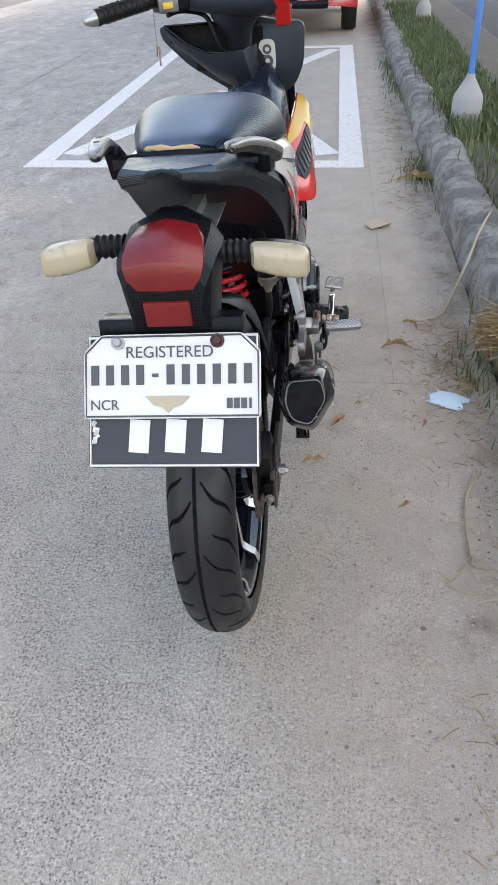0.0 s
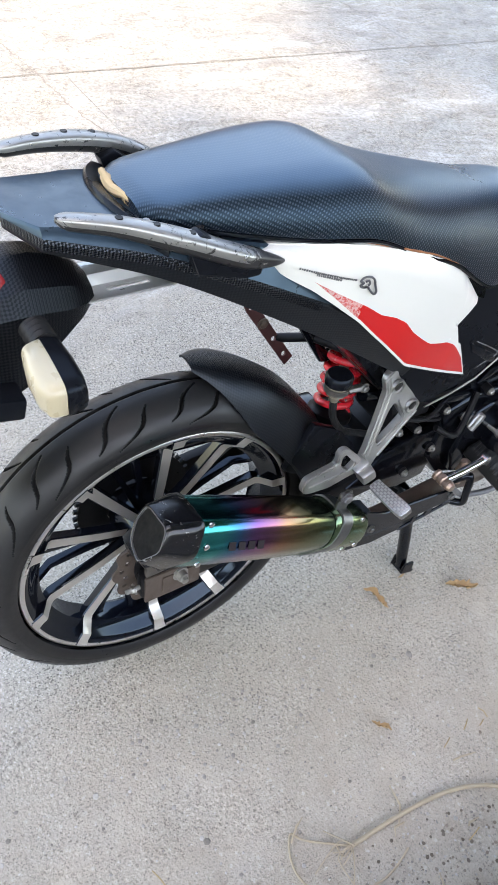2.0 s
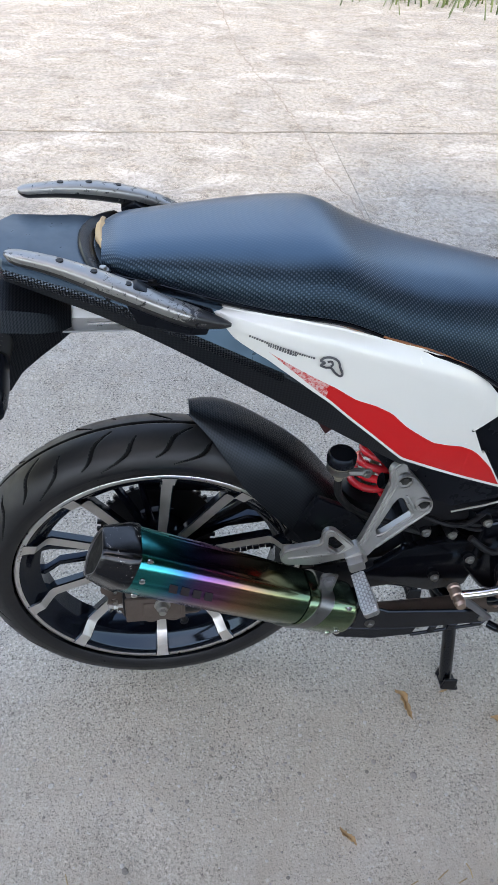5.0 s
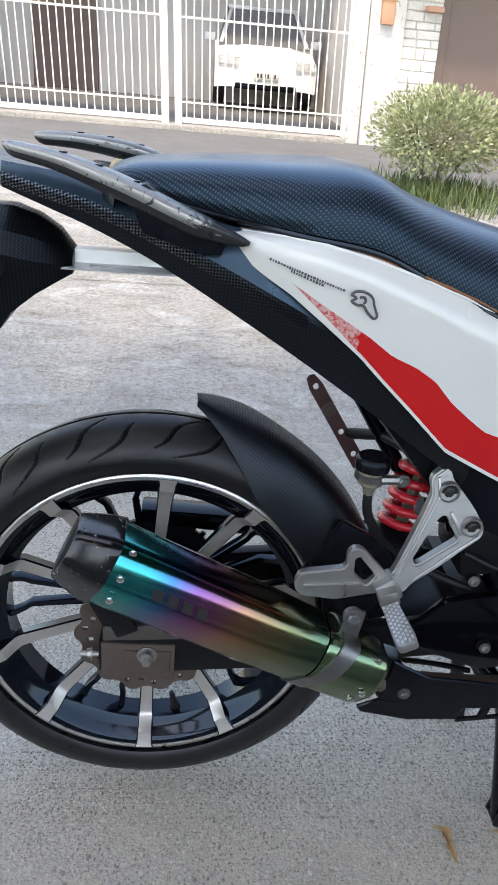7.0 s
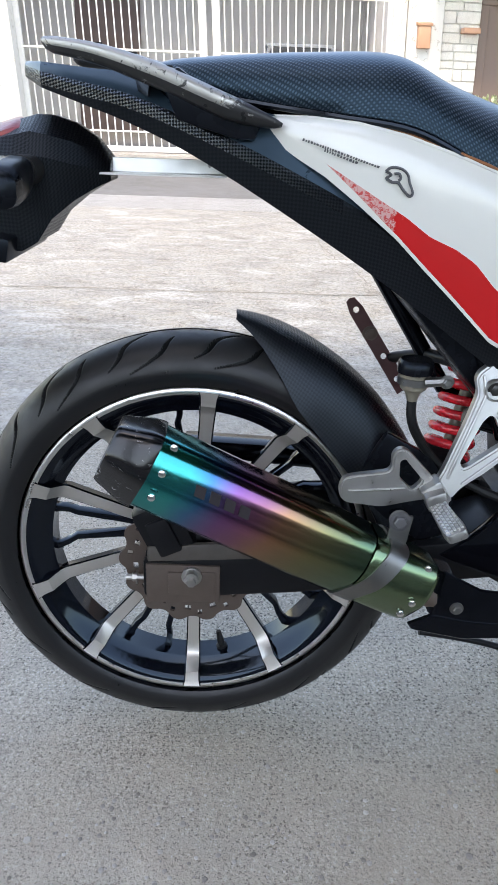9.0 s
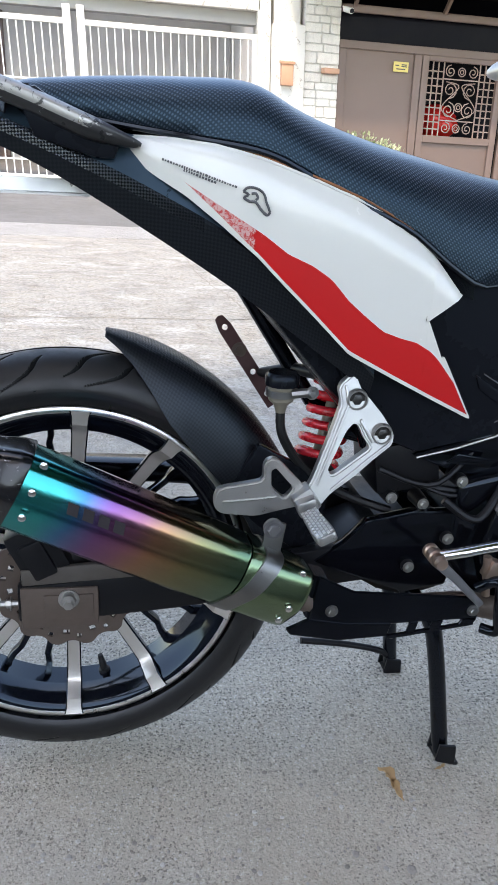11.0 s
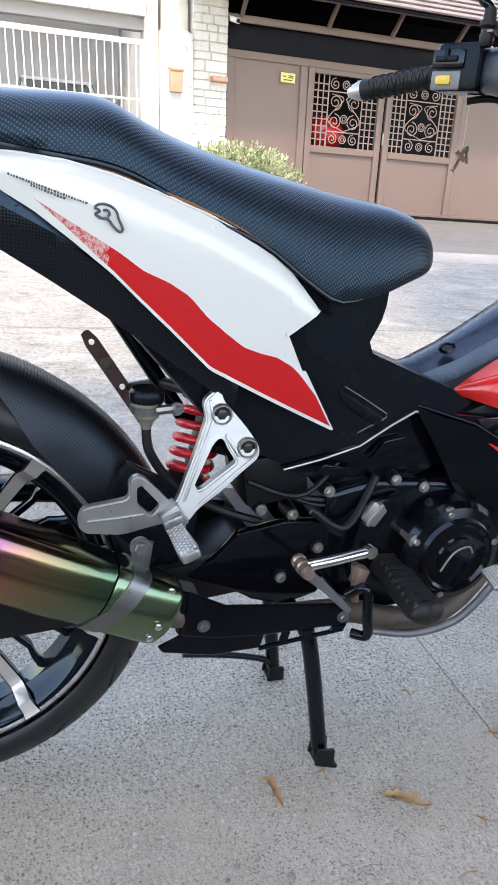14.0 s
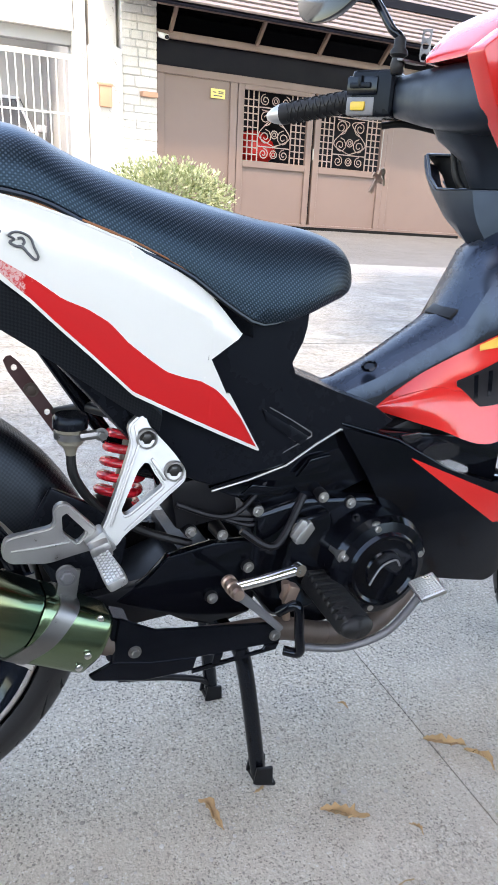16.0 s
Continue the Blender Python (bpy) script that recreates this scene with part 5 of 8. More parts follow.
    # brighter weave on the crown stands for the light it catches
    for k, f in enumerate(loft(bm, rows, caps=False, closed=False)):
        f.material_index = 1 if 5 < k % 16 < 12 else 0
    return thicken(bm, 0.003)


fender = part("rear_fender", hugger(), ["carbon_fine", "carbon_lamp"], bike, "carbon-look rear hugger fender", 50)
bm = B()
prism(bm, [(0.19, 0.42), (0.29, 0.35), (0.32, 0.36), (0.33, 0.42), (0.29, 0.47), (0.235, 0.50)], 0.055, 0.068, 0.004)
part("fender_side", bm, "black_plastic", fender, "", 40)

# holed strap
def holed_strip(bm, p0, p1, wide, normal, n, r, t):
    """A flat bar with n round holes between two points."""
    p0, p1, nv = Vector(p0), Vector(p1), Vector(normal).normalized()
    d = (p1 - p0).normalized()
    s = nv.cross(d).normalized()
    L = (p1 - p0).length
    cell = L / n
    weld = {}
    def vert(p):
        key = tuple(round(q, 5) for q in p)
        if key not in weld:
            weld[key] = bm.verts.new(p)
        return weld[key]
    for i in range(n):
        c = p0 + d * cell * (i + 0.5)
        hl, hw = cell / 2, wide / 2
        outer = [(1, 0), (1, 1), (0, 1), (-1, 1), (-1, 0), (-1, -1), (0, -1), (1, -1)]
        if i == 0:
            outer[3], outer[4], outer[5] = (-0.85, 0.62), (-0.97, 0), (-0.85, -0.62)
        ov = [vert(c + d * a * hl + s * b * hw) for a, b in outer]
        iv = [vert(c + d * r * math.cos(k * math.pi / 4) + s * r * math.sin(k * math.pi / 4)) for k in range(8)]
        for k in range(8):
            bm.faces.new((ov[k], ov[(k + 1) % 8], iv[(k + 1) % 8], iv[k]))
    return thicken(bm, t)


bm = holed_strip(B(), (-0.107, 0.202, 0.626), (-0.08, 0.284, 0.505), 0.02, (1, 0.2, 0.05), 4, 0.0044, 0.003)
strap = part("bracket_strap", bm, "strap", bike, "dull red steel strap with holes", 20)
bm = B()
p = Vector((-0.107, 0.202, 0.626)).lerp(Vector((-0.08, 0.284, 0.505)), 0.375)
bolt(bm, p + Vector((0.001, 0, 0)), 0.007, 0.004)
part("bolt", bm, "rust", strap, "rusty bolt head")
bm = B()
tube(bm, [(-0.096, 0.262, 0.548), (-0.088, 0.268, 0.55), (-0.05, 0.3, 0.567), (0.03, 0.335, 0.575)], [0.006, 0.008, 0.008, 0.008], 10)
part("reservoir_arm", bm, "black_matte", bike, "", 50)

# shock absorber
top, bot = Vector((-0.034, 0.388, 0.69)), Vector((-0.006, 0.33, 0.44))
ax = (bot - top).normalized()
e1 = ax.orthogonal().normalized()
e2 = ax.cross(e1)
bm = B()
tube(bm, [top, bot], 0.008, 16)
tube(bm, [top, top.lerp(bot, 0.45)], 0.0125, 16)
shock = part("shock_absorber", bm, "reservoir", bike, "rear shock with red coil spring")
bm = B()
pts = []
for i in range(301):
    t = i / 300
    a = 2 * math.pi * 12.5 * t
    pts.append(top.lerp(bot, 0.02 + 0.96 * t) + (e1 * math.cos(a) + e2 * math.sin(a)) * 0.0275)
tube(bm, pts, 0.0062, 10)
part("coil_spring", bm, "spring_red", shock, "red coil spring", 60)
bm = B()
lathe(bm, [(0.0, -0.01), (0.038, -0.01), (0.038, 0.0), (0.02, 0.012), (0.0, 0.012)], (0, 0, 0), 24, 'Z')
bm.transform(Matrix.Translation(bot) @ (-ax).to_track_quat('Z', 'Y').to_matrix().to_4x4())
part("spring_seat", bm, "black_matte", shock)

# brake fluid reservoir
bm = B()
lathe(bm, [(0.0, -0.034), (0.006, -0.034), (0.009, -0.024), (0.0155, -0.018), (0.0175, 0.0), (0.0, 0.0)], (0.07, 0.258, 0.577), 24, 'Z')
res = part("brake_reservoir", bm, "reservoir", bike, "clouded brake fluid reservoir with black cap")
bm = B()
lathe(bm, [(0.0, 0.0), (0.0205, 0.0), (0.021, 0.003), (0.021, 0.012), (0.018, 0.016), (0.0, 0.016)], (0.07, 0.258, 0.578), 28, 'Z')
part("cap", bm, "black_plastic", res, "black ribbed cap")
bm = B()
lathe(bm, [(0.0176, -0.012), (0.0196, -0.012), (0.0196, -0.004), (0.0176, -0.004)], (0.07, 0.258, 0.577), 28, 'Z', 0, True)
tube(bm, [(0.084, 0.268, 0.57), (0.09, 0.288, 0.574)], 0.006, 8)
bolt(bm, (0.092, 0.29, 0.574), 0.0055, 0.006)
part("clamp", bm, "clamp_steel", res)
bm = B()
tube(bm, spline([(0.07, 0.258, 0.546), (0.07, 0.264, 0.51), (0.06, 0.3, 0.46), (0.05, 0.36, 0.42), (0.06, 0.42, 0.40)], 6), 0.006, 8)
part("hose", bm, "rubber", res)

# rear subframe tubes seen under the tail
for a, b, r_ in (((0.075, 0.30, 0.68), (0.07, 0.375, 0.5), 0.011), ((-0.06, 0.21, 0.70), (-0.05, 0.33, 0.52), 0.011), ((0.055, 0.33, 0.52), (0.055, 0.5, 0.47), 0.012), ((-0.055, 0.33, 0.52), (-0.055, 0.5, 0.47), 0.012)):
    bm = B()
    tube(bm, [a, b], r_, 12)
    part("frame_tube", bm, "black_gloss", bike)


# ---- exhaust ----
MUF_A, MUF_B = Vector((0.152, -0.045, 0.487)), Vector((0.150, 0.27, 0.334))
mdir = (MUF_B - MUF_A).normalized()
mup = Vector((0, -mdir.z, mdir.y))
SECT = [(-0.036, 0.046), (0.034, 0.051), (0.047, 0.006), (0.012, -0.052), (-0.03, -0.04), (-0.045, 0.0)]


def msection(c, scale, radius=0.02, tilt=0.0, sx=1.0):
    ring = round_ring([(a * scale * sx, b * scale) for a, b in SECT], radius * scale, 5)
    return [c + Vector((1, 0, 0)) * p[0] + (mup + mdir * tilt) * p[1] for p in ring]


def at_muf(t):
    return MUF_A.lerp(MUF_B, t)


bm = B()
loft(bm, [msection(at_muf(t), s) for t, s in ((-0.02, 0.99), (-0.015, 1.0), (0.3, 1.0), (0.55, 0.985), (0.745, 0.95), (0.75, 0.94))])
muf = part("muffler", bm, "titanium", bike, "burnt-titanium rainbow muffler", 60)
bm = B()
loft(bm, [msection(at_muf(t), s, 0.014) for t, s in ((0.0, 1.02), (-0.005, 1.03), (-0.04, 1.0), (-0.12, 0.80), (-0.132, 0.765), (-0.137, 0.73), (-0.135, 0.69), (-0.128, 0.67))], caps=False)
part("end_cap", bm, "cap", muf, "scuffed black muffler end cap", 30)
bm = B()
loft(bm, [msection(at_muf(t), s, 0.014) for t, s in ((-0.129, 0.672), (-0.06, 0.62), (-0.05, 0.4))])
part("outlet", bm, "groove", muf, "black hollow outlet mouth", 24)
bm = B()
loft(bm, [msection(at_muf(t), s, 0.014) for t, s in ((-0.128, 0.668), (-0.1365, 0.668), (-0.1365, 0.7), (-0.1355, 0.7))], caps=False)
part("outlet_lip", bm, "zinc", muf, "scuffed grey outlet lip", 24)
bm = B()
loft(bm, [msection(at_muf(t), s) for t, s in ((0.755, 0.955), (0.765, 0.97), (0.985, 0.9), (1.0, 0.87), (1.02, 0.5))])
part("front_sleeve", bm, "green_steel", muf, "", 60)
bm = B()
loft(bm, [msection(at_muf(t), s, tilt=0.28) for t, s in ((0.765, 0.965), (0.765, 1.005), (0.83, 1.0), (0.83, 0.955))])
box(bm, (0.158, 0.238, 0.41), (0.005, 0.024, 0.056), (-8, 0, 0), 0.002)
lathe(bm, [(0.0, 0.16), (0.0115, 0.16), (0.0115, 0.164), (0.009, 0.166), (0.0, 0.166)], (0.0, 0.237, 0.433), 20)
part("clamp", bm, "clamp_steel", muf, "brushed steel clamp band", 30)
for t, h, w in ((0.035, 0.047, 0.031), (0.035, 0.02, 0.043), (0.04, -0.01, 0.043), (0.95, 0.042, 0.028), (0.955, 0.0, 0.04), (0.965, -0.025, 0.026)):
    bm = B()
    c = at_muf(t) + mup * h
    lathe(bm, [(0.0, 0.0), (0.0046, 0.0), (0.0042, 0.0018), (0.002, 0.0028), (0.0, 0.003)], (c.x + w, c.y, c.z), 14)
    part("rivet", bm, "chrome", muf)
for k in range(4):
    bm = B()
    quad = []
    for t, h in ((0.15 + 0.05 * k, 0.013), (0.184 + 0.05 * k, 0.013), (0.176 + 0.05 * k, 0.025), (0.142 + 0.05 * k, 0.025)):
        c = at_muf(t) + mup * h
        quad.append(bm.verts.new((c.x + 0.047 - 0.013 * (h - 0.006) / 0.045 + 0.0004, c.y, c.z)))
    bm.faces.new(quad)
    part("etched_mark", thicken(bm, 0.0006), "dull_mark", muf, "", 0)
bm = B()
bolt(bm, (0.165, 0.237, 0.433), 0.008, 0.006)
part("mount_bolt", bm, "zinc", muf)
bm = B()
pipe = spline([(0.148, 0.262, 0.338), (0.145, 0.31, 0.318), (0.13, 0.42, 0.295), (0.12, 0.53, 0.285), (0.112, 0.61, 0.258), (0.10, 0.69, 0.246), (0.08, 0.77, 0.29), (0.03, 0.86, 0.38)], 6)
tube(bm, pipe[:25], 0.0165, 14)
ex = part("exhaust_pipe", bm, "rust", bike, "rust-stained exhaust pipe")
bm = B()
tube(bm, pipe[24:], 0.017, 14)
part("header_pipe", bm, "rust", ex, "stained steel header")
bm = B()
up_ = [(0.298, 0.366), (0.312, 0.358), (0.345, 0.341), (0.51, 0.323), (0.516, 0.292), (0.40, 0.291), (0.335, 0.296), (0.29, 0.305)]
prism(bm, up_, 0.158, 0.163, 0.0015, 1)
lo_ = [(0.29, 0.305), (0.335, 0.2965), (0.40, 0.2915), (0.395, 0.272), (0.33, 0.270), (0.268, 0.283), (0.262, 0.292)]
prism(bm, lo_, 0.157, 0.162, 0.0015, 1)
for a, b in ((0.424, 0.436), (0.455, 0.47), (0.495, 0.516)):
    prism(bm, [(a, 0.2905), (b, 0.2905), (b - 0.004, 0.274 + (a - 0.42) * 0.14), (a - 0.004, 0.273 + (a - 0.42) * 0.14)], 0.158, 0.162, 0.001, 1)
prism(bm, [(0.394, 0.2735), (0.512, 0.287), (0.512, 0.281), (0.394, 0.267)], 0.158, 0.162, 0.001, 1)
prism(bm, [(0.29, 0.366), (0.312, 0.358), (0.30, 0.300), (0.285, 0.306)], 0.128, 0.16, 0.002, 1)
shield = part("heat_shield", bm, "black_gloss", bike, "black slotted exhaust heat shield", 30)
for y, z in ((0.318, 0.316), (0.507, 0.305)):
    bm = B()
    bolt(bm, (0.163, y, z), 0.0055, 0.005)
    part("bolt", bm, "clamp_steel", shield)


# ---- passenger peg bracket ----
def rib(bm, pts, w, x0, x1):
    """A flat bar of width w along (y, z) points, between x0 and x1."""
    left, right = [], []
    pts = [Vector(p) for p in pts]
    for i, p in enumerate(pts):
        d = (pts[min(i + 1, len(pts) - 1)] - pts[max(i - 1, 0)]).normalized()
        nn = Vector((-d.y, d.x)) * (w[i] if isinstance(w, (list, tuple)) else w) / 2
        left.append(p + nn)
        right.append(p - nn)
    prism(bm, left + right[::-1], x0, x1, 0.0022)


def plate_with_hole(outer, inner, x, thick, slant=0.0, top=0.0):
    """A flat casting over a (y, z) outline with one opening; x falls by slant a metre above top."""
    bm = B()
    for ring in (round_ring(outer, 0.008, 3), round_ring(inner, 0.005, 3)):
        vs = [bm.verts.new((0, p[0], p[1])) for p in ring]
        for a, b in zip(vs, vs[1:] + vs[:1]):
            bm.edges.new((a, b))
    bmesh.ops.triangle_fill(bm, edges=bm.edges[:], use_beauty=True)
    bmesh.ops.recalc_face_normals(bm, faces=bm.faces[:])
    up = bmesh.ops.extrude_face_region(bm, geom=bm.faces[:])
    for v in (g for g in up["geom"] if isinstance(g, bmesh.types.BMVert)):
        v.co.x += thick
    bmesh.ops.recalc_face_normals(bm, faces=bm.faces[:])
    sharp = [e for e in bm.edges if len(e.link_faces) == 2 and e.calc_face_angle() > 1.0 and abs(e.verts[0].co.x - e.verts[1].co.x) < 1e-5]
    bmesh.ops.bevel(bm, geom=sharp, offset=0.0022, segments=2, affect='EDGES')
    for v in bm.verts:
        v.co.x += x + (top - v.co.z) * slant
    return bm


OUT = [(0.336, 0.6), (0.341, 0.597), (0.345, 0.585), (0.356, 0.573), (0.373, 0.554), (0.389, 0.531), (0.388, 0.518), (0.365, 0.501), (0.339, 0.48), (0.309, 0.46), (0.3, 0.448), (0.286, 0.446), (0.277, 0.46), (0.288, 0.478), (0.312, 0.536), (0.323, 0.567), (0.319, 0.581), (0.322, 0.589)]
bm = plate_with_hole(OUT, [(0.338, 0.543), (0.344, 0.541), (0.35, 0.528), (0.36, 0.514), (0.317, 0.485), (0.311, 0.483), (0.307, 0.489), (0.33, 0.535)], 0.09, 0.014, 0.25, 0.59)
peg_br = part("peg_bracket", bm, "cast_alloy", bike, "cast alloy passenger peg bracket", 30)
for pts, w in (([(0.327, 0.588), (0.331, 0.566), (0.318, 0.534), (0.293, 0.472)], 0.0035), ([(0.384, 0.521), (0.36, 0.504), (0.31, 0.466)], 0.0035), ([(0.346, 0.548), (0.362, 0.521)], 0.004)):
    bm = B()
    rib(bm, pts, w, 0.0, 0.003)
    for v in bm.verts:
        v.co.x += 0.1035 + (0.59 - v.co.z) * 0.25
    part("edge_rib", bm, "cast_alloy", peg_br, "", 30)
bm = plate_with_hole([(0.17, 0.46), (0.174, 0.472), (0.183, 0.475), (0.228, 0.482), (0.227, 0.501), (0.231, 0.508), (0.239, 0.510), (0.246, 0.506), (0.28, 0.47), (0.276, 0.448), (0.254, 0.444), (0.221, 0.436), (0.179, 0.441), (0.171, 0.449)],
                     [(0.2365, 0.494), (0.242, 0.497), (0.265, 0.471), (0.254, 0.458), (0.2375, 0.473)], 0.127, 0.012)
part("heel_guard", bm, "cast_alloy", peg_br, "", 30)
bm = B()
rib(bm, [(0.18, 0.457), (0.215, 0.459), (0.245, 0.462)], 0.003, 0.1385, 0.1415)
part("guard_ridge", bm, "cast_alloy", peg_br, "", 30)
for y, z in ((0.341, 0.571), (0.373, 0.531)):
    bm = B()
    x = 0.104 + (0.59 - z) * 0.25
    lathe(bm, [(0.0095, -0.001), (0.0135, -0.001), (0.0125, 0.004), (0.0105, 0.004)], (x, y, z), 22, 'X', 0, True)
    part("bolt_boss", bm, "cast_alloy", peg_br, "", 40)
    bm = B()
    bolt(bm, (x - 0.001, y, z), 0.0066, 0.003)
    part("bolt", bm, "dark_steel", peg_br)
bm = B()
box(bm, (0.138, 0.279, 0.457), (0.026, 0.026, 0.03), (35, 0, 0), 0.004)
box(bm, (0.153, 0.277, 0.456), (0.022, 0.024, 0.02), (20, 0, 0), 0.004)
part("peg_clevis", bm, "cast_alloy", peg_br, "", 30)
PEG = Matrix.Translation((0.203, 0.275, 0.459)) @ Euler((radians(24), radians(-4), radians(1))).to_matrix().to_4x4()
bm = B()
prism(bm, round_ring([(-0.028, -0.0095), (0.03, -0.012), (0.045, -0.0105), (0.045, 0.0105), (0.03, 0.012), (-0.028, 0.0095)], 0.004, 2), -0.006, 0.004, 0.002, 2, 'Z')
bm.transform(PEG)
peg = part("passenger_peg", bm, "cast_alloy", peg_br, "folding alloy peg with dimpled tread", 30)
bm = B()
for i in range(9):
    for j in range(-2, 3):
        box(bm, (-0.023 + 0.0074 * i + (0.0037 if j % 2 else 0), 0.004 * j, 0.0045), (0.0042, 0.0026, 0.002))
bm.transform(PEG)
tagged(part("peg_tread", bm, "silver", peg_br, "", 0), kind="stuff")


# ---- engine and controls ----
bm = B()
prism(bm, [(0.50, 0.455), (0.57, 0.47), (0.70, 0.462), (0.77, 0.42), (0.775, 0.33), (0.70, 0.27), (0.60, 0.262), (0.53, 0.29), (0.485, 0.35)], -0.1, 0.098, 0.012, 3)
prism(bm, [(0.55, 0.445), (0.60, 0.455), (0.62, 0.40), (0.60, 0.31), (0.55, 0.30), (0.53, 0.36)], 0.09, 0.116, 0.008, 3)
box(bm, (0.0, 0.87, 0.41), (0.12, 0.2, 0.11), (-8, 0, 0), 0.01)
engine = part("engine", bm, "black_gloss", bike, "black engine block, dusty", 35)
bm = B()
lathe(bm, [(0.0, 0.152), (0.028, 0.152), (0.03, 0.149), (0.046, 0.149), (0.05, 0.153), (0.054, 0.153), (0.057, 0.147), (0.07, 0.143), (0.077, 0.134), (0.079, 0.09)], (0, 0.676, 0.37), 56)
part("clutch_cover", bm, "black_gloss", engine, "round glossy black clutch cover", 30)
bm = B()
tube(bm, spline([(0.1535, 0.652, 0.352), (0.1535, 0.668, 0.378), (0.1535, 0.69, 0.386), (0.1535, 0.698, 0.376)], 5), 0.0016, 6)
part("embossed_mark", bm, "zinc", engine)
for y, z in ((0.66, 0.432), (0.737, 0.385), (0.664, 0.31), (0.613, 0.395)):
    bm = B()
    lathe(bm, [(0.0, 0.10), (0.011, 0.10), (0.010, 0.142), (0.0, 0.142)], (0, y, z), 14)
    bolt(bm, (0.1415, y, z), 0.0052, 0.005)
    part("bolt", bm, "steel", engine)
bm = B()
tube(bm, [(0.09, 0.556, 0.425), (0.117, 0.556, 0.428)], 0.0135, 16)
box(bm, (0.121, 0.556, 0.43), (0.014, 0.008, 0.036), (-35, 0, 0), 0.003)
box(bm, (0.121, 0.556, 0.43), (0.008, 0.026, 0.03), (-35, 0, 0), 0.004)
part("oil_filler_cap", bm, "cast_alloy", engine, "silver oil filler cap", 30)
for y, z, x in ((0.50, 0.455, 0.095), (0.607, 0.372, 0.118), (0.64, 0.455, 0.1), (0.595, 0.468, 0.1), (0.49, 0.375, 0.1), (0.44, 0.335, 0.1), (0.455, 0.42, 0.085), (0.41, 0.43, 0.085)):
    bm = B()
    lathe(bm, [(0.0, x - 0.03), (0.0105, x - 0.03), (0.009, x), (0.0, x)], (0, y, z), 14)
    boss = part("boss", bm, "black_matte", engine)
    bm = B()
    bolt(bm, (x, y, z), 0.0052, 0.005)
    part("bolt", bm, "steel", boss)
bm = B()
prism(bm, [(0.35, 0.372), (0.378, 0.402), (0.44, 0.414), (0.505, 0.412), (0.515, 0.37), (0.50, 0.30), (0.44, 0.292), (0.38, 0.315), (0.31, 0.345)], 0.078, 0.094, 0.005)
part("pivot_plate", bm, "black_gloss", bike, "black swingarm pivot plate", 30)
bm = B()
prism(bm, [(0.32, 0.33), (0.42, 0.27), (0.47, 0.255), (0.52, 0.27), (0.5, 0.34), (0.4, 0.36)], -0.06, 0.05, 0.01)
part("stand_mount", bm, "black_matte", bike, "", 35)
bm = B()
box(bm, (0.05, 0.44, 0.31), (0.04, 0.05, 0.045), bevel=0.008)
part("stand_bracket", bm, "rust", bike, "rusty stand bracket")

# carburettor, hoses and cables in the dark behind the engine
rng = random.Random(21)
bm = B()
box(bm, (0.03, 0.43, 0.47), (0.1, 0.09, 0.07), (10, 0, 0), 0.012)
lathe(bm, [(0.0, -0.04), (0.03, -0.04), (0.034, 0.0), (0.03, 0.05), (0.0, 0.05)], (0.04, 0.52, 0.5), 20, 'Z')
tube(bm, spline([(0.03, 0.5, 0.5), (0.02, 0.62, 0.51), (0.02, 0.78, 0.46)], 6), 0.02, 12)
part("carburettor", bm, "black_matte", bike, "dusty dark carburettor", 40)
for k in range(5):
    bm = B()
    y0, z0 = rng.uniform(0.37, 0.5), rng.uniform(0.42, 0.48)
    y1, z1 = rng.uniform(0.52, 0.72), rng.uniform(0.47, 0.53)
    x = rng.uniform(0.06, 0.105)
    tube(bm, spline([(x, y0, z0), (x + 0.012, (y0 + y1) / 2, min(z0, z1) - rng.uniform(0.0, 0.03)), (x - 0.01, y1, z1)], 6), rng.uniform(0.003, 0.006), 8)
    part("cable", bm, "black_matte", bike)
bm = B()
prism(bm, [(0.47, 0.485), (0.53, 0.475), (0.535, 0.487), (0.485, 0.497)], 0.098, 0.103, 0.002)
prism(bm, [(0.55, 0.50), (0.60, 0.505), (0.6, 0.53), (0.57, 0.525)], 0.09, 0.1, 0.003)
part("inner_bracket", bm, "black_gloss", bike)

# rear brake pedal
bm = B()
tube(bm, [(0.183, 0.436, 0.398), (0.186, 0.47, 0.404), (0.186, 0.52, 0.412)], 0.0068, 12)
tube(bm, [(0.181, 0.519, 0.412), (0.192, 0.521, 0.4125)], 0.0082, 14)
kick = part("kick_lever", bm, "chrome", bike, "polished lever arm")
bm = B()
lathe(bm, [(0.0, 0.165), (0.0095, 0.165), (0.0098, 0.17), (0.0078, 0.172), (0.0078, 0.175), (0.0098, 0.177), (0.0098, 0.184), (0.008, 0.186), (0.008, 0.189), (0.0092, 0.191), (0.0088, 0.196), (0.0, 0.197)], (0, 0.434, 0.397), 20)
lathe(bm, [(0.0, 0.197), (0.0085, 0.197), (0.007, 0.203), (0.0, 0.203)], (0, 0.434, 0.397), 14)
part("pivot", bm, "pitted", kick, "rusty pivot boss")
bm = B()
rib(bm, [(0.436, 0.39), (0.47, 0.36), (0.508, 0.322)], [0.014, 0.011, 0.009], 0.172, 0.18)
part("lower_lever", bm, "zinc", kick, "", 30)
bm = B()
box(bm, (0.15, 0.53, 0.357), (0.018, 0.016, 0.026), (-20, 0, 0), 0.003)
tube(bm, [(0.15, 0.522, 0.375), (0.15, 0.526, 0.34), (0.15, 0.529, 0.318)], 0.0055, 10)
part("brake_switch", bm, "pitted", bike, "small coppery switch body by the brake pedal", 30)
bm = B()
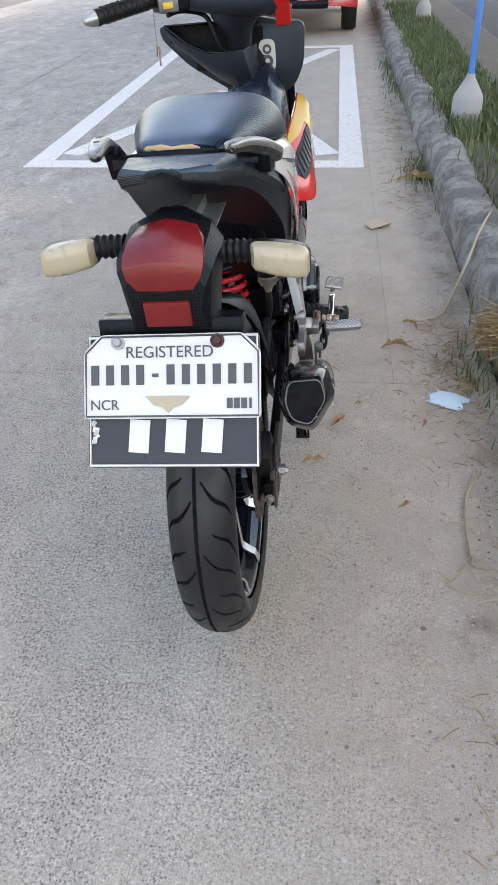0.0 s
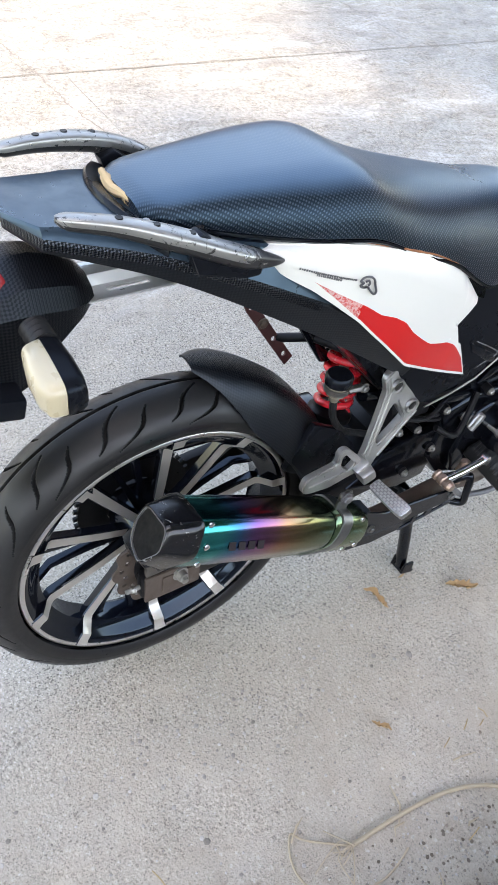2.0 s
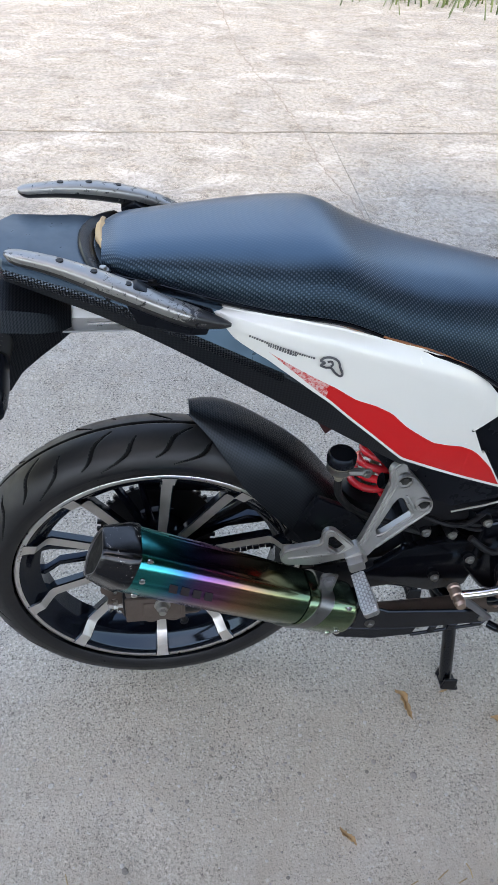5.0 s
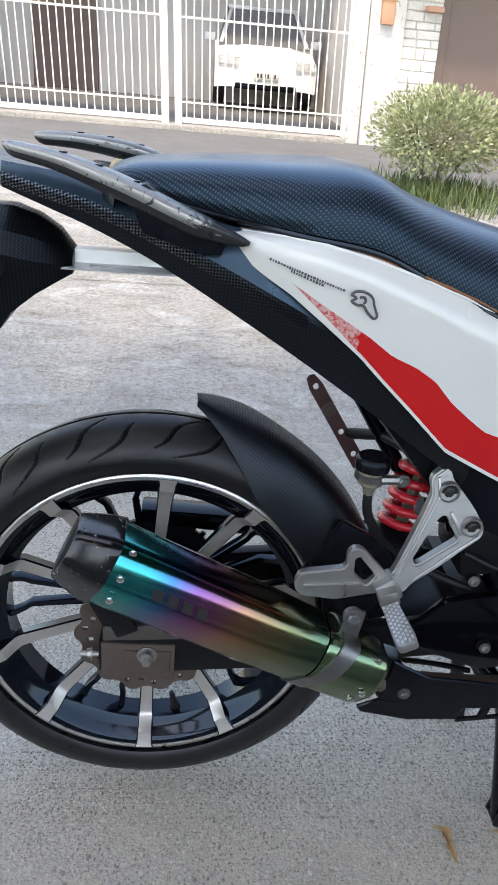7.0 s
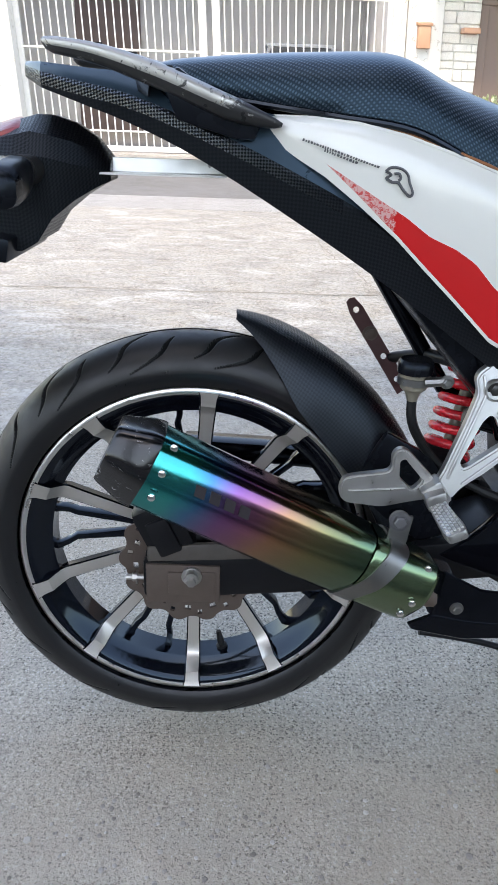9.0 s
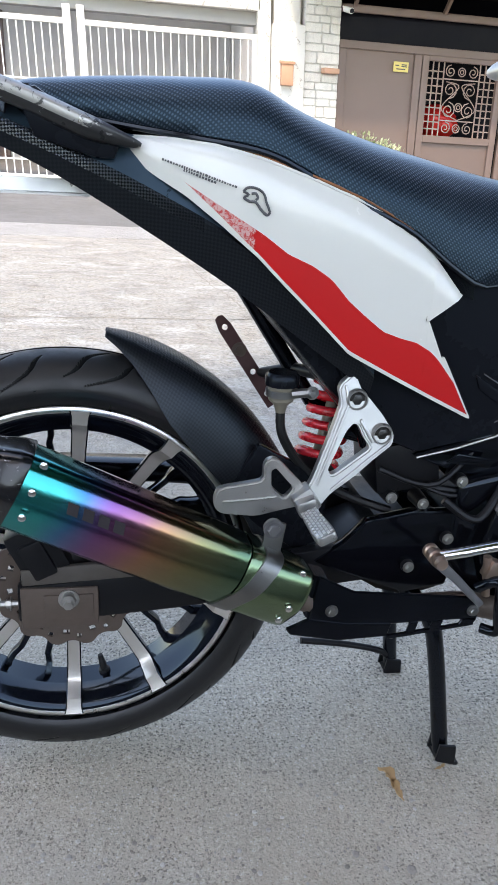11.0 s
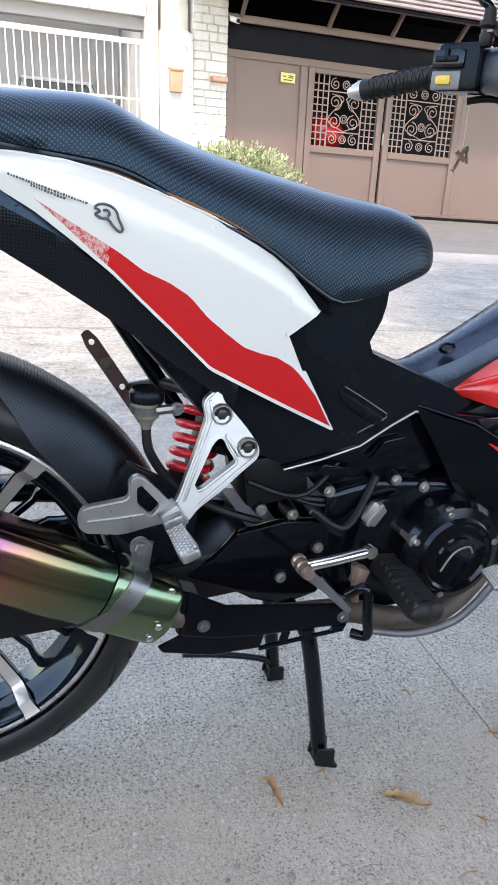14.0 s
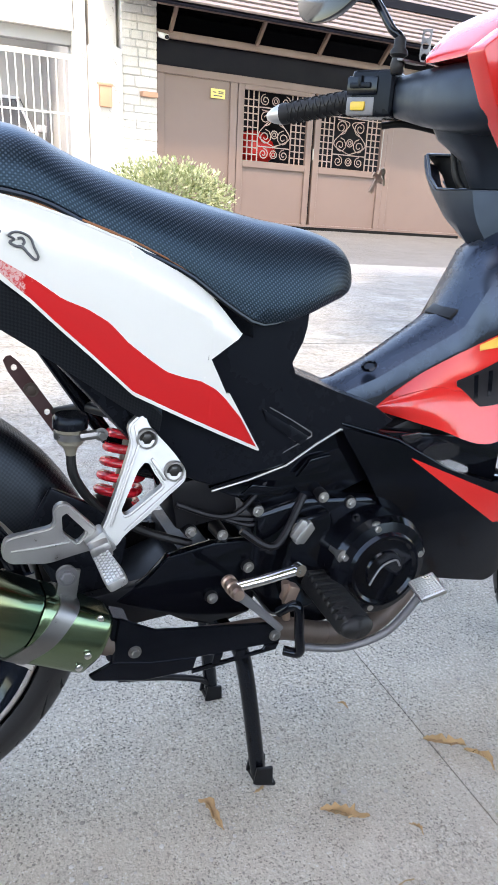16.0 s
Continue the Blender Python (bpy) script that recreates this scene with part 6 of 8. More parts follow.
tube(bm, spline([(0.15, 0.515, 0.33), (0.165, 0.535, 0.345), (0.168, 0.541, 0.30), (0.165, 0.545, 0.272), (0.15, 0.53, 0.268)], 6), 0.007, 10)
ped = part("brake_pedal", bm, "black_gloss", bike, "black rear brake pedal with a steel arm", 50)
bm = B()
tube(bm, spline([(0.15, 0.56, 0.268), (0.16, 0.62, 0.262), (0.172, 0.68, 0.285), (0.186, 0.716, 0.345)], 6), 0.0056, 12)
part("pedal_arm", bm, "zinc", ped, "bare steel arm", 50)
bm = B()
box(bm, (0, 0, 0), (0.056, 0.05, 0.008), None, 0.003)
for i in range(10):
    for j in range(9):
        box(bm, (-0.0235 + 0.0052 * i, -0.021 + 0.0052 * j, 0.0045), (0.003, 0.003, 0.002), (0, 0, 45))
bm.transform(Matrix.Translation((0.19, 0.722, 0.358)) @ Euler((radians(22), radians(6), radians(-8))).to_matrix().to_4x4() @ Matrix.Diagonal((0.78, 0.78, 0.9, 1)))
part("pedal_pad", bm, "silver", ped, "chequered alloy pad", 20)

# rider pegs
for sx in (1, -1):
    bm = B()
    box(bm, (sx * 0.165, 0.592, 0.342), (0.105, 0.05, 0.028), (-14, sx * 12, sx * 6), 0.009, 3)
    rp = part("rider_peg", bm, "rubber", bike, "ribbed black rubber rider peg", 30)
    for k in range(8):
        bm = B()
        box(bm, (sx * (0.122 + 0.0118 * k), 0.588, 0.3635 - 0.0025 * k), (0.0075, 0.05, 0.009), (-14, sx * 12, sx * (6 + 10)), 0.0032, 2)
        part("peg_rib", bm, "rubber", rp, "", 40)
    bm = B()
    lathe(bm, [(0.0, 0.0), (0.014, 0.0), (0.021, 0.004), (0.022, 0.011), (0.018, 0.016), (0.0, 0.018)], (0, 0, 0), 20)
    bm.transform(Matrix.Translation((sx * 0.208, 0.596, 0.334)) @ Matrix.Diagonal((sx, 1.1, 0.75, 1)))
    bmesh.ops.recalc_face_normals(bm, faces=bm.faces[:])
    part("peg_end", bm, "rubber", rp, "rounded peg end", 50)
    bm = B()
    tube(bm, [(sx * 0.06, 0.575, 0.30), (sx * 0.12, 0.58, 0.335), (sx * 0.2, 0.588, 0.345)], 0.009, 10)
    part("peg_bar", bm, "black_matte", rp)

# centre stand
for sx, foot in ((1, (0.106, 0.534, 0.006)), (-1, (-0.112, 0.534, -0.006))):
    bm = B()
    tube(bm, spline([(sx * 0.05, 0.462, 0.275), (sx * 0.085, 0.488, 0.245), (sx * 0.095, 0.503, 0.19), (foot[0] * 0.98, 0.531, 0.02)], 6), 0.012, 14)
    leg = part("stand_leg", bm, "black_gloss", bike, "black tubular centre stand leg", 60)
    bm = B()
    box(bm, (foot[0], foot[1] + 0.002, foot[2] + 0.008), (0.034, 0.036, 0.006), (-18, 0, 0), 0.002)
    prism(bm, [(0.516, 0.012 + foot[2]), (0.548, 0.004 + foot[2]), (0.546, 0.036 + foot[2]), (0.52, 0.04 + foot[2])], foot[0] - 0.017, foot[0] - 0.012, 0.001, 1)
    prism(bm, [(0.516, 0.012 + foot[2]), (0.548, 0.004 + foot[2]), (0.546, 0.036 + foot[2]), (0.52, 0.04 + foot[2])], foot[0] + 0.012, foot[0] + 0.017, 0.001, 1)
    part("stand_foot", bm, "black_matte", leg, "scuffed stand foot", 30)
bm = B()
tube(bm, spline([(-0.1, 0.362, 0.082), (-0.1, 0.42, 0.073), (-0.1, 0.47, 0.062), (-0.1, 0.507, 0.05), (-0.104, 0.522, 0.036)], 6), 0.0055, 10)
part("return_bar", bm, "black_matte", bike, "thin curved black stand bar", 50)
bm = B()
tube(bm, [(-0.08, 0.475, 0.245), (0.08, 0.475, 0.245)], 0.011, 12)
tube(bm, spline([(0.04, 0.33, 0.262), (0.045, 0.40, 0.258), (0.05, 0.455, 0.25)], 6), 0.004, 8)
part("stand_crossbar", bm, "black_matte", bike)


# ---- bodywork ----
SKIRT = lambda y: smooth1([(0.0, 0.835), (0.12, 0.83), (0.24, 0.803), (0.31, 0.784), (0.40, 0.742), (0.46, 0.69)], y)


def build_seat():
    Y = [-0.05, -0.046, -0.03, 0.0, 0.05, 0.11, 0.17, 0.205, 0.235, 0.28, 0.33, 0.39, 0.45, 0.50, 0.545, 0.585, 0.61, 0.626, 0.634, 0.638]
    zt = [(-0.05, 0.888), (-0.03, 0.895), (0.0, 0.899), (0.06, 0.904), (0.14, 0.908), (0.185, 0.909), (0.215, 0.904), (0.26, 0.884), (0.33, 0.862), (0.42, 0.842), (0.5, 0.826), (0.56, 0.818), (0.6, 0.808), (0.625, 0.792), (0.638, 0.765)]
    hw = [(-0.05, 0.05), (-0.03, 0.066), (0.0, 0.075), (0.06, 0.091), (0.14, 0.113), (0.22, 0.12), (0.3, 0.117), (0.4, 0.112), (0.5, 0.106), (0.56, 0.097), (0.6, 0.082), (0.625, 0.06), (0.638, 0.03)]
    zb = [(-0.05, 0.873), (0.0, 0.868), (0.06, 0.858), (0.14, 0.848), (0.22, 0.836), (0.3, 0.8), (0.38, 0.768), (0.44, 0.728), (0.48, 0.708), (0.53, 0.714), (0.58, 0.732), (0.62, 0.745), (0.638, 0.758)]
    bm = B()
    rings = []
    ys = []
    for a, b in zip(Y, Y[1:]):
        ys += [a + (b - a) * k / 3 for k in range(3)]
    ys.append(Y[-1])
    for y in ys:
        t, w, b = smooth1(zt, y), smooth1(hw, y), smooth1(zb, y)
        px_ = smooth1([(-0.05, 0.5), (0.2, 0.55), (0.3, 0.68), (0.6, 0.7)], y)
        pz_ = smooth1([(-0.05, 0.8), (0.2, 0.85), (0.3, 0.95), (0.6, 0.95)], y)
        ring = []
        half = [(w * 0.88, b - 0.004), (w * 0.96, b - 0.002)]
        for k in range(12):
            a = math.pi / 2 * k / 12
            half.append((w * math.cos(a) ** px_, b + 0.002 + (t - b - 0.002) * math.sin(a) ** pz_))
        for x, z in half:
            ring.append((x, y, z))
        ring.append((0, y, t))
        for x, z in half[::-1]:
            ring.append((-x, y, z))
        ring.append((0, y, b - 0.006))
        rings.append(ring)
    loft(bm, rings)
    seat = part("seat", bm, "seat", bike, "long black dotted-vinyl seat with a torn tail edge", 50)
    # piping along the lower edge and the torn foam at the back
    bm = B()
    thin = [0.0035 * min(1.0, max(0.1, (0.53 - y) / 0.06)) for y in ys[2:-14]]
    tube(bm, [(smooth1(hw, y) * 0.975, y, smooth1(zb, y) - 0.002 + max(0.0, y - 0.48) * 0.08) for y in ys[2:-14]], thin, 8)
    tube(bm, [(-smooth1(hw, y) * 0.975, y, smooth1(zb, y) - 0.002 + max(0.0, y - 0.48) * 0.08) for y in ys[2:-14]], thin, 8)
    for sx in (1, -1):
        rows = [[(sx * (smooth1(hw, y) * 0.95 + (smooth1([(0.02, 0.055), (0.09, 0.07), (0.16, 0.098), (0.2, 0.106)], y) - smooth1(hw, y) * 0.95) * t), y, smooth1(zb, y) + 0.004 + (SKIRT(y) - smooth1(zb, y) - 0.004) * t) for t in (0.0, 0.5, 1.0)] for y in np.linspace(0.02, 0.47, 24)]
        fs = loft(bm, rows, False, 0, False)
        bmesh.ops.solidify(bm, geom=fs, thickness=0.003)
    part("seat_base", bm, "black_gloss", seat)
    bm = B()
    rng = random.Random(2)
    pts = []
    for k in range(15):
        t = k / 14
        pts.append((-0.05 + 0.075 * t, -0.048 - 0.004 * math.sin(t * 3.1), 0.884 + 0.002 * math.sin(t * 9) - 0.002 * t))
    tube(bm, pts, [0.0015 + 0.005 * math.sin(math.pi * k / 14) ** 0.7 + rng.uniform(-0.001, 0.001) for k in range(15)], 8)
    part("torn_foam", bm, "foam", seat, "yellowed foam showing at a tear", 40)
    bm = B()
    for k in range(26):
        t = k / 25
        p = Vector((0.015 + 0.05 * t, -0.047 + 0.045 * t * t, 0.876 - 0.004 * t))
        box(bm, p + Vector((0, -0.003, rng.uniform(-0.003, 0.003))), (0.004, 0.003, 0.005), (rng.uniform(-40, 40), rng.uniform(-40, 40), 0))
    tagged(part("frayed_edge", bm, "foam", seat, "", 0), kind="stuff")
    return seat


build_seat()


# tail section
def tail_ring(y):
    st = [-0.179, -0.178, -0.154, -0.07, 0.0, 0.1, 0.2, 0.3, 0.36]
    g = lambda v: (curve1 if y < -0.1 else smooth1)(list(zip(st, v)), y)
    top, th = g([0.889, 0.890, 0.888, 0.880, 0.862, 0.842, 0.82, 0.79, 0.77]), g([0.018, 0.020, 0.055, 0.068, 0.082, 0.095, 0.1, 0.1, 0.1])
    eh, ez = g([0.024, 0.026, 0.064, 0.086, 0.1, 0.116, 0.122, 0.116, 0.106]), g([0.886, 0.886, 0.879, 0.862, 0.838, 0.795, 0.742, 0.66, 0.6])
    lh, lz = g([0.022, 0.024, 0.06, 0.078, 0.092, 0.104, 0.110, 0.104, 0.096]), g([0.876, 0.875, 0.864, 0.836, 0.806, 0.75, 0.688, 0.618, 0.575])
    k = min(1.0, 0.011 / max(0.015, ez - lz))
    half = [(lh * 0.9, lz + 0.004), (lh, lz), (eh + (lh - eh) * k, ez - 0.004 + (lz - ez + 0.004) * k), (eh, ez - 0.004), (eh - 0.002, ez), (th + 0.004, top - 0.003), (th, top)]
    return [(x, y, z) for x, z in half] + [(0, y, top + 0.002)] + [(-x, y, z) for x, z in half[::-1]] + [(0, y, lz + 0.012)]


bm = B()
# bright weave stands for the lit edge, dim weave for the shaded side
for k, f in enumerate(loft(bm, [tail_ring(y) for y in [-0.179, -0.178, -0.154] + list(np.linspace(-0.13, 0.36, 34))])):
    c = f.calc_center_median()
    f.material_index = 1 if (k % 16 in (2, 3, 10, 11) and c.y < 0.15) or c.y < -0.1785 else 2 if 4 <= k % 16 <= 9 else 0
tail = part("tail_cowl", bm, ["carbon_fine", "carbon", "tail_satin"], bike, "black satin carbon-look tail cowl, weave brightened along the lit edge", 28)
for x in (0.092, -0.092):
    bm = B()
    prism(bm, [(-0.03, 0.876), (-0.014, 0.838), (0.045, 0.822), (0.062, 0.822), (0.07, 0.845), (0.02, 0.862), (-0.012, 0.884)], x * 1.02, x * 1.24, 0.003)
    part("rail_mount", bm, "black_plastic", tail)
bm = B()
bolt(bm, (0.074, 0.005, 0.866), 0.006, 0.005, 'Z')
part("bolt", bm, "black_matte", tail)
bm = B()
rows = []
for i in range(25):
    x = -0.1 + 0.2 * i / 24
    y, dip = -0.077 + 3.6 * x * x, 1.6 * x * x
    rows.append([(x, y - 0.002, 0.874 - dip), (x, y, 0.886 - dip), (x * 0.99, y + 0.003, 0.8885 - dip), (x * 0.97, y + 0.014, 0.884 - dip), (x * 0.95, y + 0.024, 0.872 - dip)])
loft(bm, rows, False, 0, False)
collar = part("seat_collar", thicken(bm, 0.002), "black_plastic", tail, "curved black collar behind the seat", 50)
for x in (0.062, 0.078):
    bm = B()
    bolt(bm, (x, -0.062 + 3.6 * x * x, 0.882 - 1.6 * x * x), 0.0045, 0.004, 'Z')
    part("collar_screw", bm, "steel", collar)
bm = B()
prism(bm, [(-0.07, 0.872), (-0.063, 0.878), (0.02, 0.861), (0.02, 0.85)], -0.066, 0.066, 0.002)
part("tail_seam", bm, "black_plastic", tail)


def grab_rail(pts, label):
    bm = B()
    p = spline(pts, 7)
    rings = []
    n = len(p)
    for i, c in enumerate(p):
        d = (p[min(i + 1, n - 1)] - p[max(i - 1, 0)]).normalized()
        s = d.cross(Vector((0, 0, 1))).normalized()
        u = s.cross(d).normalized()
        t = i / (n - 1)
        k = (0.62 + 0.38 * min(1.0, t * 2.2)) * min(1.0, (t + 0.012) * 14) ** 0.5 * min(1.0, (1.02 - t) * 4.5) ** 0.7
        rings.append([c + (s * math.copysign(abs(math.cos(a)) ** 0.7, math.cos(a)) * 0.0132 + u * math.sin(a) * (0.006 if math.sin(a) > 0 else 0.0165)) * k for a in np.linspace(0, 2 * math.pi, 16, endpoint=False)])
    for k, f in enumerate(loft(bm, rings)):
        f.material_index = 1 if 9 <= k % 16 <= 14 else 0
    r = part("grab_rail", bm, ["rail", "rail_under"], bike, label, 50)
    for t in (0.25, 0.4, 0.55):
        bm = B()
        c = p[int(t * (n - 1))]
        lathe(bm, [(0.0, -0.004), (0.0045, -0.004), (0.004, 0.0006), (0.0, 0.0006)], (c.x, c.y, c.z + 0.0062 * (0.62 + 0.38 * min(1.0, t * 2.2))), 12, 'Z')
        part("rail_screw", bm, "black_matte", r)


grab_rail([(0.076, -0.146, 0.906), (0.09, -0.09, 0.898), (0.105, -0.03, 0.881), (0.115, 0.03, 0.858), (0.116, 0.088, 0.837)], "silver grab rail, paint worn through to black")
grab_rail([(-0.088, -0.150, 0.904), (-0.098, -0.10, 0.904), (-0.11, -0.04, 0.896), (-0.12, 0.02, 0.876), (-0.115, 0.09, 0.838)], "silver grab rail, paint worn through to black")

# side panels
P_TOP = [(0.052, 0.845), (0.08, 0.8465), (0.12, 0.846), (0.163, 0.842), (0.21, 0.832), (0.26, 0.817), (0.3236, 0.795), (0.36, 0.7785), (0.40, 0.757), (0.43, 0.731), (0.462, 0.703)]
P_LOW = [(0.052, 0.838), (0.08, 0.823), (0.102, 0.808), (0.132, 0.791), (0.166, 0.766), (0.207, 0.734), (0.236, 0.7065), (0.27, 0.6755), (0.318, 0.63), (0.38, 0.598), (0.438, 0.569), (0.487, 0.545)]
P_RED = [(0.052, 0.843), (0.09, 0.826), (0.12, 0.81), (0.16, 0.787), (0.214, 0.756), (0.24, 0.738), (0.267, 0.727), (0.29, 0.713), (0.312, 0.69), (0.335, 0.672), (0.357, 0.656), (0.38, 0.648), (0.40, 0.643), (0.42, 0.632), (0.4325, 0.621), (0.487, 0.56)]
P_X = [(0.052, 0.088), (0.1, 0.114), (0.16, 0.130), (0.22, 0.134), (0.3, 0.132), (0.4, 0.122), (0.49, 0.109)]


def panel_x(y, z):
    lo, hi = curve1(P_LOW, y), curve1(P_TOP, y)
    v = (z - lo) / max(hi - lo, 0.01)
    return smooth1(P_X, y) - 0.016 * (v - 0.45) ** 2 - (0.012 * max(0, v - 0.85) / 0.15 if v > 0.85 else 0)


def side_panel(sx):
    bm = B()
    notch = 0.413
    def strip(ya, yb, lo, hi, mat, ny, nz, tuck=0.0):
        rows = []
        for i in range(ny + 1):
            y = ya + (yb - ya) * i / ny
            a, b = lo(y), hi(y)
            rows.append([(sx * (panel_x(y, a + (b - a) * j / nz) - (tuck if y < notch else 0.0)), y, a + (b - a) * j / nz) for j in range(nz + 1)])
        loft(bm, rows, False, mat, False)
    low = lambda y: curve1(P_LOW, y)
    edge = lambda y: curve1(P_LOW, y) + 0.0045 + 0.009 * min(1.0, max(0.0, (0.2 - y) / 0.08))
    red = lambda y: max(edge(y), curve1(P_RED, y))
    hi = lambda y: curve1(P_TOP, y)
    strip(0.052, notch, low, edge, 0, 60, 1)
    strip(0.052, notch, edge, red, 1, 60, 6)
    strip(0.052, notch, red, hi, 0, 60, 12)
    # lower spear and upper nose either side of the notch
    spear = lambda y: 0.668 + (0.547 - 0.668) * ((y - notch) / (0.489 - notch)) if y > 0.436 else 0.668 - max(0.0, y - notch) / 0.023 * 0.044
    cap = lambda y: min(edge(y), spear(y))
    mid = lambda y: max(cap(y), min(red(y), spear(y) - 0.004))
    strip(notch - 0.004, 0.489, low, cap, 0, 18, 1, 0.0012)
    strip(notch - 0.004, 0.489, cap, mid, 1, 18, 4, 0.0012)
    strip(notch - 0.004, 0.489, mid, lambda y: max(spear(y), cap(y)), 0, 18, 2, 0.0012)
    strip(notch - 0.004, 0.462, lambda y: 0.668 + max(0.0, y - notch) / 0.049 * 0.031, hi, 0, 12, 5, 0.0012)
    bmesh.ops.remove_doubles(bm, verts=bm.verts[:], dist=0.0002)
    thicken(bm, 0.0035)
    for v in bm.verts:
        if v.co.y < 0.053 or abs(v.co.x) < 0.085:
            v.co = (sx * 0.0885, 0.0535, 0.8445)
    return part("side_panel", bm, ["white_paint", "red_graphic"], bike, "white side panel with a wavy red graphic", 35)


for sx in (1, -1):
    pan = side_panel(sx)
    bm = B()
    def on(y, z, out=0.0012):
        return Vector((sx * (panel_x(y, z) + out + 0.0035), y, z))
    loop = spline([(0, a, b) for a, b in ((0.1885, 0.7985), (0.1925, 0.8018), (0.199, 0.8024), (0.206, 0.800), (0.2105, 0.7955), (0.2125, 0.789), (0.2165, 0.7795), (0.2135, 0.7765), (0.207, 0.782), (0.2015, 0.7885), (0.1955, 0.789), (0.1895, 0.7925), (0.194, 0.7955), (0.1885, 0.7985))], 4)
    tube(bm, [on(p.y, p.z, -0.0006) for p in loop], 0.0014, 6)
    tube(bm, [on(p.y, p.z, -0.0006) for p in spline([(0, 0.197, 0.7965), (0, 0.2015, 0.7968), (0, 0.2035, 0.793), (0, 0.2015, 0.7905)], 4)], 0.0014, 6)
    part("emblem", bm, "ink", pan, "dark outline emblem")
    bm = B()
    rng = random.Random(12)
    for y0, z0, y1, z1 in ((0.1078, 0.8242, 0.181, 0.8019), (0.1288, 0.8152, 0.1605, 0.8048)):
        y = y0
        while y < y1:
            w = rng.uniform(0.0012, 0.0026)
            z = z0 + (z1 - z0) * (y - y0) / (y1 - y0)
            box(bm, on(y + w / 2, z, 0.0002), (0.0008, w, rng.uniform(0.0018, 0.0026)), (-17, 0, 0))
            y += w + rng.uniform(0.0007, 0.0012)
    tagged(part("print", bm, "ink", pan, "two rows of small dark print", 0), kind="stuff")
    inset = lambda y: smooth1([(0.056, 0.028), (0.1, 0.03), (0.16, 0.018), (0.24, 0.008), (0.4, 0.003)], y)
    ys_ = list(np.linspace(0.056, 0.40, 40))
    bm = B()
    rows = []
    for y in ys_:
        a, w = on(y, curve1(P_TOP, y) - 0.001, -0.001), inset(y)
        rows.append([(a.x, y, a.z - 0.002), (a.x - sx * 0.001, y, a.z + 0.0006), (a.x - sx * w, y, a.z + 0.0016), (a.x - sx * (w + 0.001), y, a.z - 0.006)])
    loft(bm, rows, False, 0, False)
    part("panel_edge", thicken(bm, 0.0014), "white_paint", pan, "white flange turned in under the seat", 40)
    bm = B()
    tube(bm, [(rows[i][2][0], y, rows[i][2][2] + 0.0012) for i, y in enumerate(ys_)], 0.0026, 8)
    part("edge_lip", bm, "grimy_edge", pan, "grimy raised lip", 60)
    bm = B()
    tube(bm, [(rows[i][2][0] + sx * 0.0042, y, rows[i][2][2] + 0.0002) for i, y in enumerate(ys_)], [0.0018 if y < 0.3 else 0.0012 for y in ys_], 6)
    part("rust_line", bm, "rust_stain", pan, "orange-brown stain below the lip", 60)
    bm = B()
    tube(bm, [on(y, curve1(P_TOP, y) - 0.0005, -0.002) for y in np.linspace(0.40, 0.455, 8)], 0.0014, 6)
    part("stained_edge", bm, "rust_stain", pan, "orange-brown stained edge", 60)

# black centre body
bm = B()
outline = [(0.2, 0.80), (0.34, 0.80), (0.46, 0.73), (0.55, 0.722), (0.549, 0.703), (0.545, 0.685), (0.532, 0.657), (0.538, 0.642), (0.60, 0.617), (0.668, 0.592), (0.70, 0.57), (0.66, 0.545), (0.61, 0.56), (0.535, 0.518), (0.43, 0.495), (0.36, 0.52), (0.29, 0.60), (0.2, 0.70)]
rings = []
for x, k in ((-0.096, 0.975), (-0.09, 0.99), (-0.07, 1.0), (0.0, 1.005), (0.07, 1.0), (0.09, 0.99), (0.096, 0.975)):
    cy_, cz_ = 0.45, 0.65
    rings.append([(x * smooth1([(0.2, 0.72), (0.34, 0.78), (0.44, 1.0), (0.7, 1.0)], y), cy_ + (y - cy_) * k, cz_ + (z - cz_) * k) for y, z in outline])
loft(bm, rings)
body = part("centre_body", bm, "black_plastic", bike, "black plastic centre cover", 30)
# thin bright tube imitates the highlight along the cover's lower edge
bm = B()
tube(bm, [(0.1, 0.43, 0.492), (0.102, 0.48, 0.504), (0.102, 0.532, 0.52), (0.1, 0.575, 0.546), (0.098, 0.61, 0.564), (0.09, 0.65, 0.555)], 0.0016, 8)
part("cover_edge", bm, "steel", body, "thin pale tube painted as the edge highlight")
bm = B()
prism(bm, [(0.492, 0.60), (0.565, 0.556), (0.57, 0.545), (0.56, 0.54), (0.50, 0.58)], 0.093, 0.1, 0.004)
part("cover_step", bm, "black_plastic", body)
# grey tube stands in for light caught on the crease
bm = B()
tube(bm, [(0.0995, 0.503, 0.6), (0.1, 0.535, 0.582), (0.1, 0.566, 0.563), (0.1, 0.567, 0.558), (0.098, 0.552, 0.549), (0.096, 0.529, 0.536)], [0.0008, 0.001, 0.0012, 0.0012, 0.001, 0.0006], 6)
part("cover_crease", bm, "zinc", body, "thin grey tube painted as the crease highlight", 60)
for sx in (1, -1):
    bm = B()
    prism(bm, [(0.43, 0.49), (0.535, 0.516), (0.61, 0.56), (0.655, 0.552), (0.69, 0.49), (0.62, 0.462), (0.5, 0.46)], sx * 0.07, sx * 0.085, 0.004)
    part("engine_guard", bm, "black_gloss", body, "", 30)

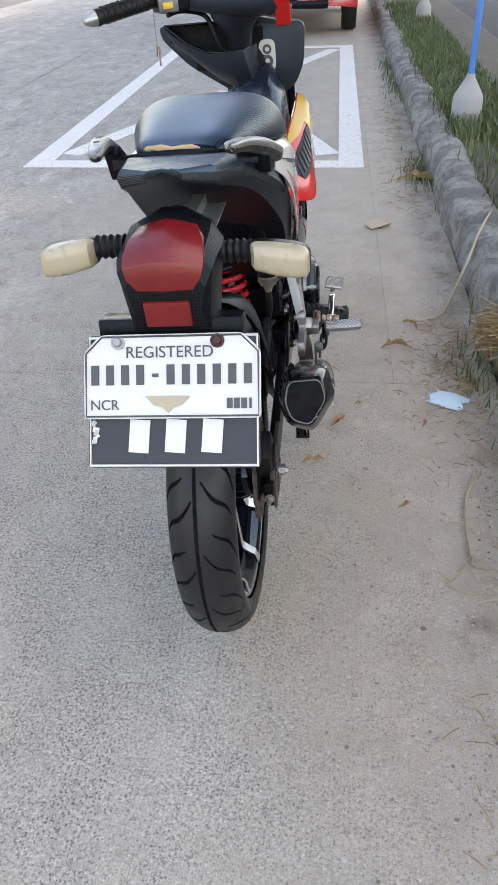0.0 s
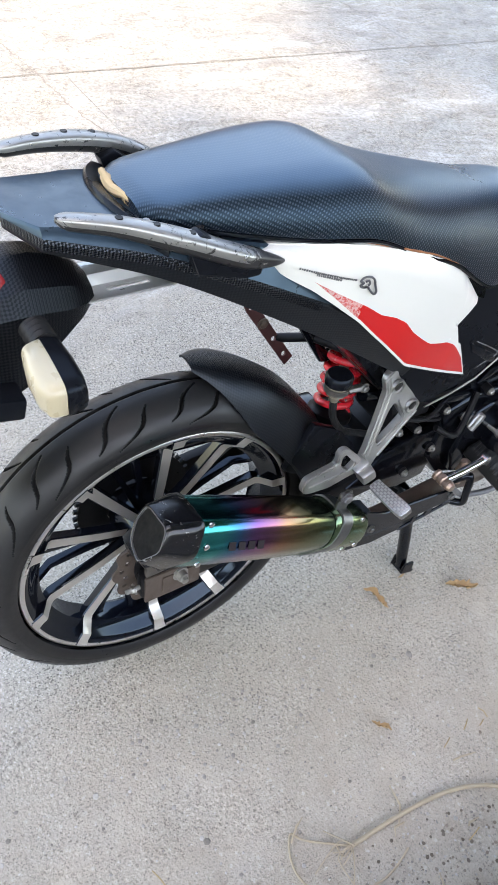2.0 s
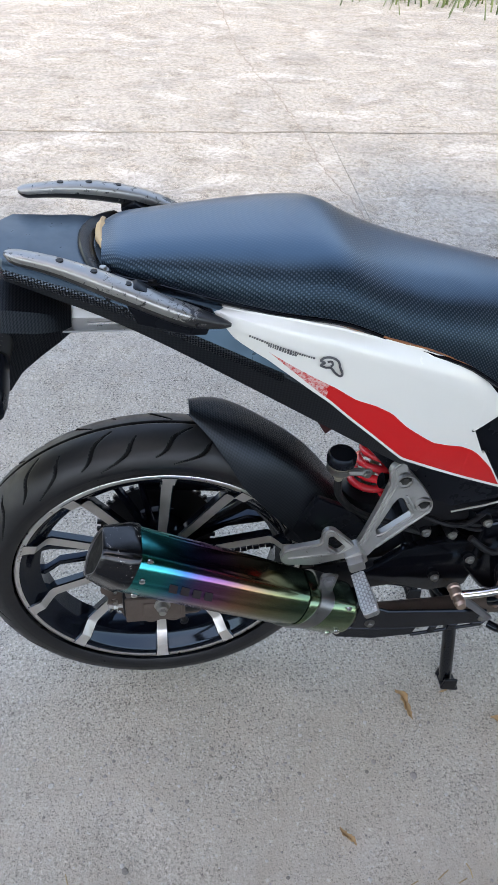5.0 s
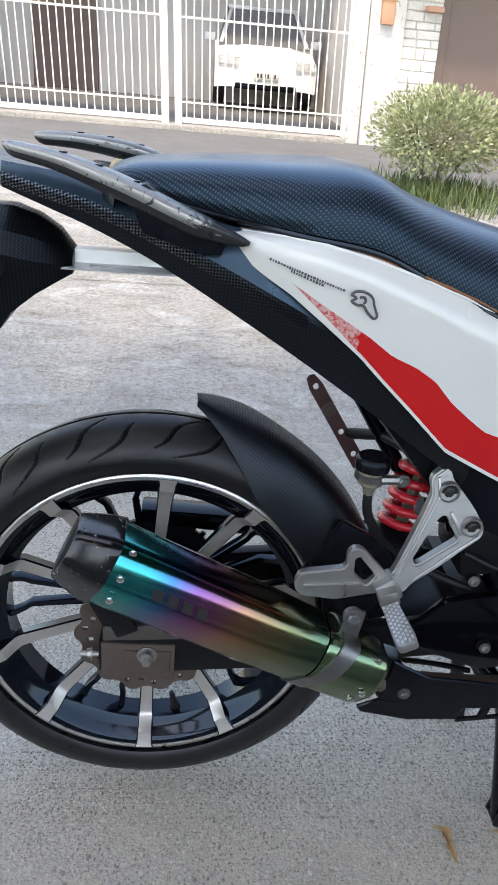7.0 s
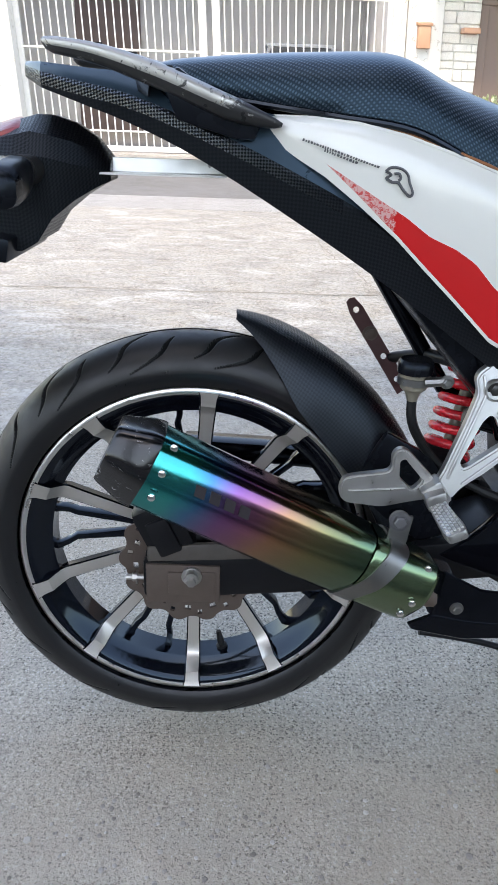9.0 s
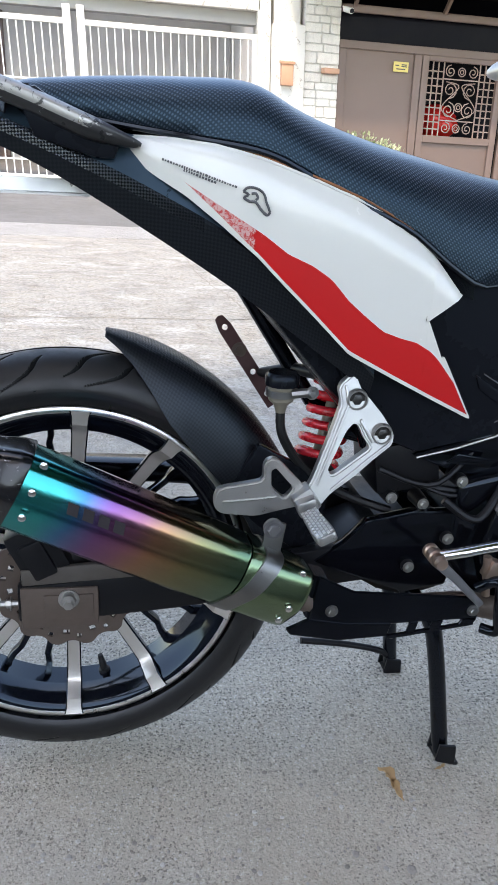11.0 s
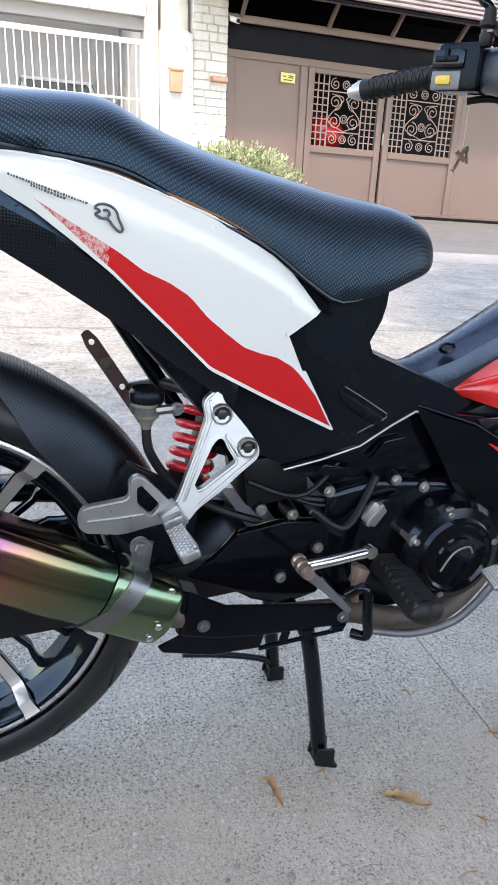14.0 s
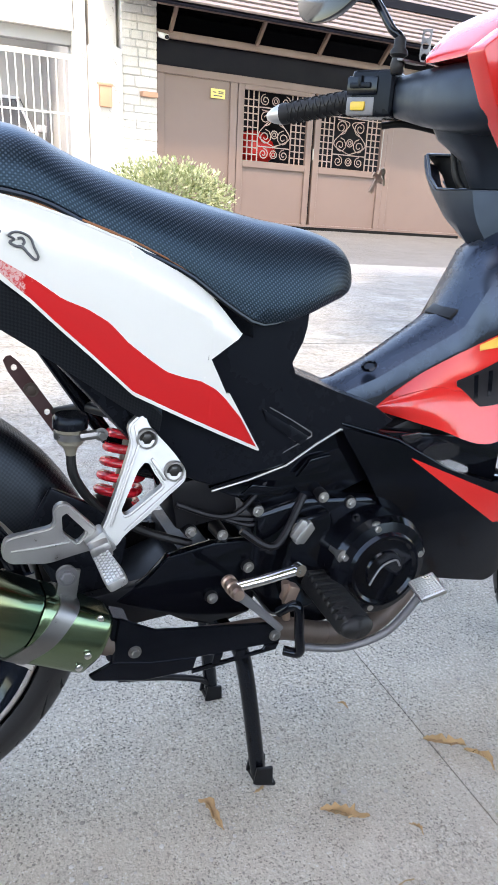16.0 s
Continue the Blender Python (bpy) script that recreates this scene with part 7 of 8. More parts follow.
# tunnel
bm = B()
rings = []
for y, zt_, zs, w in ((0.62, 0.606, 0.575, 0.038), (0.65, 0.612, 0.578, 0.041), (0.70, 0.636, 0.594, 0.046), (0.76, 0.672, 0.63, 0.053), (0.815, 0.706, 0.66, 0.062), (0.825, 0.716, 0.663, 0.064), (0.845, 0.766, 0.68, 0.066), (0.86, 0.803, 0.69, 0.068), (0.9, 0.83, 0.7, 0.074), (0.95, 0.85, 0.71, 0.08)):
    rings.append([(-w * 0.98, y, zs - 0.08), (-w, y, zs), (-w * 0.86, y, zs + (zt_ - zs) * 0.6), (-w * 0.5, y, zt_ - 0.004), (0, y, zt_), (w * 0.5, y, zt_ - 0.004), (w * 0.86, y, zs + (zt_ - zs) * 0.6), (w, y, zs), (w * 0.98, y, zs - 0.08)])
for k, f in enumerate(loft(bm, rings)):
    f.material_index = 1 if k % 9 in (0, 7) else 0
tun = part("tunnel_cover", bm, ["tunnel_wrap", "carbon_lamp"], bike, "blue-black tunnel cover", 35)
bm = B()
lathe(bm, [(0.0, 0.0), (0.011, 0.0), (0.0115, 0.002), (0.008, 0.003), (0.007, 0.001), (0.0, 0.001)], (0, 0, 0), 20, 'Z')
bm.transform(Matrix.Translation((0.034, 0.685, 0.634)) @ Euler((radians(28), radians(24), 0)).to_matrix().to_4x4())
part("cover_screw", bm, "black_gloss", tun)

# flush black strip takes the place of a recess and its shade
bm = B()
box(bm, (0.002, 0.821, 0.7085), (0.062, 0.02, 0.006), (40, 0, 0), 0.002)
part("tunnel_slot", bm, "black_matte", tun, "black strip standing in for the shaded recess at the column foot", 30)

# front fairing, both sides: a sloping deck between an inner edge along the tunnel and a flared outer edge
F_IN = spline([(0.04, 0.695, 0.58), (0.055, 0.77, 0.632), (0.075, 0.88, 0.69), (0.09, 0.97, 0.73), (0.095, 1.035, 0.756)], 6)
F_OUT = spline([(0.047, 0.703, 0.571), (0.10, 0.77, 0.556), (0.143, 0.833, 0.545), (0.139, 0.93, 0.6), (0.127, 1.035, 0.705)], 6)


def deck(sx, lo, hi, ya, yb, n, out, thick):
    """A piece of the deck: s from ya to yb, across it from lo(s) to hi(s)."""
    bm = B()
    rows = []
    for i in range(n + 1):
        s = ya + (yb - ya) * i / n
        k = s * (len(F_IN) - 1)
        a = min(int(k), len(F_IN) - 2)
        p, q = F_IN[a].lerp(F_IN[a + 1], k - a), F_OUT[a].lerp(F_OUT[a + 1], k - a)
        side = (q - p)
        fwd = (F_IN[a + 1] + F_OUT[a + 1] - F_IN[a] - F_OUT[a])
        nrm = side.cross(fwd).normalized()
        nrm = -nrm if nrm.x < 0 else nrm
        row = []
        for j in range(9):
            v = lo(s) + (hi(s) - lo(s)) * j / 8
            c = p.lerp(q, v) + nrm * (0.012 * math.sin(math.pi * v) * min(1.0, side.length / 0.06) + out)
            row.append((sx * c.x, c.y, c.z))
        rows.append(row)
    loft(bm, rows, False, 0, False)
    return thicken(bm, thick)


def lower_skin(outline, xs, out, thick, sx, dz=0.0):
    """A curved sheet over a (y, z) outline; x follows y."""
    bm = B()
    ring = round_ring(outline, 0.012, 3)
    f = bm.faces.new([bm.verts.new((0, p[0], p[1])) for p in ring])
    bmesh.ops.triangulate(bm, faces=[f])
    bmesh.ops.subdivide_edges(bm, edges=bm.edges[:], cuts=3, use_grid_fill=True)
    zs = [p[1] for p in ring]
    zm = (min(zs) + max(zs)) / 2
    for v in bm.verts:
        v.co.x = sx * (smooth1(xs, v.co.y) + out + dz * (v.co.z - zm) - 0.35 * (v.co.z - zm) ** 2)
    up = bmesh.ops.extrude_face_region(bm, geom=bm.faces[:])
    for v in (g for g in up["geom"] if isinstance(g, bmesh.types.BMVert)):
        v.co.x += sx * thick
    bmesh.ops.recalc_face_normals(bm, faces=bm.faces[:])
    return bm


for sx in (1, -1):
    fr = part("front_fairing", deck(sx, lambda s: 0.0, lambda s: 1.0, 0.0, 1.0, 30, 0.0, 0.005), "red_paint", bike, "red front fairing with a faded yellow top", 40)
    part("yellow_cover", deck(sx, lambda s: 0.02, lambda s: curve1([(0.42, 0.08), (0.6, 0.22), (0.78, 0.3), (0.84, 0.97), (1.0, 0.98)], s), 0.42, 0.985, 24, 0.0018, 0.0015), "yellow_paint", fr, "faded yellow top", 40)
    part("white_patch", deck(sx, lambda s: 0.62, lambda s: 0.98, 0.72, 0.835, 8, 0.002, 0.0015), "white_paint", fr, "white patch", 40)
    vent = part("vent", deck(sx, lambda s: curve1([(0.34, 0.34), (0.5, 0.26), (0.72, 0.34), (0.8, 0.42)], s), lambda s: curve1([(0.34, 0.4), (0.42, 0.66), (0.6, 0.68), (0.8, 0.58)], s), 0.34, 0.8, 16, 0.0022, 0.002), "black_matte", fr, "black slotted vent", 40)
    for k in range(7):
        s0 = 0.4 + 0.05 * k
        part("vent_slat", deck(sx, lambda s: 0.34, lambda s: 0.58, s0, s0 + 0.014, 2, 0.004, 0.002), "black_gloss", vent, "", 30)
    part("crease", deck(sx, lambda s: curve1([(0.1, 0.25), (0.25, 0.3), (0.36, 0.44)], s), lambda s: curve1([(0.1, 0.28), (0.25, 0.33), (0.36, 0.47)], s), 0.1, 0.36, 10, 0.0018, 0.002), "red_paint", fr, "", 60)
    part("lower_fairing", lower_skin([(0.61, 0.568), (0.7, 0.544), (0.786, 0.5), (0.88, 0.47), (0.98, 0.5), (1.02, 0.44), (0.97, 0.33), (0.925, 0.284), (0.8, 0.312), (0.745, 0.335), (0.70, 0.43)], [(0.61, 0.085), (0.66, 0.095), (0.8, 0.108), (0.95, 0.104), (1.05, 0.08)], 0.0, 0.005, sx, 0.12), "black_gloss", fr, "glossy black lower fairing", 40)
    part("red_spear", lower_skin([(0.715, 0.524), (0.79, 0.493), (0.90, 0.447), (0.99, 0.43), (1.0, 0.40), (0.917, 0.386), (0.80, 0.465)], [(0.66, 0.098), (0.8, 0.113), (0.95, 0.109), (1.05, 0.085)], 0.0, 0.004, sx, 0.12), "red_paint", fr, "red spear graphic", 40)
    bm = B()
    prism(bm, [(0.67, 0.555), (0.76, 0.548), (0.9, 0.53), (0.9, 0.462), (0.79, 0.497), (0.71, 0.535)], sx * 0.05, sx * 0.09, 0.004)
    well = part("lamp_well", bm, "black_gloss", fr, "black indicator recess", 30)
    bm = B()
    lathe(bm, [(0.0, 0.0), (0.022, 0.0), (0.026, 0.012), (0.026, 0.03), (0.0, 0.03)], (0, 0, 0), 24, 'X')
    bm.transform(Matrix.Translation((sx * 0.095 - (0.015 if sx > 0 else -0.015), 0.775, 0.525)) @ Matrix.Diagonal((sx, 1.25, 0.5, 1)))
    bmesh.ops.recalc_face_normals(bm, faces=bm.faces[:])
    part("front_indicator", bm, "smoked", fr, "smoked front indicator", 40)
    bm = B()
    prism(bm, round_ring([(0.765, 0.507), (0.79, 0.512), (0.83, 0.497), (0.83, 0.487), (0.79, 0.496)], 0.004, 2), sx * 0.1, sx * 0.108, 0.002)
    part("indicator_lens", bm, "clear_lens", fr, "clear indicator lens", 40)
    bm = B()
    prism(bm, [(0.712, 0.548), (0.745, 0.552), (0.75, 0.54), (0.722, 0.532)], sx * 0.09, sx * 0.096, 0.002)
    part("small_marker", bm, "smoked", fr, "", 30)
    bm = B()
    tube(bm, [(sx * 0.096, 0.612, 0.572), (sx * 0.104, 0.7, 0.546), (sx * 0.112, 0.786, 0.499), (sx * 0.113, 0.86, 0.468), (sx * 0.112, 0.9, 0.458)], 0.0028, 8)
    part("trim", bm, "black_gloss", fr, "", 60)
bm = B()
prism(bm, [(0.62, 0.56), (0.70, 0.548), (0.77, 0.575), (0.85, 0.62), (0.98, 0.69), (1.02, 0.66), (0.9, 0.5), (0.95, 0.36), (0.80, 0.42), (0.72, 0.52)], -0.07, 0.07, 0.006)
part("inner_fairing", bm, "black_matte", bike, "", 35)

# leg shield with pocket
bm = B()
prism(bm, round_ring([(-0.232, 0.935), (-0.225, 0.905), (-0.165, 0.845), (-0.06, 0.78), (0.05, 0.765), (0.096, 0.785), (0.119, 0.833), (0.124, 0.925), (0.07, 0.928), (0.011, 0.942)], 0.02, 4), 0.957, 0.982, 0.004, 2, 'Y')
prism(bm, round_ring([(-0.215, 0.905), (-0.181, 0.889), (-0.099, 0.871), (-0.007, 0.866), (0.005, 0.93), (0.115, 0.92), (0.112, 0.84), (0.09, 0.795), (0.045, 0.78), (-0.06, 0.795), (-0.15, 0.852)], 0.012, 3), 0.944, 0.96, 0.004, 2, 'Y')
shield_ = part("leg_shield", bm, "black_satin", bike, "black inner leg shield", 35)
bm = B()
rows = []
for a, b in (((-0.205, 0.903, 0.94), (-0.195, 0.92, 0.925)), ((-0.185, 0.892, 0.922), (-0.175, 0.917, 0.895)), ((-0.15, 0.876, 0.902), (-0.13, 0.91, 0.86)), ((-0.1, 0.857, 0.883), (-0.08, 0.902, 0.822)), ((-0.055, 0.852, 0.882), (-0.03, 0.888, 0.802)),
             ((-0.02, 0.862, 0.883), (0.0, 0.895, 0.806)), ((-0.003, 0.895, 0.885), (0.005, 0.915, 0.812)), ((0.004, 0.938, 0.886), (0.008, 0.947, 0.83))):
    a, b = Vector(a), Vector(b)
    rows.append([a.lerp(b, t) + Vector((0, -0.008 * math.sin(math.pi * t), -0.004 * math.sin(math.pi * t))) for t in np.linspace(0, 1, 7)])
loft(bm, rows, False, 0, False)
bmesh.ops.recalc_face_normals(bm, faces=bm.faces[:])
thicken(bm, 0.005)
part("pocket", bm, "black_satin", shield_, "open storage pocket lip", 35)
bm = B()
tube(bm, [(-0.205, 0.903, 0.94), (-0.15, 0.876, 0.902), (-0.1, 0.857, 0.8835), (-0.055, 0.852, 0.8825), (-0.02, 0.862, 0.8835), (-0.003, 0.895, 0.8855)], 0.003, 8)
tube(bm, [(-0.205, 0.903, 0.94), (-0.12, 0.93, 0.938), (-0.05, 0.945, 0.935)], 0.003, 8)
part("pocket_rim", bm, "black_gloss", shield_, "", 60)
bm = B()
box(bm, (-0.06, 0.948, 0.878), (0.17, 0.012, 0.09), None, 0.004)
loft(bm, [spline([(-0.205, 0.906, 0.937), (-0.12, 0.933, 0.937), (-0.05, 0.948, 0.934), (0.02, 0.956, 0.93)], 4), spline([(-0.195, 0.923, 0.922), (-0.125, 0.916, 0.857), (-0.03, 0.903, 0.802), (0.03, 0.93, 0.812)], 4)], False, 0, False)
part("pocket_lining", bm, "groove", shield_, "", 40)
bm = B()
prism(bm, round_ring([(0.012, 0.822), (0.052, 0.822), (0.052, 0.894), (0.012, 0.894)], 0.018, 4), 0.9405, 0.9445, 0.0, 1, 'Y')
st = part("sticker", bm, "white_paint", shield_, "pale oval sticker", 30)
bm = B()
for zz, rr in ((0.872, 0.011), (0.846, 0.014)):
    lathe(bm, [(rr * 0.45, 0.0), (rr, 0.0), (rr, 0.0012), (rr * 0.45, 0.0012)], (0.032, 0.939, zz), 18, 'Y', 0, True)
part("sticker_print", bm, "ink", st, "", 30)

# front wheel and fork
cast_wheel("front_wheel", 1.315, 0.283, 0.283, 0.042, True)
for x in (0.075, -0.075):
    bm = B()
    tube(bm, [(x, 1.315, 0.283), (x, 1.16, 0.53)], 0.019, 16)
    tube(bm, [(x, 1.16, 0.53), (x, 1.03, 0.84)], 0.0135, 16)
    part("fork_leg", bm, "black_gloss", bike)
bm = B()
rows = []
for i in range(15):
    a = radians(25 + 105 * i / 14)
    rows.append([(0.05 * k, 1.315 + (0.308 - 0.03 * abs(k) ** 3) * math.cos(a), 0.283 + (0.308 - 0.03 * abs(k) ** 3) * math.sin(a)) for k in np.linspace(-1, 1, 9)])
loft(bm, rows, False, 0, False)
part("front_fender", thicken(bm, 0.004), "red_paint", bike, "red front fender", 50)

# ---- handlebar, turned to the left ----
STEER = Matrix.Translation((0.0, 0.875, 0.0)) @ Matrix.Rotation(radians(12), 4, 'Z')


def steered(name, bm, mat, label="", smooth=38, parent=None):
    bm.transform(STEER)
    return part(name, bm, mat, parent or bike, label, smooth)


bm = B()
rings = []
for x, y, z, ry, rz in ((-0.165, 0.79, 1.008, 0.024, 0.028), (-0.12, 0.80, 1.004, 0.034, 0.036), (-0.07, 0.81, 0.999, 0.045, 0.045), (-0.02, 0.82, 0.995, 0.055, 0.051), (0.03, 0.83, 0.993, 0.062, 0.054), (0.07, 0.84, 0.995, 0.056, 0.05), (0.12, 0.862, 1.002, 0.036, 0.036), (0.17, 0.875, 1.008, 0.024, 0.028)):
    rings.append([(x, y + ry * math.copysign(abs(math.cos(a)) ** 0.65, math.cos(a)), z + rz * (1.0 if math.sin(a) > 0 else 0.74) * math.copysign(abs(math.sin(a)) ** 0.65, math.sin(a))) for a in np.linspace(0, 2 * math.pi, 24, endpoint=False)])
loft(bm, rings)
part("handlebar_cover", bm, "black_satin", bike, "black plastic handlebar cover", 45)
bm = B()
rings = []
for z, w, y0, y1 in ((0.80, 0.024, 0.885, 0.95), (0.88, 0.026, 0.876, 0.95), (0.925, 0.036, 0.85, 0.95), (0.95, 0.052, 0.81, 0.95), (0.99, 0.066, 0.785, 0.95)):
    rings.append([(-0.03 + w * math.copysign(abs(math.cos(a)) ** 0.7, math.cos(a)), (y0 + y1) / 2 + (y1 - y0) / 2 * math.copysign(abs(math.sin(a)) ** 0.7, math.sin(a)), z) for a in np.linspace(0, 2 * math.pi, 20, endpoint=False)])
loft(bm, rings)
part("steering_cover", bm, "black_satin", bike, "", 45)
bm = B()
rings = []
for y, w, zt, zb in ((0.768, 0.045, 1.05, 1.043), (0.775, 0.06, 1.058, 1.043), (0.80, 0.082, 1.082, 1.043), (0.83, 0.098, 1.108, 1.044), (0.86, 0.104, 1.122, 1.04), (0.875, 0.106, 1.128, 0.975), (0.93, 0.106, 1.135, 0.96), (1.0, 0.095, 1.11, 0.955), (1.05, 0.07, 1.06, 0.965), (1.07, 0.05, 1.03, 0.975)):
    zc, h = (zt + zb) / 2, (zt - zb) / 2
    rings.append([(w * math.copysign(abs(math.cos(a)) ** 0.5, math.cos(a)), y, zc + h * math.copysign(abs(math.sin(a)) ** 0.6, math.sin(a))) for a in np.linspace(0, 2 * math.pi, 24, endpoint=False)])
loft(bm, rings)
cowl = part("headlight_cowl", bm, "red_paint", bike, "glossy red headlight cowl", 45)
for sx in (1,):
    bm = B()
    prism(bm, round_ring([(0.748, 1.042), (0.78, 0.985), (0.828, 0.928), (0.88, 0.955), (0.9, 1.05), (0.86, 1.09), (0.79, 1.075)], 0.008, 3), sx * 0.066, sx * 0.1, 0.008, 3)
    part("cowl_wing", bm, "red_paint", cowl, "", 40)
bm = B()
box(bm, (0.0, 0.2, 1.0), (0.11, 0.03, 0.09), (12, 0, 0), 0.02, 3)
steered("headlight", bm, "clear_lens", "clear headlight", 40, cowl)
for sx in (-1, 1):
    a, b = Vector((sx * 0.205, -0.082, 1.008)), Vector((sx * 0.335, -0.137, 0.986))
    bm = B()
    tube(bm, [a.lerp(b, t) for t in (0, 0.04, 0.05, 0.93, 0.95, 1.0)], [0.02, 0.02, 0.0165, 0.0155, 0.017, 0.0165], 20)
    gr_ = steered("grip", bm, "rubber", "black ribbed rubber grip", 50)
    bm = B()
    d = (b - a).normalized()
    s1 = d.orthogonal().normalized()
    s2 = d.cross(s1)
    for k in range(18):
        for q in range(4):
            ang = q * math.pi / 2 + (0.5 if k % 2 else 0)
            c = a.lerp(b, 0.1 + 0.046 * k)
            pts = [c + (s1 * math.cos(ang + e) + s2 * math.sin(ang + e)) * 0.0168 + d * (0.006 * (e - 0.5) * (1 if k % 2 else -1)) for e in (0, 0.25, 0.5, 0.75, 1.0)]
            tube(bm, pts, 0.0013, 5)
    tagged(steered("grip_ribs", bm, "rubber", "", 50, gr_), kind="stuff")
    bm = B()
    e = b + d * 0.028
    tube(bm, [b, b + d * 0.006, b + d * 0.018, e], [0.0155, 0.0155, 0.012, 0.006], 18)
    steered("bar_end", bm, "cast_alloy", "silver bar end plug", 50, gr_)
    bm = B()
    box(bm, (sx * 0.175, -0.078, 1.012), (0.07, 0.052, 0.066), (0, 0, sx * -22), 0.009, 3)
    sw = steered("switch_box", bm, "black_plastic", "black switch housing", 30)
    bm = B()
    box(bm, (sx * 0.183, -0.108, 0.994), (0.024, 0.012, 0.013), (0, 0, sx * -22), 0.003)
    steered("switch_button", bm, "yellow_switch", "yellow push button", 30, sw)
    bm = B()
    box(bm, (sx * 0.181, -0.1055, 0.994), (0.046, 0.008, 0.026), (0, 0, sx * -22), 0.003)
    steered("switch_bezel", bm, "zinc", "worn grey button bezel", 30, sw)
    bm = B()
    box(bm, (sx * 0.178, -0.108, 1.022), (0.05, 0.006, 0.026), (0, 0, sx * -22), 0.003)
    steered("switch_plate", bm, "black_gloss", "", 30, sw)
    bm = B()
    box(bm, (sx * 0.178, -0.112, 1.022), (0.034, 0.008, 0.008), (0, 0, sx * -22), 0.002)
    box(bm, (sx * 0.178, -0.113, 1.028), (0.006, 0.008, 0.016), (0, 0, sx * -22), 0.002)
    steered("switch_lever", bm, "black_plastic", "", 30, sw)
    # mirrors
    bm = B()
    base = Vector((sx * 0.13, -0.088, 1.036))
    tube(bm, spline([base, base + Vector((0, 0, 0.045)), base + Vector((sx * 0.012, -0.008, 0.06)), base + Vector((sx * 0.045, -0.012, 0.098)), base + Vector((sx * 0.07, -0.02, 0.118))], 6), 0.0062, 12)
    mir = steered("mirror", bm, "black_gloss", "round black-stalked rear-view mirror", 50)
    bm = B()
    lathe(bm, [(0.0075, 0.0), (0.010, 0.004), (0.0105, 0.014), (0.008, 0.022), (0.013, 0.026), (0.0125, 0.031), (0.009, 0.035), (0.0085, 0.046), (0.0065, 0.05)], base, 20, 'Z')
    steered("rubber_boot", bm, "rubber", "", 40, mir)
    bm = B()
    c = base + Vector((sx * 0.125, -0.027, 0.132))
    lathe(bm, [(0.0, -0.022), (0.03, -0.018), (0.046, -0.004), (0.048, 0.004), (0.046, 0.006)], (0, 0, 0), 28, 'Y')
    tilt = Matrix.Translation(c) @ Euler((radians(-14), 0, radians(sx * 8))).to_matrix().to_4x4() @ Matrix.Diagonal((2.15, -1, 1.2, 1))
    bm.transform(tilt)
    bmesh.ops.recalc_face_normals(bm, faces=bm.faces[:])
    steered("mirror_housing", bm, "black_gloss", "", 50, mir)
    bm = B()
    lathe(bm, [(0.0, 0.0055), (0.0455, 0.0055), (0.0455, 0.0045), (0.0, 0.0045)], (0, 0, 0), 28, 'Y')
    bm.transform(tilt)
    bmesh.ops.recalc_face_normals(bm, faces=bm.faces[:])
    steered("mirror_glass", bm, "mirror", "mirror glass", 40, mir)
bm = holed_strip(B(), (-0.115, -0.052, 1.056), (-0.115, -0.05, 1.10), 0.014, (0.6, -1, 0.1), 3, 0.005, 0.003)
box(bm, (-0.125, -0.07, 1.055), (0.022, 0.05, 0.003), (0, 6, 0))
steered("slotted_bracket", bm, "zinc", "small slotted steel bracket", 20)
bm = B()
tube(bm, spline([(-0.17, 0.785, 0.972), (-0.145, 0.815, 0.976), (-0.11, 0.868, 0.964), (-0.09, 0.868, 0.945), (-0.075, 0.87, 0.902), (-0.06, 0.89, 0.87)], 6), 0.0055, 10)
part("cable", bm, "rubber", bike, "", 60)

# ---- tail lamp, indicators, plates ----
bm = B()
rings = []
for y, w, zt, zl, zw, zb in ((-0.25, 0.05, 0.79, 0.784, 0.772, 0.742), (-0.24, 0.058, 0.81, 0.803, 0.79, 0.712), (-0.22, 0.062, 0.824, 0.812, 0.798, 0.7), (-0.19, 0.064, 0.835, 0.819, 0.8, 0.7), (-0.172, 0.064, 0.84, 0.823, 0.8, 0.71), (-0.155, 0.062, 0.84, 0.82, 0.798, 0.735),
                             (-0.13, 0.056, 0.832, 0.814, 0.792, 0.755), (-0.108, 0.046, 0.818, 0.805, 0.788, 0.768), (-0.093, 0.03, 0.8, 0.793, 0.784, 0.775)):
    rings.append([(w * 0.2, y, zt), (w * 0.8, y, zl), (w, y, zw), (w * 0.82, y, zb), (-w * 0.82, y, zb), (-w, y, zw), (-w * 0.8, y, zl), (-w * 0.2, y, zt)])
loft(bm, rings)
th_ = part("tail_lamp", bm, "carbon_lamp", bike, "red tail lamp in a carbon-look housing", 25)
bm = B()
rings = []
for y, hw, zc, ze in ((-0.186, 0.034, 0.837, 0.827), (-0.19, 0.036, 0.837, 0.827), (-0.212, 0.045, 0.83, 0.8195), (-0.236, 0.049, 0.82, 0.808), (-0.247, 0.049, 0.806, 0.797), (-0.251, 0.045, 0.788, 0.784), (-0.25, 0.034, 0.771, 0.769), (-0.243, 0.032, 0.766, 0.764)):
    ring = [(s_ * hw, y - 0.006 * (1 - abs(s_)), ze + (zc - ze) * min(1.0, 1.3 * (1 - abs(s_)))) for s_ in (-1, -0.5, 0, 0.5, 1)]
    rings.append([(-hw - 0.003, y + 0.018, ze - 0.006)] + ring + [(hw + 0.003, y + 0.018, ze - 0.006), (0, y + 0.03, ze - 0.008)])
loft(bm, rings)
bmesh.ops.recalc_face_normals(bm, faces=bm.faces[:])
part("lens", bm, "tail_lens", th_, "faceted red lens", 25)
bm = B()
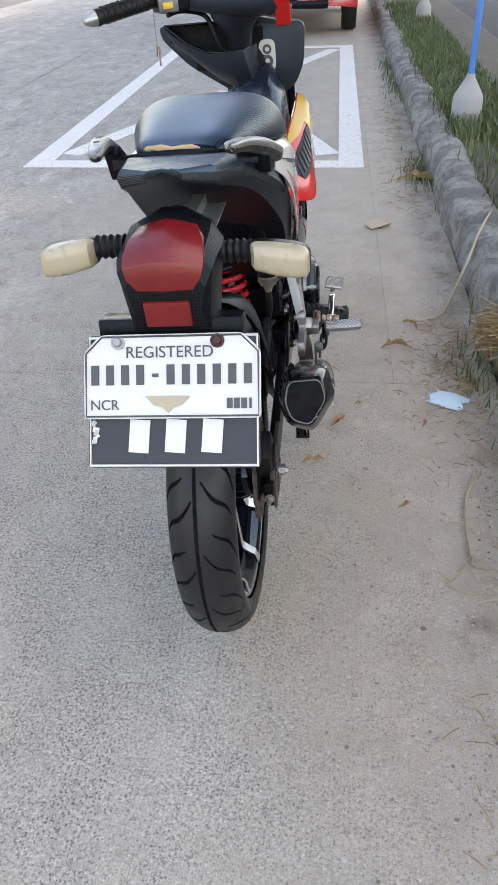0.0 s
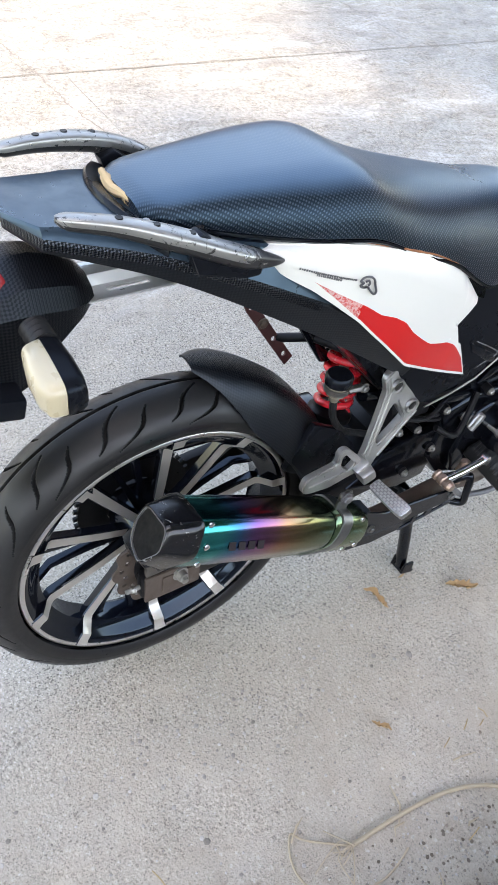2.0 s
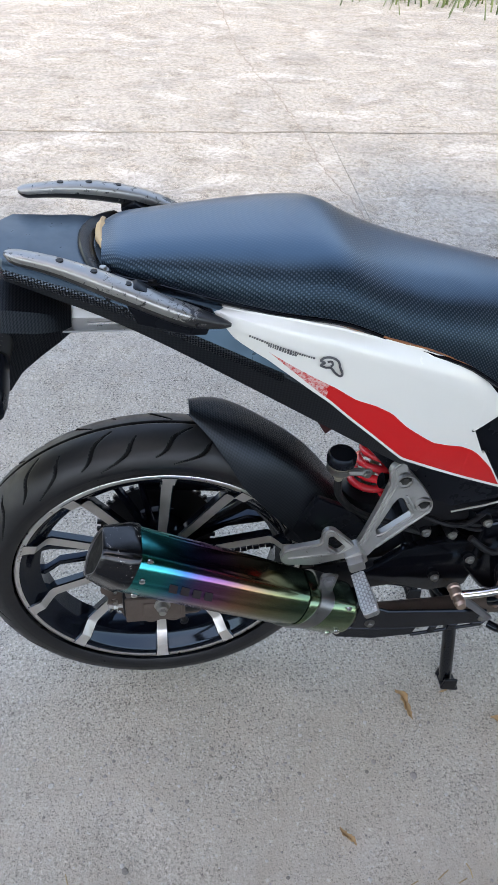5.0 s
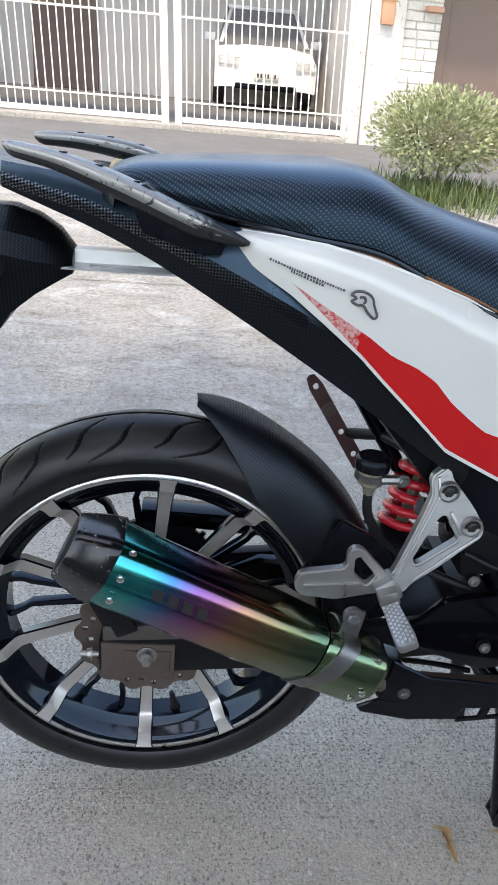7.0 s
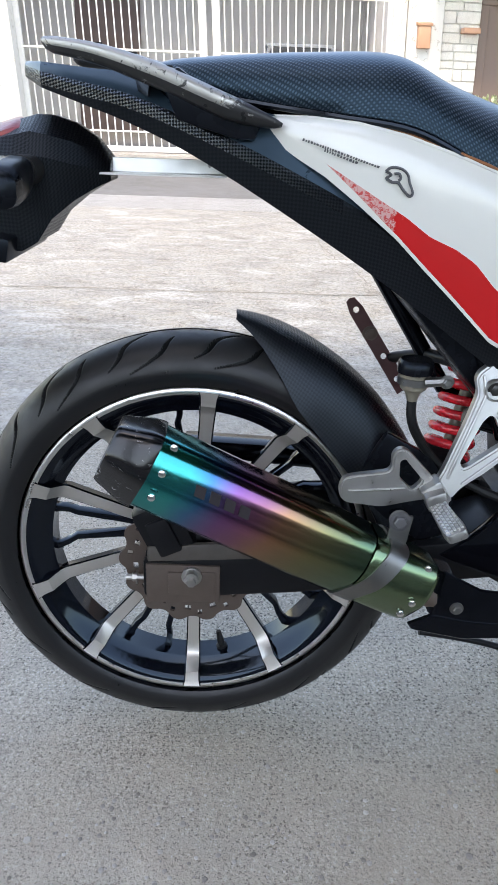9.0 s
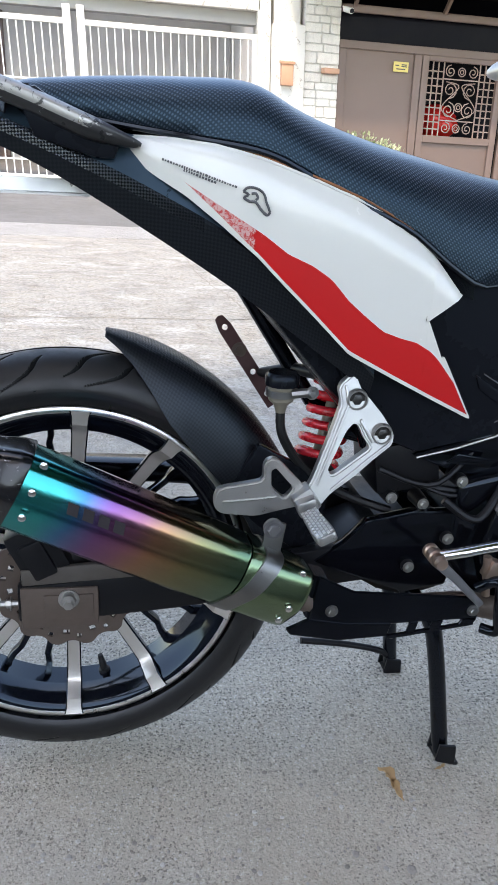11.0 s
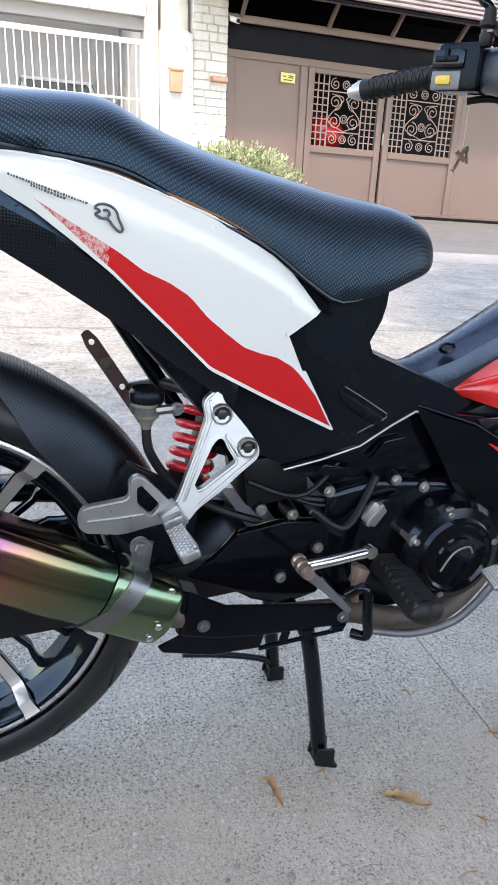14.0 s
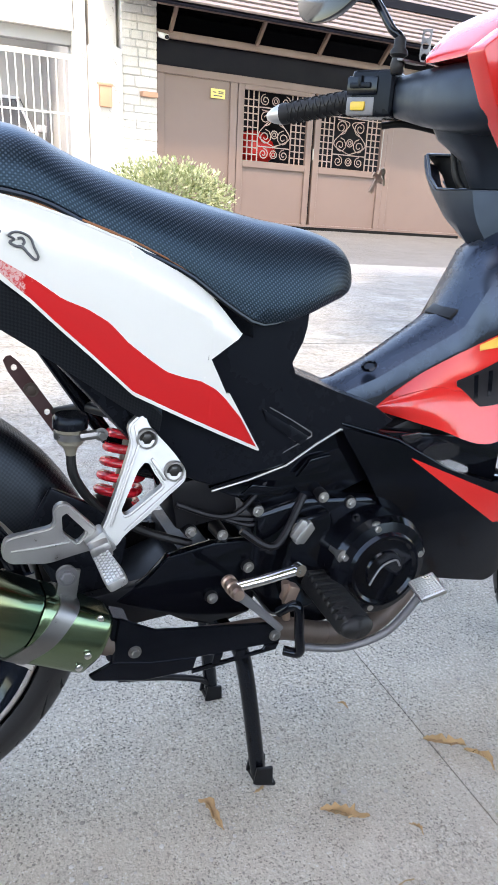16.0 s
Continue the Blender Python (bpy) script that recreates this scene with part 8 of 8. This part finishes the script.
box(bm, (-0.005, -0.215, 0.708), (0.185, 0.04, 0.026), (-12, 0, 0), 0.004)
part("plate_holder", bm, "black_plastic", th_, "black plate holder", 30)
bm = B()
box(bm, (0.0, -0.247, 0.739), (0.058, 0.012, 0.034), (6, 0, 0), 0.003)
part("reflector", bm, "tail_lens", th_, "small red reflector", 30)
bm = B()
xs, ys_ = [-0.039, -0.026, -0.019, -0.011, -0.0095, 0.0095, 0.011, 0.019, 0.026, 0.039], [-0.135, -0.075, -0.024, 0.035]
grid = [[bm.verts.new((x, y, 0.7985 if abs(x) < 0.01 else 0.7845)) for y in ys_] for x in xs]
for i in range(9):
    for j in range(3):
        if not (i in (1, 7) and j == 1):
            bm.faces.new((grid[i][j], grid[i + 1][j], grid[i + 1][j + 1], grid[i][j + 1]))
thicken(bm, 0.0025)
part("slotted_stay", bm, "galvanised", th_, "bright galvanised slotted stay", 20)

for sx in (1, -1):
    z_ = 0.784 if sx > 0 else 0.796
    bm = B()
    rings = []
    for x, h, d in ((0.098, 0.015, 0.016), (0.103, 0.0175, 0.021), (0.13, 0.0198, 0.0235), (0.155, 0.0198, 0.0235), (0.168, 0.0175, 0.021), (0.172, 0.012, 0.014)):
        drop = (x - 0.098) * 0.16
        rings.append([(sx * x, -0.179 + d * math.copysign(abs(math.cos(a)) ** 0.6, math.cos(a)), z_ - drop + h * math.copysign(abs(math.sin(a)) ** 0.6, math.sin(a))) for a in np.linspace(-math.pi / 2, math.pi / 2, 10)])
    loft(bm, rings)
    ind = part("rear_indicator", bm, "black_plastic", bike, "rear indicator with a faded amber lens", 45)
    bm = B()
    rings = []
    for x, h, d in ((0.099, 0.014, 0.010), (0.104, 0.0175, 0.019), (0.13, 0.0198, 0.0235), (0.155, 0.0198, 0.0235), (0.167, 0.0175, 0.019), (0.171, 0.012, 0.009)):
        drop = (x - 0.098) * 0.16
        rings.append([(sx * x, -0.1795 - d * math.copysign(abs(math.cos(a)) ** 0.55, math.cos(a)), z_ - drop + h * math.copysign(abs(math.sin(a)) ** 0.6, math.sin(a))) for a in np.linspace(-math.pi / 2, math.pi / 2, 12)])
    loft(bm, rings)
    bmesh.ops.recalc_face_normals(bm, faces=bm.faces[:])
    part("lens", bm, "amber_cream", ind, "faded cream-amber lens", 45)
    bm = B()
    pr = []
    for k in range(9):
        pr += [(0.0125 if k % 2 else 0.0155, 0.062 + 0.0045 * k)]
    lathe(bm, [(r_, sx * h_) for r_, h_ in pr], (0, -0.172, z_ + 0.002), 18)
    part("stalk", bm, "rubber", ind, "ribbed black rubber stalk", 50)


def plate(name, x0, x1, z0, z1, y, cut, face, border, label):
    """A licence plate leaning slightly, with a raised rim; its characters are plain bars."""
    bm = B()
    o = [(x0, z0), (x1, z0), (x1, z1 - cut), (x1 - cut, z1), (x0 + cut, z1), (x0, z1 - cut)] if cut else [(x0, z0), (x1, z0), (x1, z1), (x0, z1)]
    prism(bm, round_ring(o, 0.006, 3), y, y + 0.002, 0.0005, 1, 'Y')
    p = part(name, bm, face, bike, label, 30)
    bm = B()
    def inset(k):
        cx, cz = (x0 + x1) / 2, (z0 + z1) / 2
        return [(cx + (a - cx) * (1 - 2 * k / (x1 - x0)), cz + (b - cz) * (1 - 2 * k / (z1 - z0))) for a, b in o]
    a, b = inset(0.003), inset(0.006)
    loop = [(q[0], y - 0.0012, q[1]) for q in a]
    tube(bm, loop, 0.0013 if cut else 0.0024, 6, True)
    part("rim", bm, border, p, "", 60)
    return p


lowp = plate("lower_plate", -0.112, 0.109, 0.532, 0.70, -0.246, 0.0, "plate_black", "white_paint", "black metal plate with white rim, partly covered")
for k in range(3):
    bm = B()
    box(bm, (-0.045 + 0.047 * k, -0.2475, 0.572), (0.026, 0.002, 0.042), (0, 4, 0))
    part("plate_bar", bm, "white_paint", lowp, "plain white bar", 0)
bm = B()
rng = random.Random(8)
for k in range(7):
    box(bm, (-0.103 + rng.uniform(-0.004, 0.006), -0.2475, 0.577 + rng.uniform(-0.012, 0.012)), (rng.uniform(0.004, 0.009), 0.001, rng.uniform(0.004, 0.008)), (0, rng.uniform(0, 90), 0))
tagged(part("paint_chips", bm, "white_paint", lowp, "", 0), kind="stuff")
upp = plate("upper_plate", -0.115, 0.111, 0.594, 0.7, -0.2535, 0.022, "white_paint", "ink", "white metal registration plate with clipped corners")
for k in range(11):
    bm = B()
    x = -0.104 + 0.0195 * k + 0.004
    if k == 4:
        box(bm, (x, -0.2545, 0.6485), (0.008, 0.0015, 0.004))
    else:
        box(bm, (x, -0.2545, 0.649), (0.010, 0.0015, 0.025))
    part("plate_bar", bm, "ink", upp, "", 0)
for k, (x, w) in enumerate(((0.072, 0.007), (0.081, 0.007), (0.09, 0.007), (0.098, 0.003))):
    bm = B()
    box(bm, (x, -0.2545, 0.6125), (w, 0.0015, 0.013))
    part("plate_bar", bm, "ink", upp, "", 0)


def lettering(word, x, z, size, y, parent, mat="ink"):
    cu = bpy.data.curves.new("lettering", 'FONT')
    cu.body, cu.size, cu.extrude, cu.align_x = word, size, 0.0004, 'CENTER'
    tmp = new("lettering", cu)
    me = bpy.data.meshes.new_from_object(tmp.evaluated_get(bpy.context.evaluated_depsgraph_get()))
    bpy.data.objects.remove(tmp)
    me.transform(Matrix.Translation((x, y, z)) @ Matrix.Rotation(radians(90), 4, 'X'))
    me.materials.clear()
    me.materials.append(MAT[mat])
    ob = new("lettering", me)
    ob.parent = parent
    return ob


lettering("REGISTERED", -0.004, 0.6705, 0.0205, -0.2545, upp)
lettering("NCR", -0.088, 0.6055, 0.018, -0.2545, upp)
bm = B()
prism(bm, [(-0.035, 0.622), (0.022, 0.622), (0.012, 0.611), (0.002, 0.608), (-0.0055, 0.601), (-0.013, 0.608), (-0.024, 0.611)], -0.2555, -0.2542, 0.0, 1, 'Y')
part("plate_crest", bm, "amber_cream", upp, "small yellow winged crest", 0)
for x, mt in ((-0.07, "steel"), (0.057, "strap")):
    bm = B()
    bolt(bm, (x, -0.254, 0.690), 0.006, 0.005, 'Y', -1)
    part("plate_screw", bm, mt, upp)

# the plates hang back from the bracket
back = Matrix.Translation((0, -0.238, 0.705)) @ Matrix.Rotation(radians(-34), 4, 'X') @ Matrix.Translation((0, 0.245, -0.7))
for p in (lowp, upp):
    for ob in [p] + list(p.children):
        ob.data.transform(back)

# keys hanging under the left switch
bm = B()
tube(bm, [(-0.258, 0.813, 0.968), (-0.256, 0.815, 0.895)], 0.0007, 6)
keys = thing("keys", bm, "steel", "key and small cross pendant hanging from the handlebar", "keys")
bm = B()
prism(bm, [(-0.004, 0.0), (0.004, 0.0), (0.004, -0.009), (0.013, -0.009), (0.013, -0.017), (0.004, -0.017), (0.004, -0.04), (-0.004, -0.04), (-0.004, -0.017), (-0.013, -0.017), (-0.013, -0.009), (-0.004, -0.009)], 0.0, 0.004, 0.0008, 1)
bm.transform(Matrix.Translation((-0.254, 0.815, 0.896)) @ Euler((radians(-28), 0, radians(14))).to_matrix().to_4x4())
part("cross", bm, "tag_brown", keys, "small brown cross pendant", 30)
bm = B()
prism(bm, round_ring([(0.0, 0.0), (0.010, -0.002), (0.011, -0.01), (0.006, -0.014), (0.006, -0.03), (0.002, -0.03), (0.002, -0.014), (-0.002, -0.01)], 0.002, 2), 0.0, 0.002, 0.0, 1)
bm.transform(Matrix.Translation((-0.257, 0.816, 0.899)) @ Euler((radians(24), 0, radians(20))).to_matrix().to_4x4())
part("key", bm, "key_metal", keys, "", 30)


# ---- litter and plants on the kerb side ----
def dry_leaf(x, y, L, turn, seed, mat="dry_leaf", curl=0.35):
    rng = random.Random(seed)
    bm = B()
    rows = []
    n = 15
    for i in range(n):
        t = i / (n - 1)
        w = 0.13 * L * math.sin(math.pi * min(0.97, t * 0.94 + 0.03)) ** 0.8
        zc = 0.004 + curl * L * 0.25 * math.sin(t * 3.1) + rng.uniform(0, 0.002)
        sway = 0.12 * L * math.sin(t * 4 + seed)
        rows.append([(t * L + rng.uniform(-0.03, 0.03) * L, sway + w * k * rng.uniform(0.45, 1.25), zc + abs(k) * w * rng.uniform(0.3, 1.7)) for k in (-1, -0.5, 0, 0.5, 1)])
    loft(bm, rows, False, 0, False)
    bm.transform(Matrix.Translation((x, y, 0)) @ Matrix.Rotation(turn, 4, 'Z'))
    return thing("dry_leaf", thicken(bm, 0.0008), mat, "curled dry brown leaf on the road", "leaf", "fallen leaves", smooth=60)


for args in ((0.11, 0.43, 0.085, 0.5, 1), (0.185, 0.60, 0.1, 1.25, 2), (0.10, 0.84, 0.1, 1.0, 3), (0.335, 0.28, 0.05, 0.4, 4), (0.14, 0.9, 0.08, 0.2, 5), (0.33, 1.06, 0.14, 0.1, 6), (0.21, 1.2, 0.07, -0.3, 7),
             (0.12, 0.52, 0.03, 2.0, 9), (0.42, 0.62, 0.05, 1.1, 10), (0.24, 0.72, 0.035, 0.3, 12), (-0.02, 0.74, 0.03, 0.7, 13), (0.5, 2.9, 0.2, 0.2, 14), (0.46, 1.2, 0.1, 2.3, 15), (0.1, 1.35, 0.05, 0.4, 16)):
    dry_leaf(args[0], args[1], args[2] * (0.72 if args[2] < 0.15 else 1.0), *args[3:])
# flat chip shape stands for a crumpled tan leaf scrap
bm = B()
prism(bm, [(0.0, 0.0), (0.1, 0.02), (0.11, 0.07), (0.06, 0.1), (-0.01, 0.06)], 0.003, 0.012, 0.003, 1, 'Z')
bm.transform(Matrix.Translation((0.34, 2.16, 0.0)) @ Euler((radians(4), radians(-5), 0.4)).to_matrix().to_4x4())
thing("stone_chip", bm, "cord", "flat tan leaf-like scrap in the gutter", "stone")

# used face mask
bm = B()
rows = []
for i in range(11):
    u = i / 10
    rows.append([(0.14 * (u - 0.5) + 0.008 * math.sin(v * 9), 0.12 * (v - 0.5) * (1 - 0.25 * abs(u - 0.5)), 0.006 + 0.022 * math.sin(math.pi * u) * math.sin(math.pi * v) + 0.004 * math.sin(v * 22)) for v in np.linspace(0, 1, 11)])
loft(bm, rows, False, 0, False)
bm.transform(Matrix.Translation((0.505, 0.76, 0.0)) @ Matrix.Rotation(-0.5, 4, 'Z') @ Matrix.Scale(0.7, 4))
mask = thing("face_mask", thicken(bm, 0.0012), "mask_blue", "crumpled pale blue disposable mask in the gutter", "mask", smooth=60)
bm = B()
tube(bm, spline([(0.465, 0.785, 0.006), (0.44, 0.82, 0.004), (0.455, 0.85, 0.004), (0.49, 0.80, 0.008)], 6), 0.0012, 5)
part("ear_loop", bm, "white_paint", mask)

# loose cord ends
for k, pts in enumerate((((0.545, 0.42, 0.006), (0.515, 0.37, 0.007), (0.495, 0.31, 0.006), (0.485, 0.22, 0.006), (0.482, 0.12, 0.006)),
                         ((0.80, 1.98, 0.155), (0.72, 1.75, 0.15), (0.64, 1.52, 0.09), (0.56, 1.34, 0.01), (0.5, 1.27, 0.006)))):
    bm = B()
    tube(bm, spline(pts, 8), 0.0036 if k == 0 else 0.005, 8)
    cord = thing("cord", bm, "cord", "frayed pale cord lying in the gutter" if k == 0 else "pale cord hanging over the kerb", "cord")
    rng = random.Random(30 + k)
    end = Vector(pts[-1])
    bm = B()
    for _ in range(8 if k == 0 else 12):
        d = Vector((rng.uniform(-0.6, 0.6), rng.uniform(-1, 0.0), 0)).normalized() * rng.uniform(0.02, 0.08)
        tube(bm, spline([end, end + d * 0.5 + Vector((rng.uniform(-0.02, 0.02), rng.uniform(-0.02, 0.02), 0.004)), end + d + Vector((rng.uniform(-0.03, 0.03), 0, -0.002))], 4), 0.0012, 4)
    tagged(part("frayed_end", bm, "cord", cord, "", 60), kind="stuff")
bm = B()
tube(bm, spline([(0.482, 0.12, 0.004), (0.44, 0.06, 0.004), (0.42, 0.04, 0.004), (0.47, 0.02, 0.004), (0.53, 0.05, 0.004), (0.545, 0.14, 0.004), (0.53, 0.2, 0.004)], 8), 0.0018, 6)
thing("twine", bm, "cord", "thin loop of twine in the gutter dust", "twine")

# straw nest and weeds
rng = random.Random(77)
bm = B()
for _ in range(300):
    c = Vector((0.655 + rng.gauss(0, 0.02), 0.97 + rng.gauss(0, 0.04), 0.11 + rng.gauss(0, 0.025)))
    a, e = rng.uniform(0, 6.28), rng.uniform(-0.6, 0.6)
    d = Vector((math.cos(a), math.sin(a), e)) * rng.uniform(0.02, 0.06)
    tube(bm, [c - d, c + Vector((rng.uniform(-0.01, 0.01), 0, 0.01)), c + d], 0.0015, 3, caps=False)
thing("straw_tangle", bm, "straw", "tangle of dry straw caught on the kerb edge", "straw", kind="stuff", smooth=0)
bm = B()
for _ in range(640):
    y = rng.choice((rng.gauss(0.95, 0.14), rng.gauss(3.05, 0.16), rng.gauss(3.05, 0.2), rng.gauss(6.5, 0.3), rng.gauss(5.5, 0.3)))
    x = 0.655 - abs(rng.gauss(0, 0.06))
    blade(bm, Vector((x, y, 0.0)), rng.uniform(0.015, 0.07), rng, 0.0022)
thing("weeds", bm, "grass_blade", "thin green weeds along the foot of the kerb", "weeds", kind="stuff", smooth=0)
bm = B()
for _ in range(1000):
    y = rng.choice((rng.gauss(0.8, 0.22), rng.gauss(1.0, 0.15), rng.gauss(-0.45, 0.12), rng.gauss(2.9, 0.4), rng.gauss(4.3, 0.5)))
    c = Vector((0.6 - abs(rng.gauss(0, 0.09)), y, 0.004))
    a = rng.uniform(0, 6.28)
    d = Vector((math.cos(a), math.sin(a), 0)) * rng.uniform(0.005, 0.02)
    tube(bm, [c - d, c + Vector((0, 0, rng.uniform(0, 0.006))), c + d], 0.0011, 3, caps=False)
thing("dry_bits", bm, "straw", "dry stalks and chaff swept into the gutter", "debris", kind="stuff", smooth=0)
bm = B()
for _ in range(15000):
    y = rng.uniform(0.7, 11) ** 1.0
    x = rng.uniform(KERB + 0.17, KERB + 0.62) - (0.08 * rng.random() if rng.random() < 0.5 else 0)
    if y < 3.2 and rng.random() < 0.72:
        continue
    blade(bm, Vector((x, y, 0.12)), rng.uniform(0.03, 0.1), rng, 0.004)
thing("grass", bm, "grass_blade", "short green grass on the verge", "grass", kind="stuff", smooth=0)
bm = B()
for _ in range(6500):
    side = rng.random()
    if side < 0.35:
        x, y = KERB - abs(rng.gauss(0, 0.09)), rng.uniform(-1.2, 3.0)
    elif side < 0.5:
        x, y = KERB - abs(rng.gauss(0, 0.12)), rng.choice((rng.gauss(-0.05, 0.3), rng.gauss(-0.5, 0.1)))
    else:
        x, y = rng.uniform(-1.6, 0.6), rng.uniform(-1.2, 2.2)
    r = rng.uniform(0.001, 0.0026) * (2.0 if rng.random() < 0.03 else 1)
    a0 = rng.uniform(0, 6.28)
    base = [bm.verts.new((x + r * 1.2 * math.cos(a0 + k * 1.571) * rng.uniform(0.6, 1.2), y + r * 1.2 * math.sin(a0 + k * 1.571) * rng.uniform(0.6, 1.2), 0.0003)) for k in range(4)]
    tip = bm.verts.new((x + rng.uniform(-0.4, 0.4) * r, y + rng.uniform(-0.4, 0.4) * r, r * rng.uniform(0.8, 1.4)))
    for k in range(4):
        bm.faces.new((base[k], base[(k + 1) % 4], tip))
thing("grit", bm, "gravel", "loose grit and small stones on the concrete", "grit", kind="stuff", smooth=0)
# stones, clods and twigs swept against the kerb
def stone(bm, c, r, rng):
    """A small angular stone."""
    ring = []
    for h, k in ((-0.2, 0.8), (0.25, 1.0), (0.55, 0.6)):
        ring.append([(c[0] + r * k * math.cos(a) * rng.uniform(0.75, 1.2), c[1] + r * k * math.sin(a) * rng.uniform(0.75, 1.2), max(0.0, c[2] + r * h)) for a in np.linspace(0, 2 * math.pi, 6, endpoint=False)])
    loft(bm, ring)


rng = random.Random(91)
for kind, mt, lab, count in (("pebbles", "gravel", "loose pebbles in the dust by the kerb", 620), ("dirt_clods", "clod", "brown crumbs of soil washed against the kerb", 1100)):
    bm = B()
    for _ in range(count):
        if kind == "pebbles":
            x, y = rng.choice(((KERB - abs(rng.gauss(0.03, 0.16)), rng.uniform(-1.1, 1.6)), (rng.gauss(0.42, 0.09), rng.gauss(-0.42, 0.12)), (rng.gauss(0.18, 0.08), rng.gauss(0.15, 0.25)), (rng.uniform(-0.3, 0.5), rng.uniform(-0.8, 1.5))))
            r = rng.uniform(0.0016, 0.0042) * (1.7 if rng.random() < 0.04 else 1.0)
        else:
            x, y = KERB - abs(rng.gauss(0.0, 0.075)), rng.choice((rng.gauss(0.25, 0.16), rng.gauss(-0.45, 0.16), rng.gauss(1.0, 0.3), rng.uniform(-1, 4)))
            r = rng.uniform(0.001, 0.0036)
        if x < KERB:
            stone(bm, (x, y, 0.0), r, rng)
    thing(kind, bm, mt, lab, "stones" if kind == "pebbles" else "soil", kind="stuff", smooth=0)
bm = B()
for _ in range(46):
    y = rng.choice((rng.gauss(1.0, 0.3), rng.gauss(2.6, 0.5), rng.gauss(0.2, 0.3), rng.uniform(-0.8, 5)))
    c = Vector((KERB - 0.02 - abs(rng.gauss(0.02, 0.1)), y, 0.005))
    a, L = rng.uniform(0, 6.28), rng.uniform(0.008, 0.032)
    d = Vector((math.cos(a), math.sin(a), 0)) * L
    tube(bm, [c - d, c + Vector((rng.uniform(-0.01, 0.01), rng.uniform(-0.01, 0.01), 0.005)), c + d], [0.0016, 0.002, 0.001], 5)
thing("twigs", bm, "cord", "small dry twigs and husks in the gutter", "twigs", kind="stuff", smooth=40)
# cement-footed posts on the verge
for k, (x, y) in enumerate(((0.93, 3.72), (1.16, 9.1))):
    post = empty("barrier_post", "blue pipe post set in a bottle-shaped cement foot", "post", pose(x, y, 0.12), "barrier posts")
    bm = B()
    lathe(bm, [(0.0, 0.0), (0.085, 0.0), (0.088, 0.02), (0.086, 0.13), (0.08, 0.15), (0.045, 0.21), (0.026, 0.24), (0.024, 0.26), (0.0, 0.26)], (0, 0, 0), 24, 'Z')
    part("cement_foot", bm, "pot", post, "grey cement foot", 40)
    bm = B()
    tube(bm, [(0, 0, 0.2), (0, 0.0, 1.25)], 0.017, 14)
    part("pipe", bm, "blue_pole", post, "blue-painted pipe")
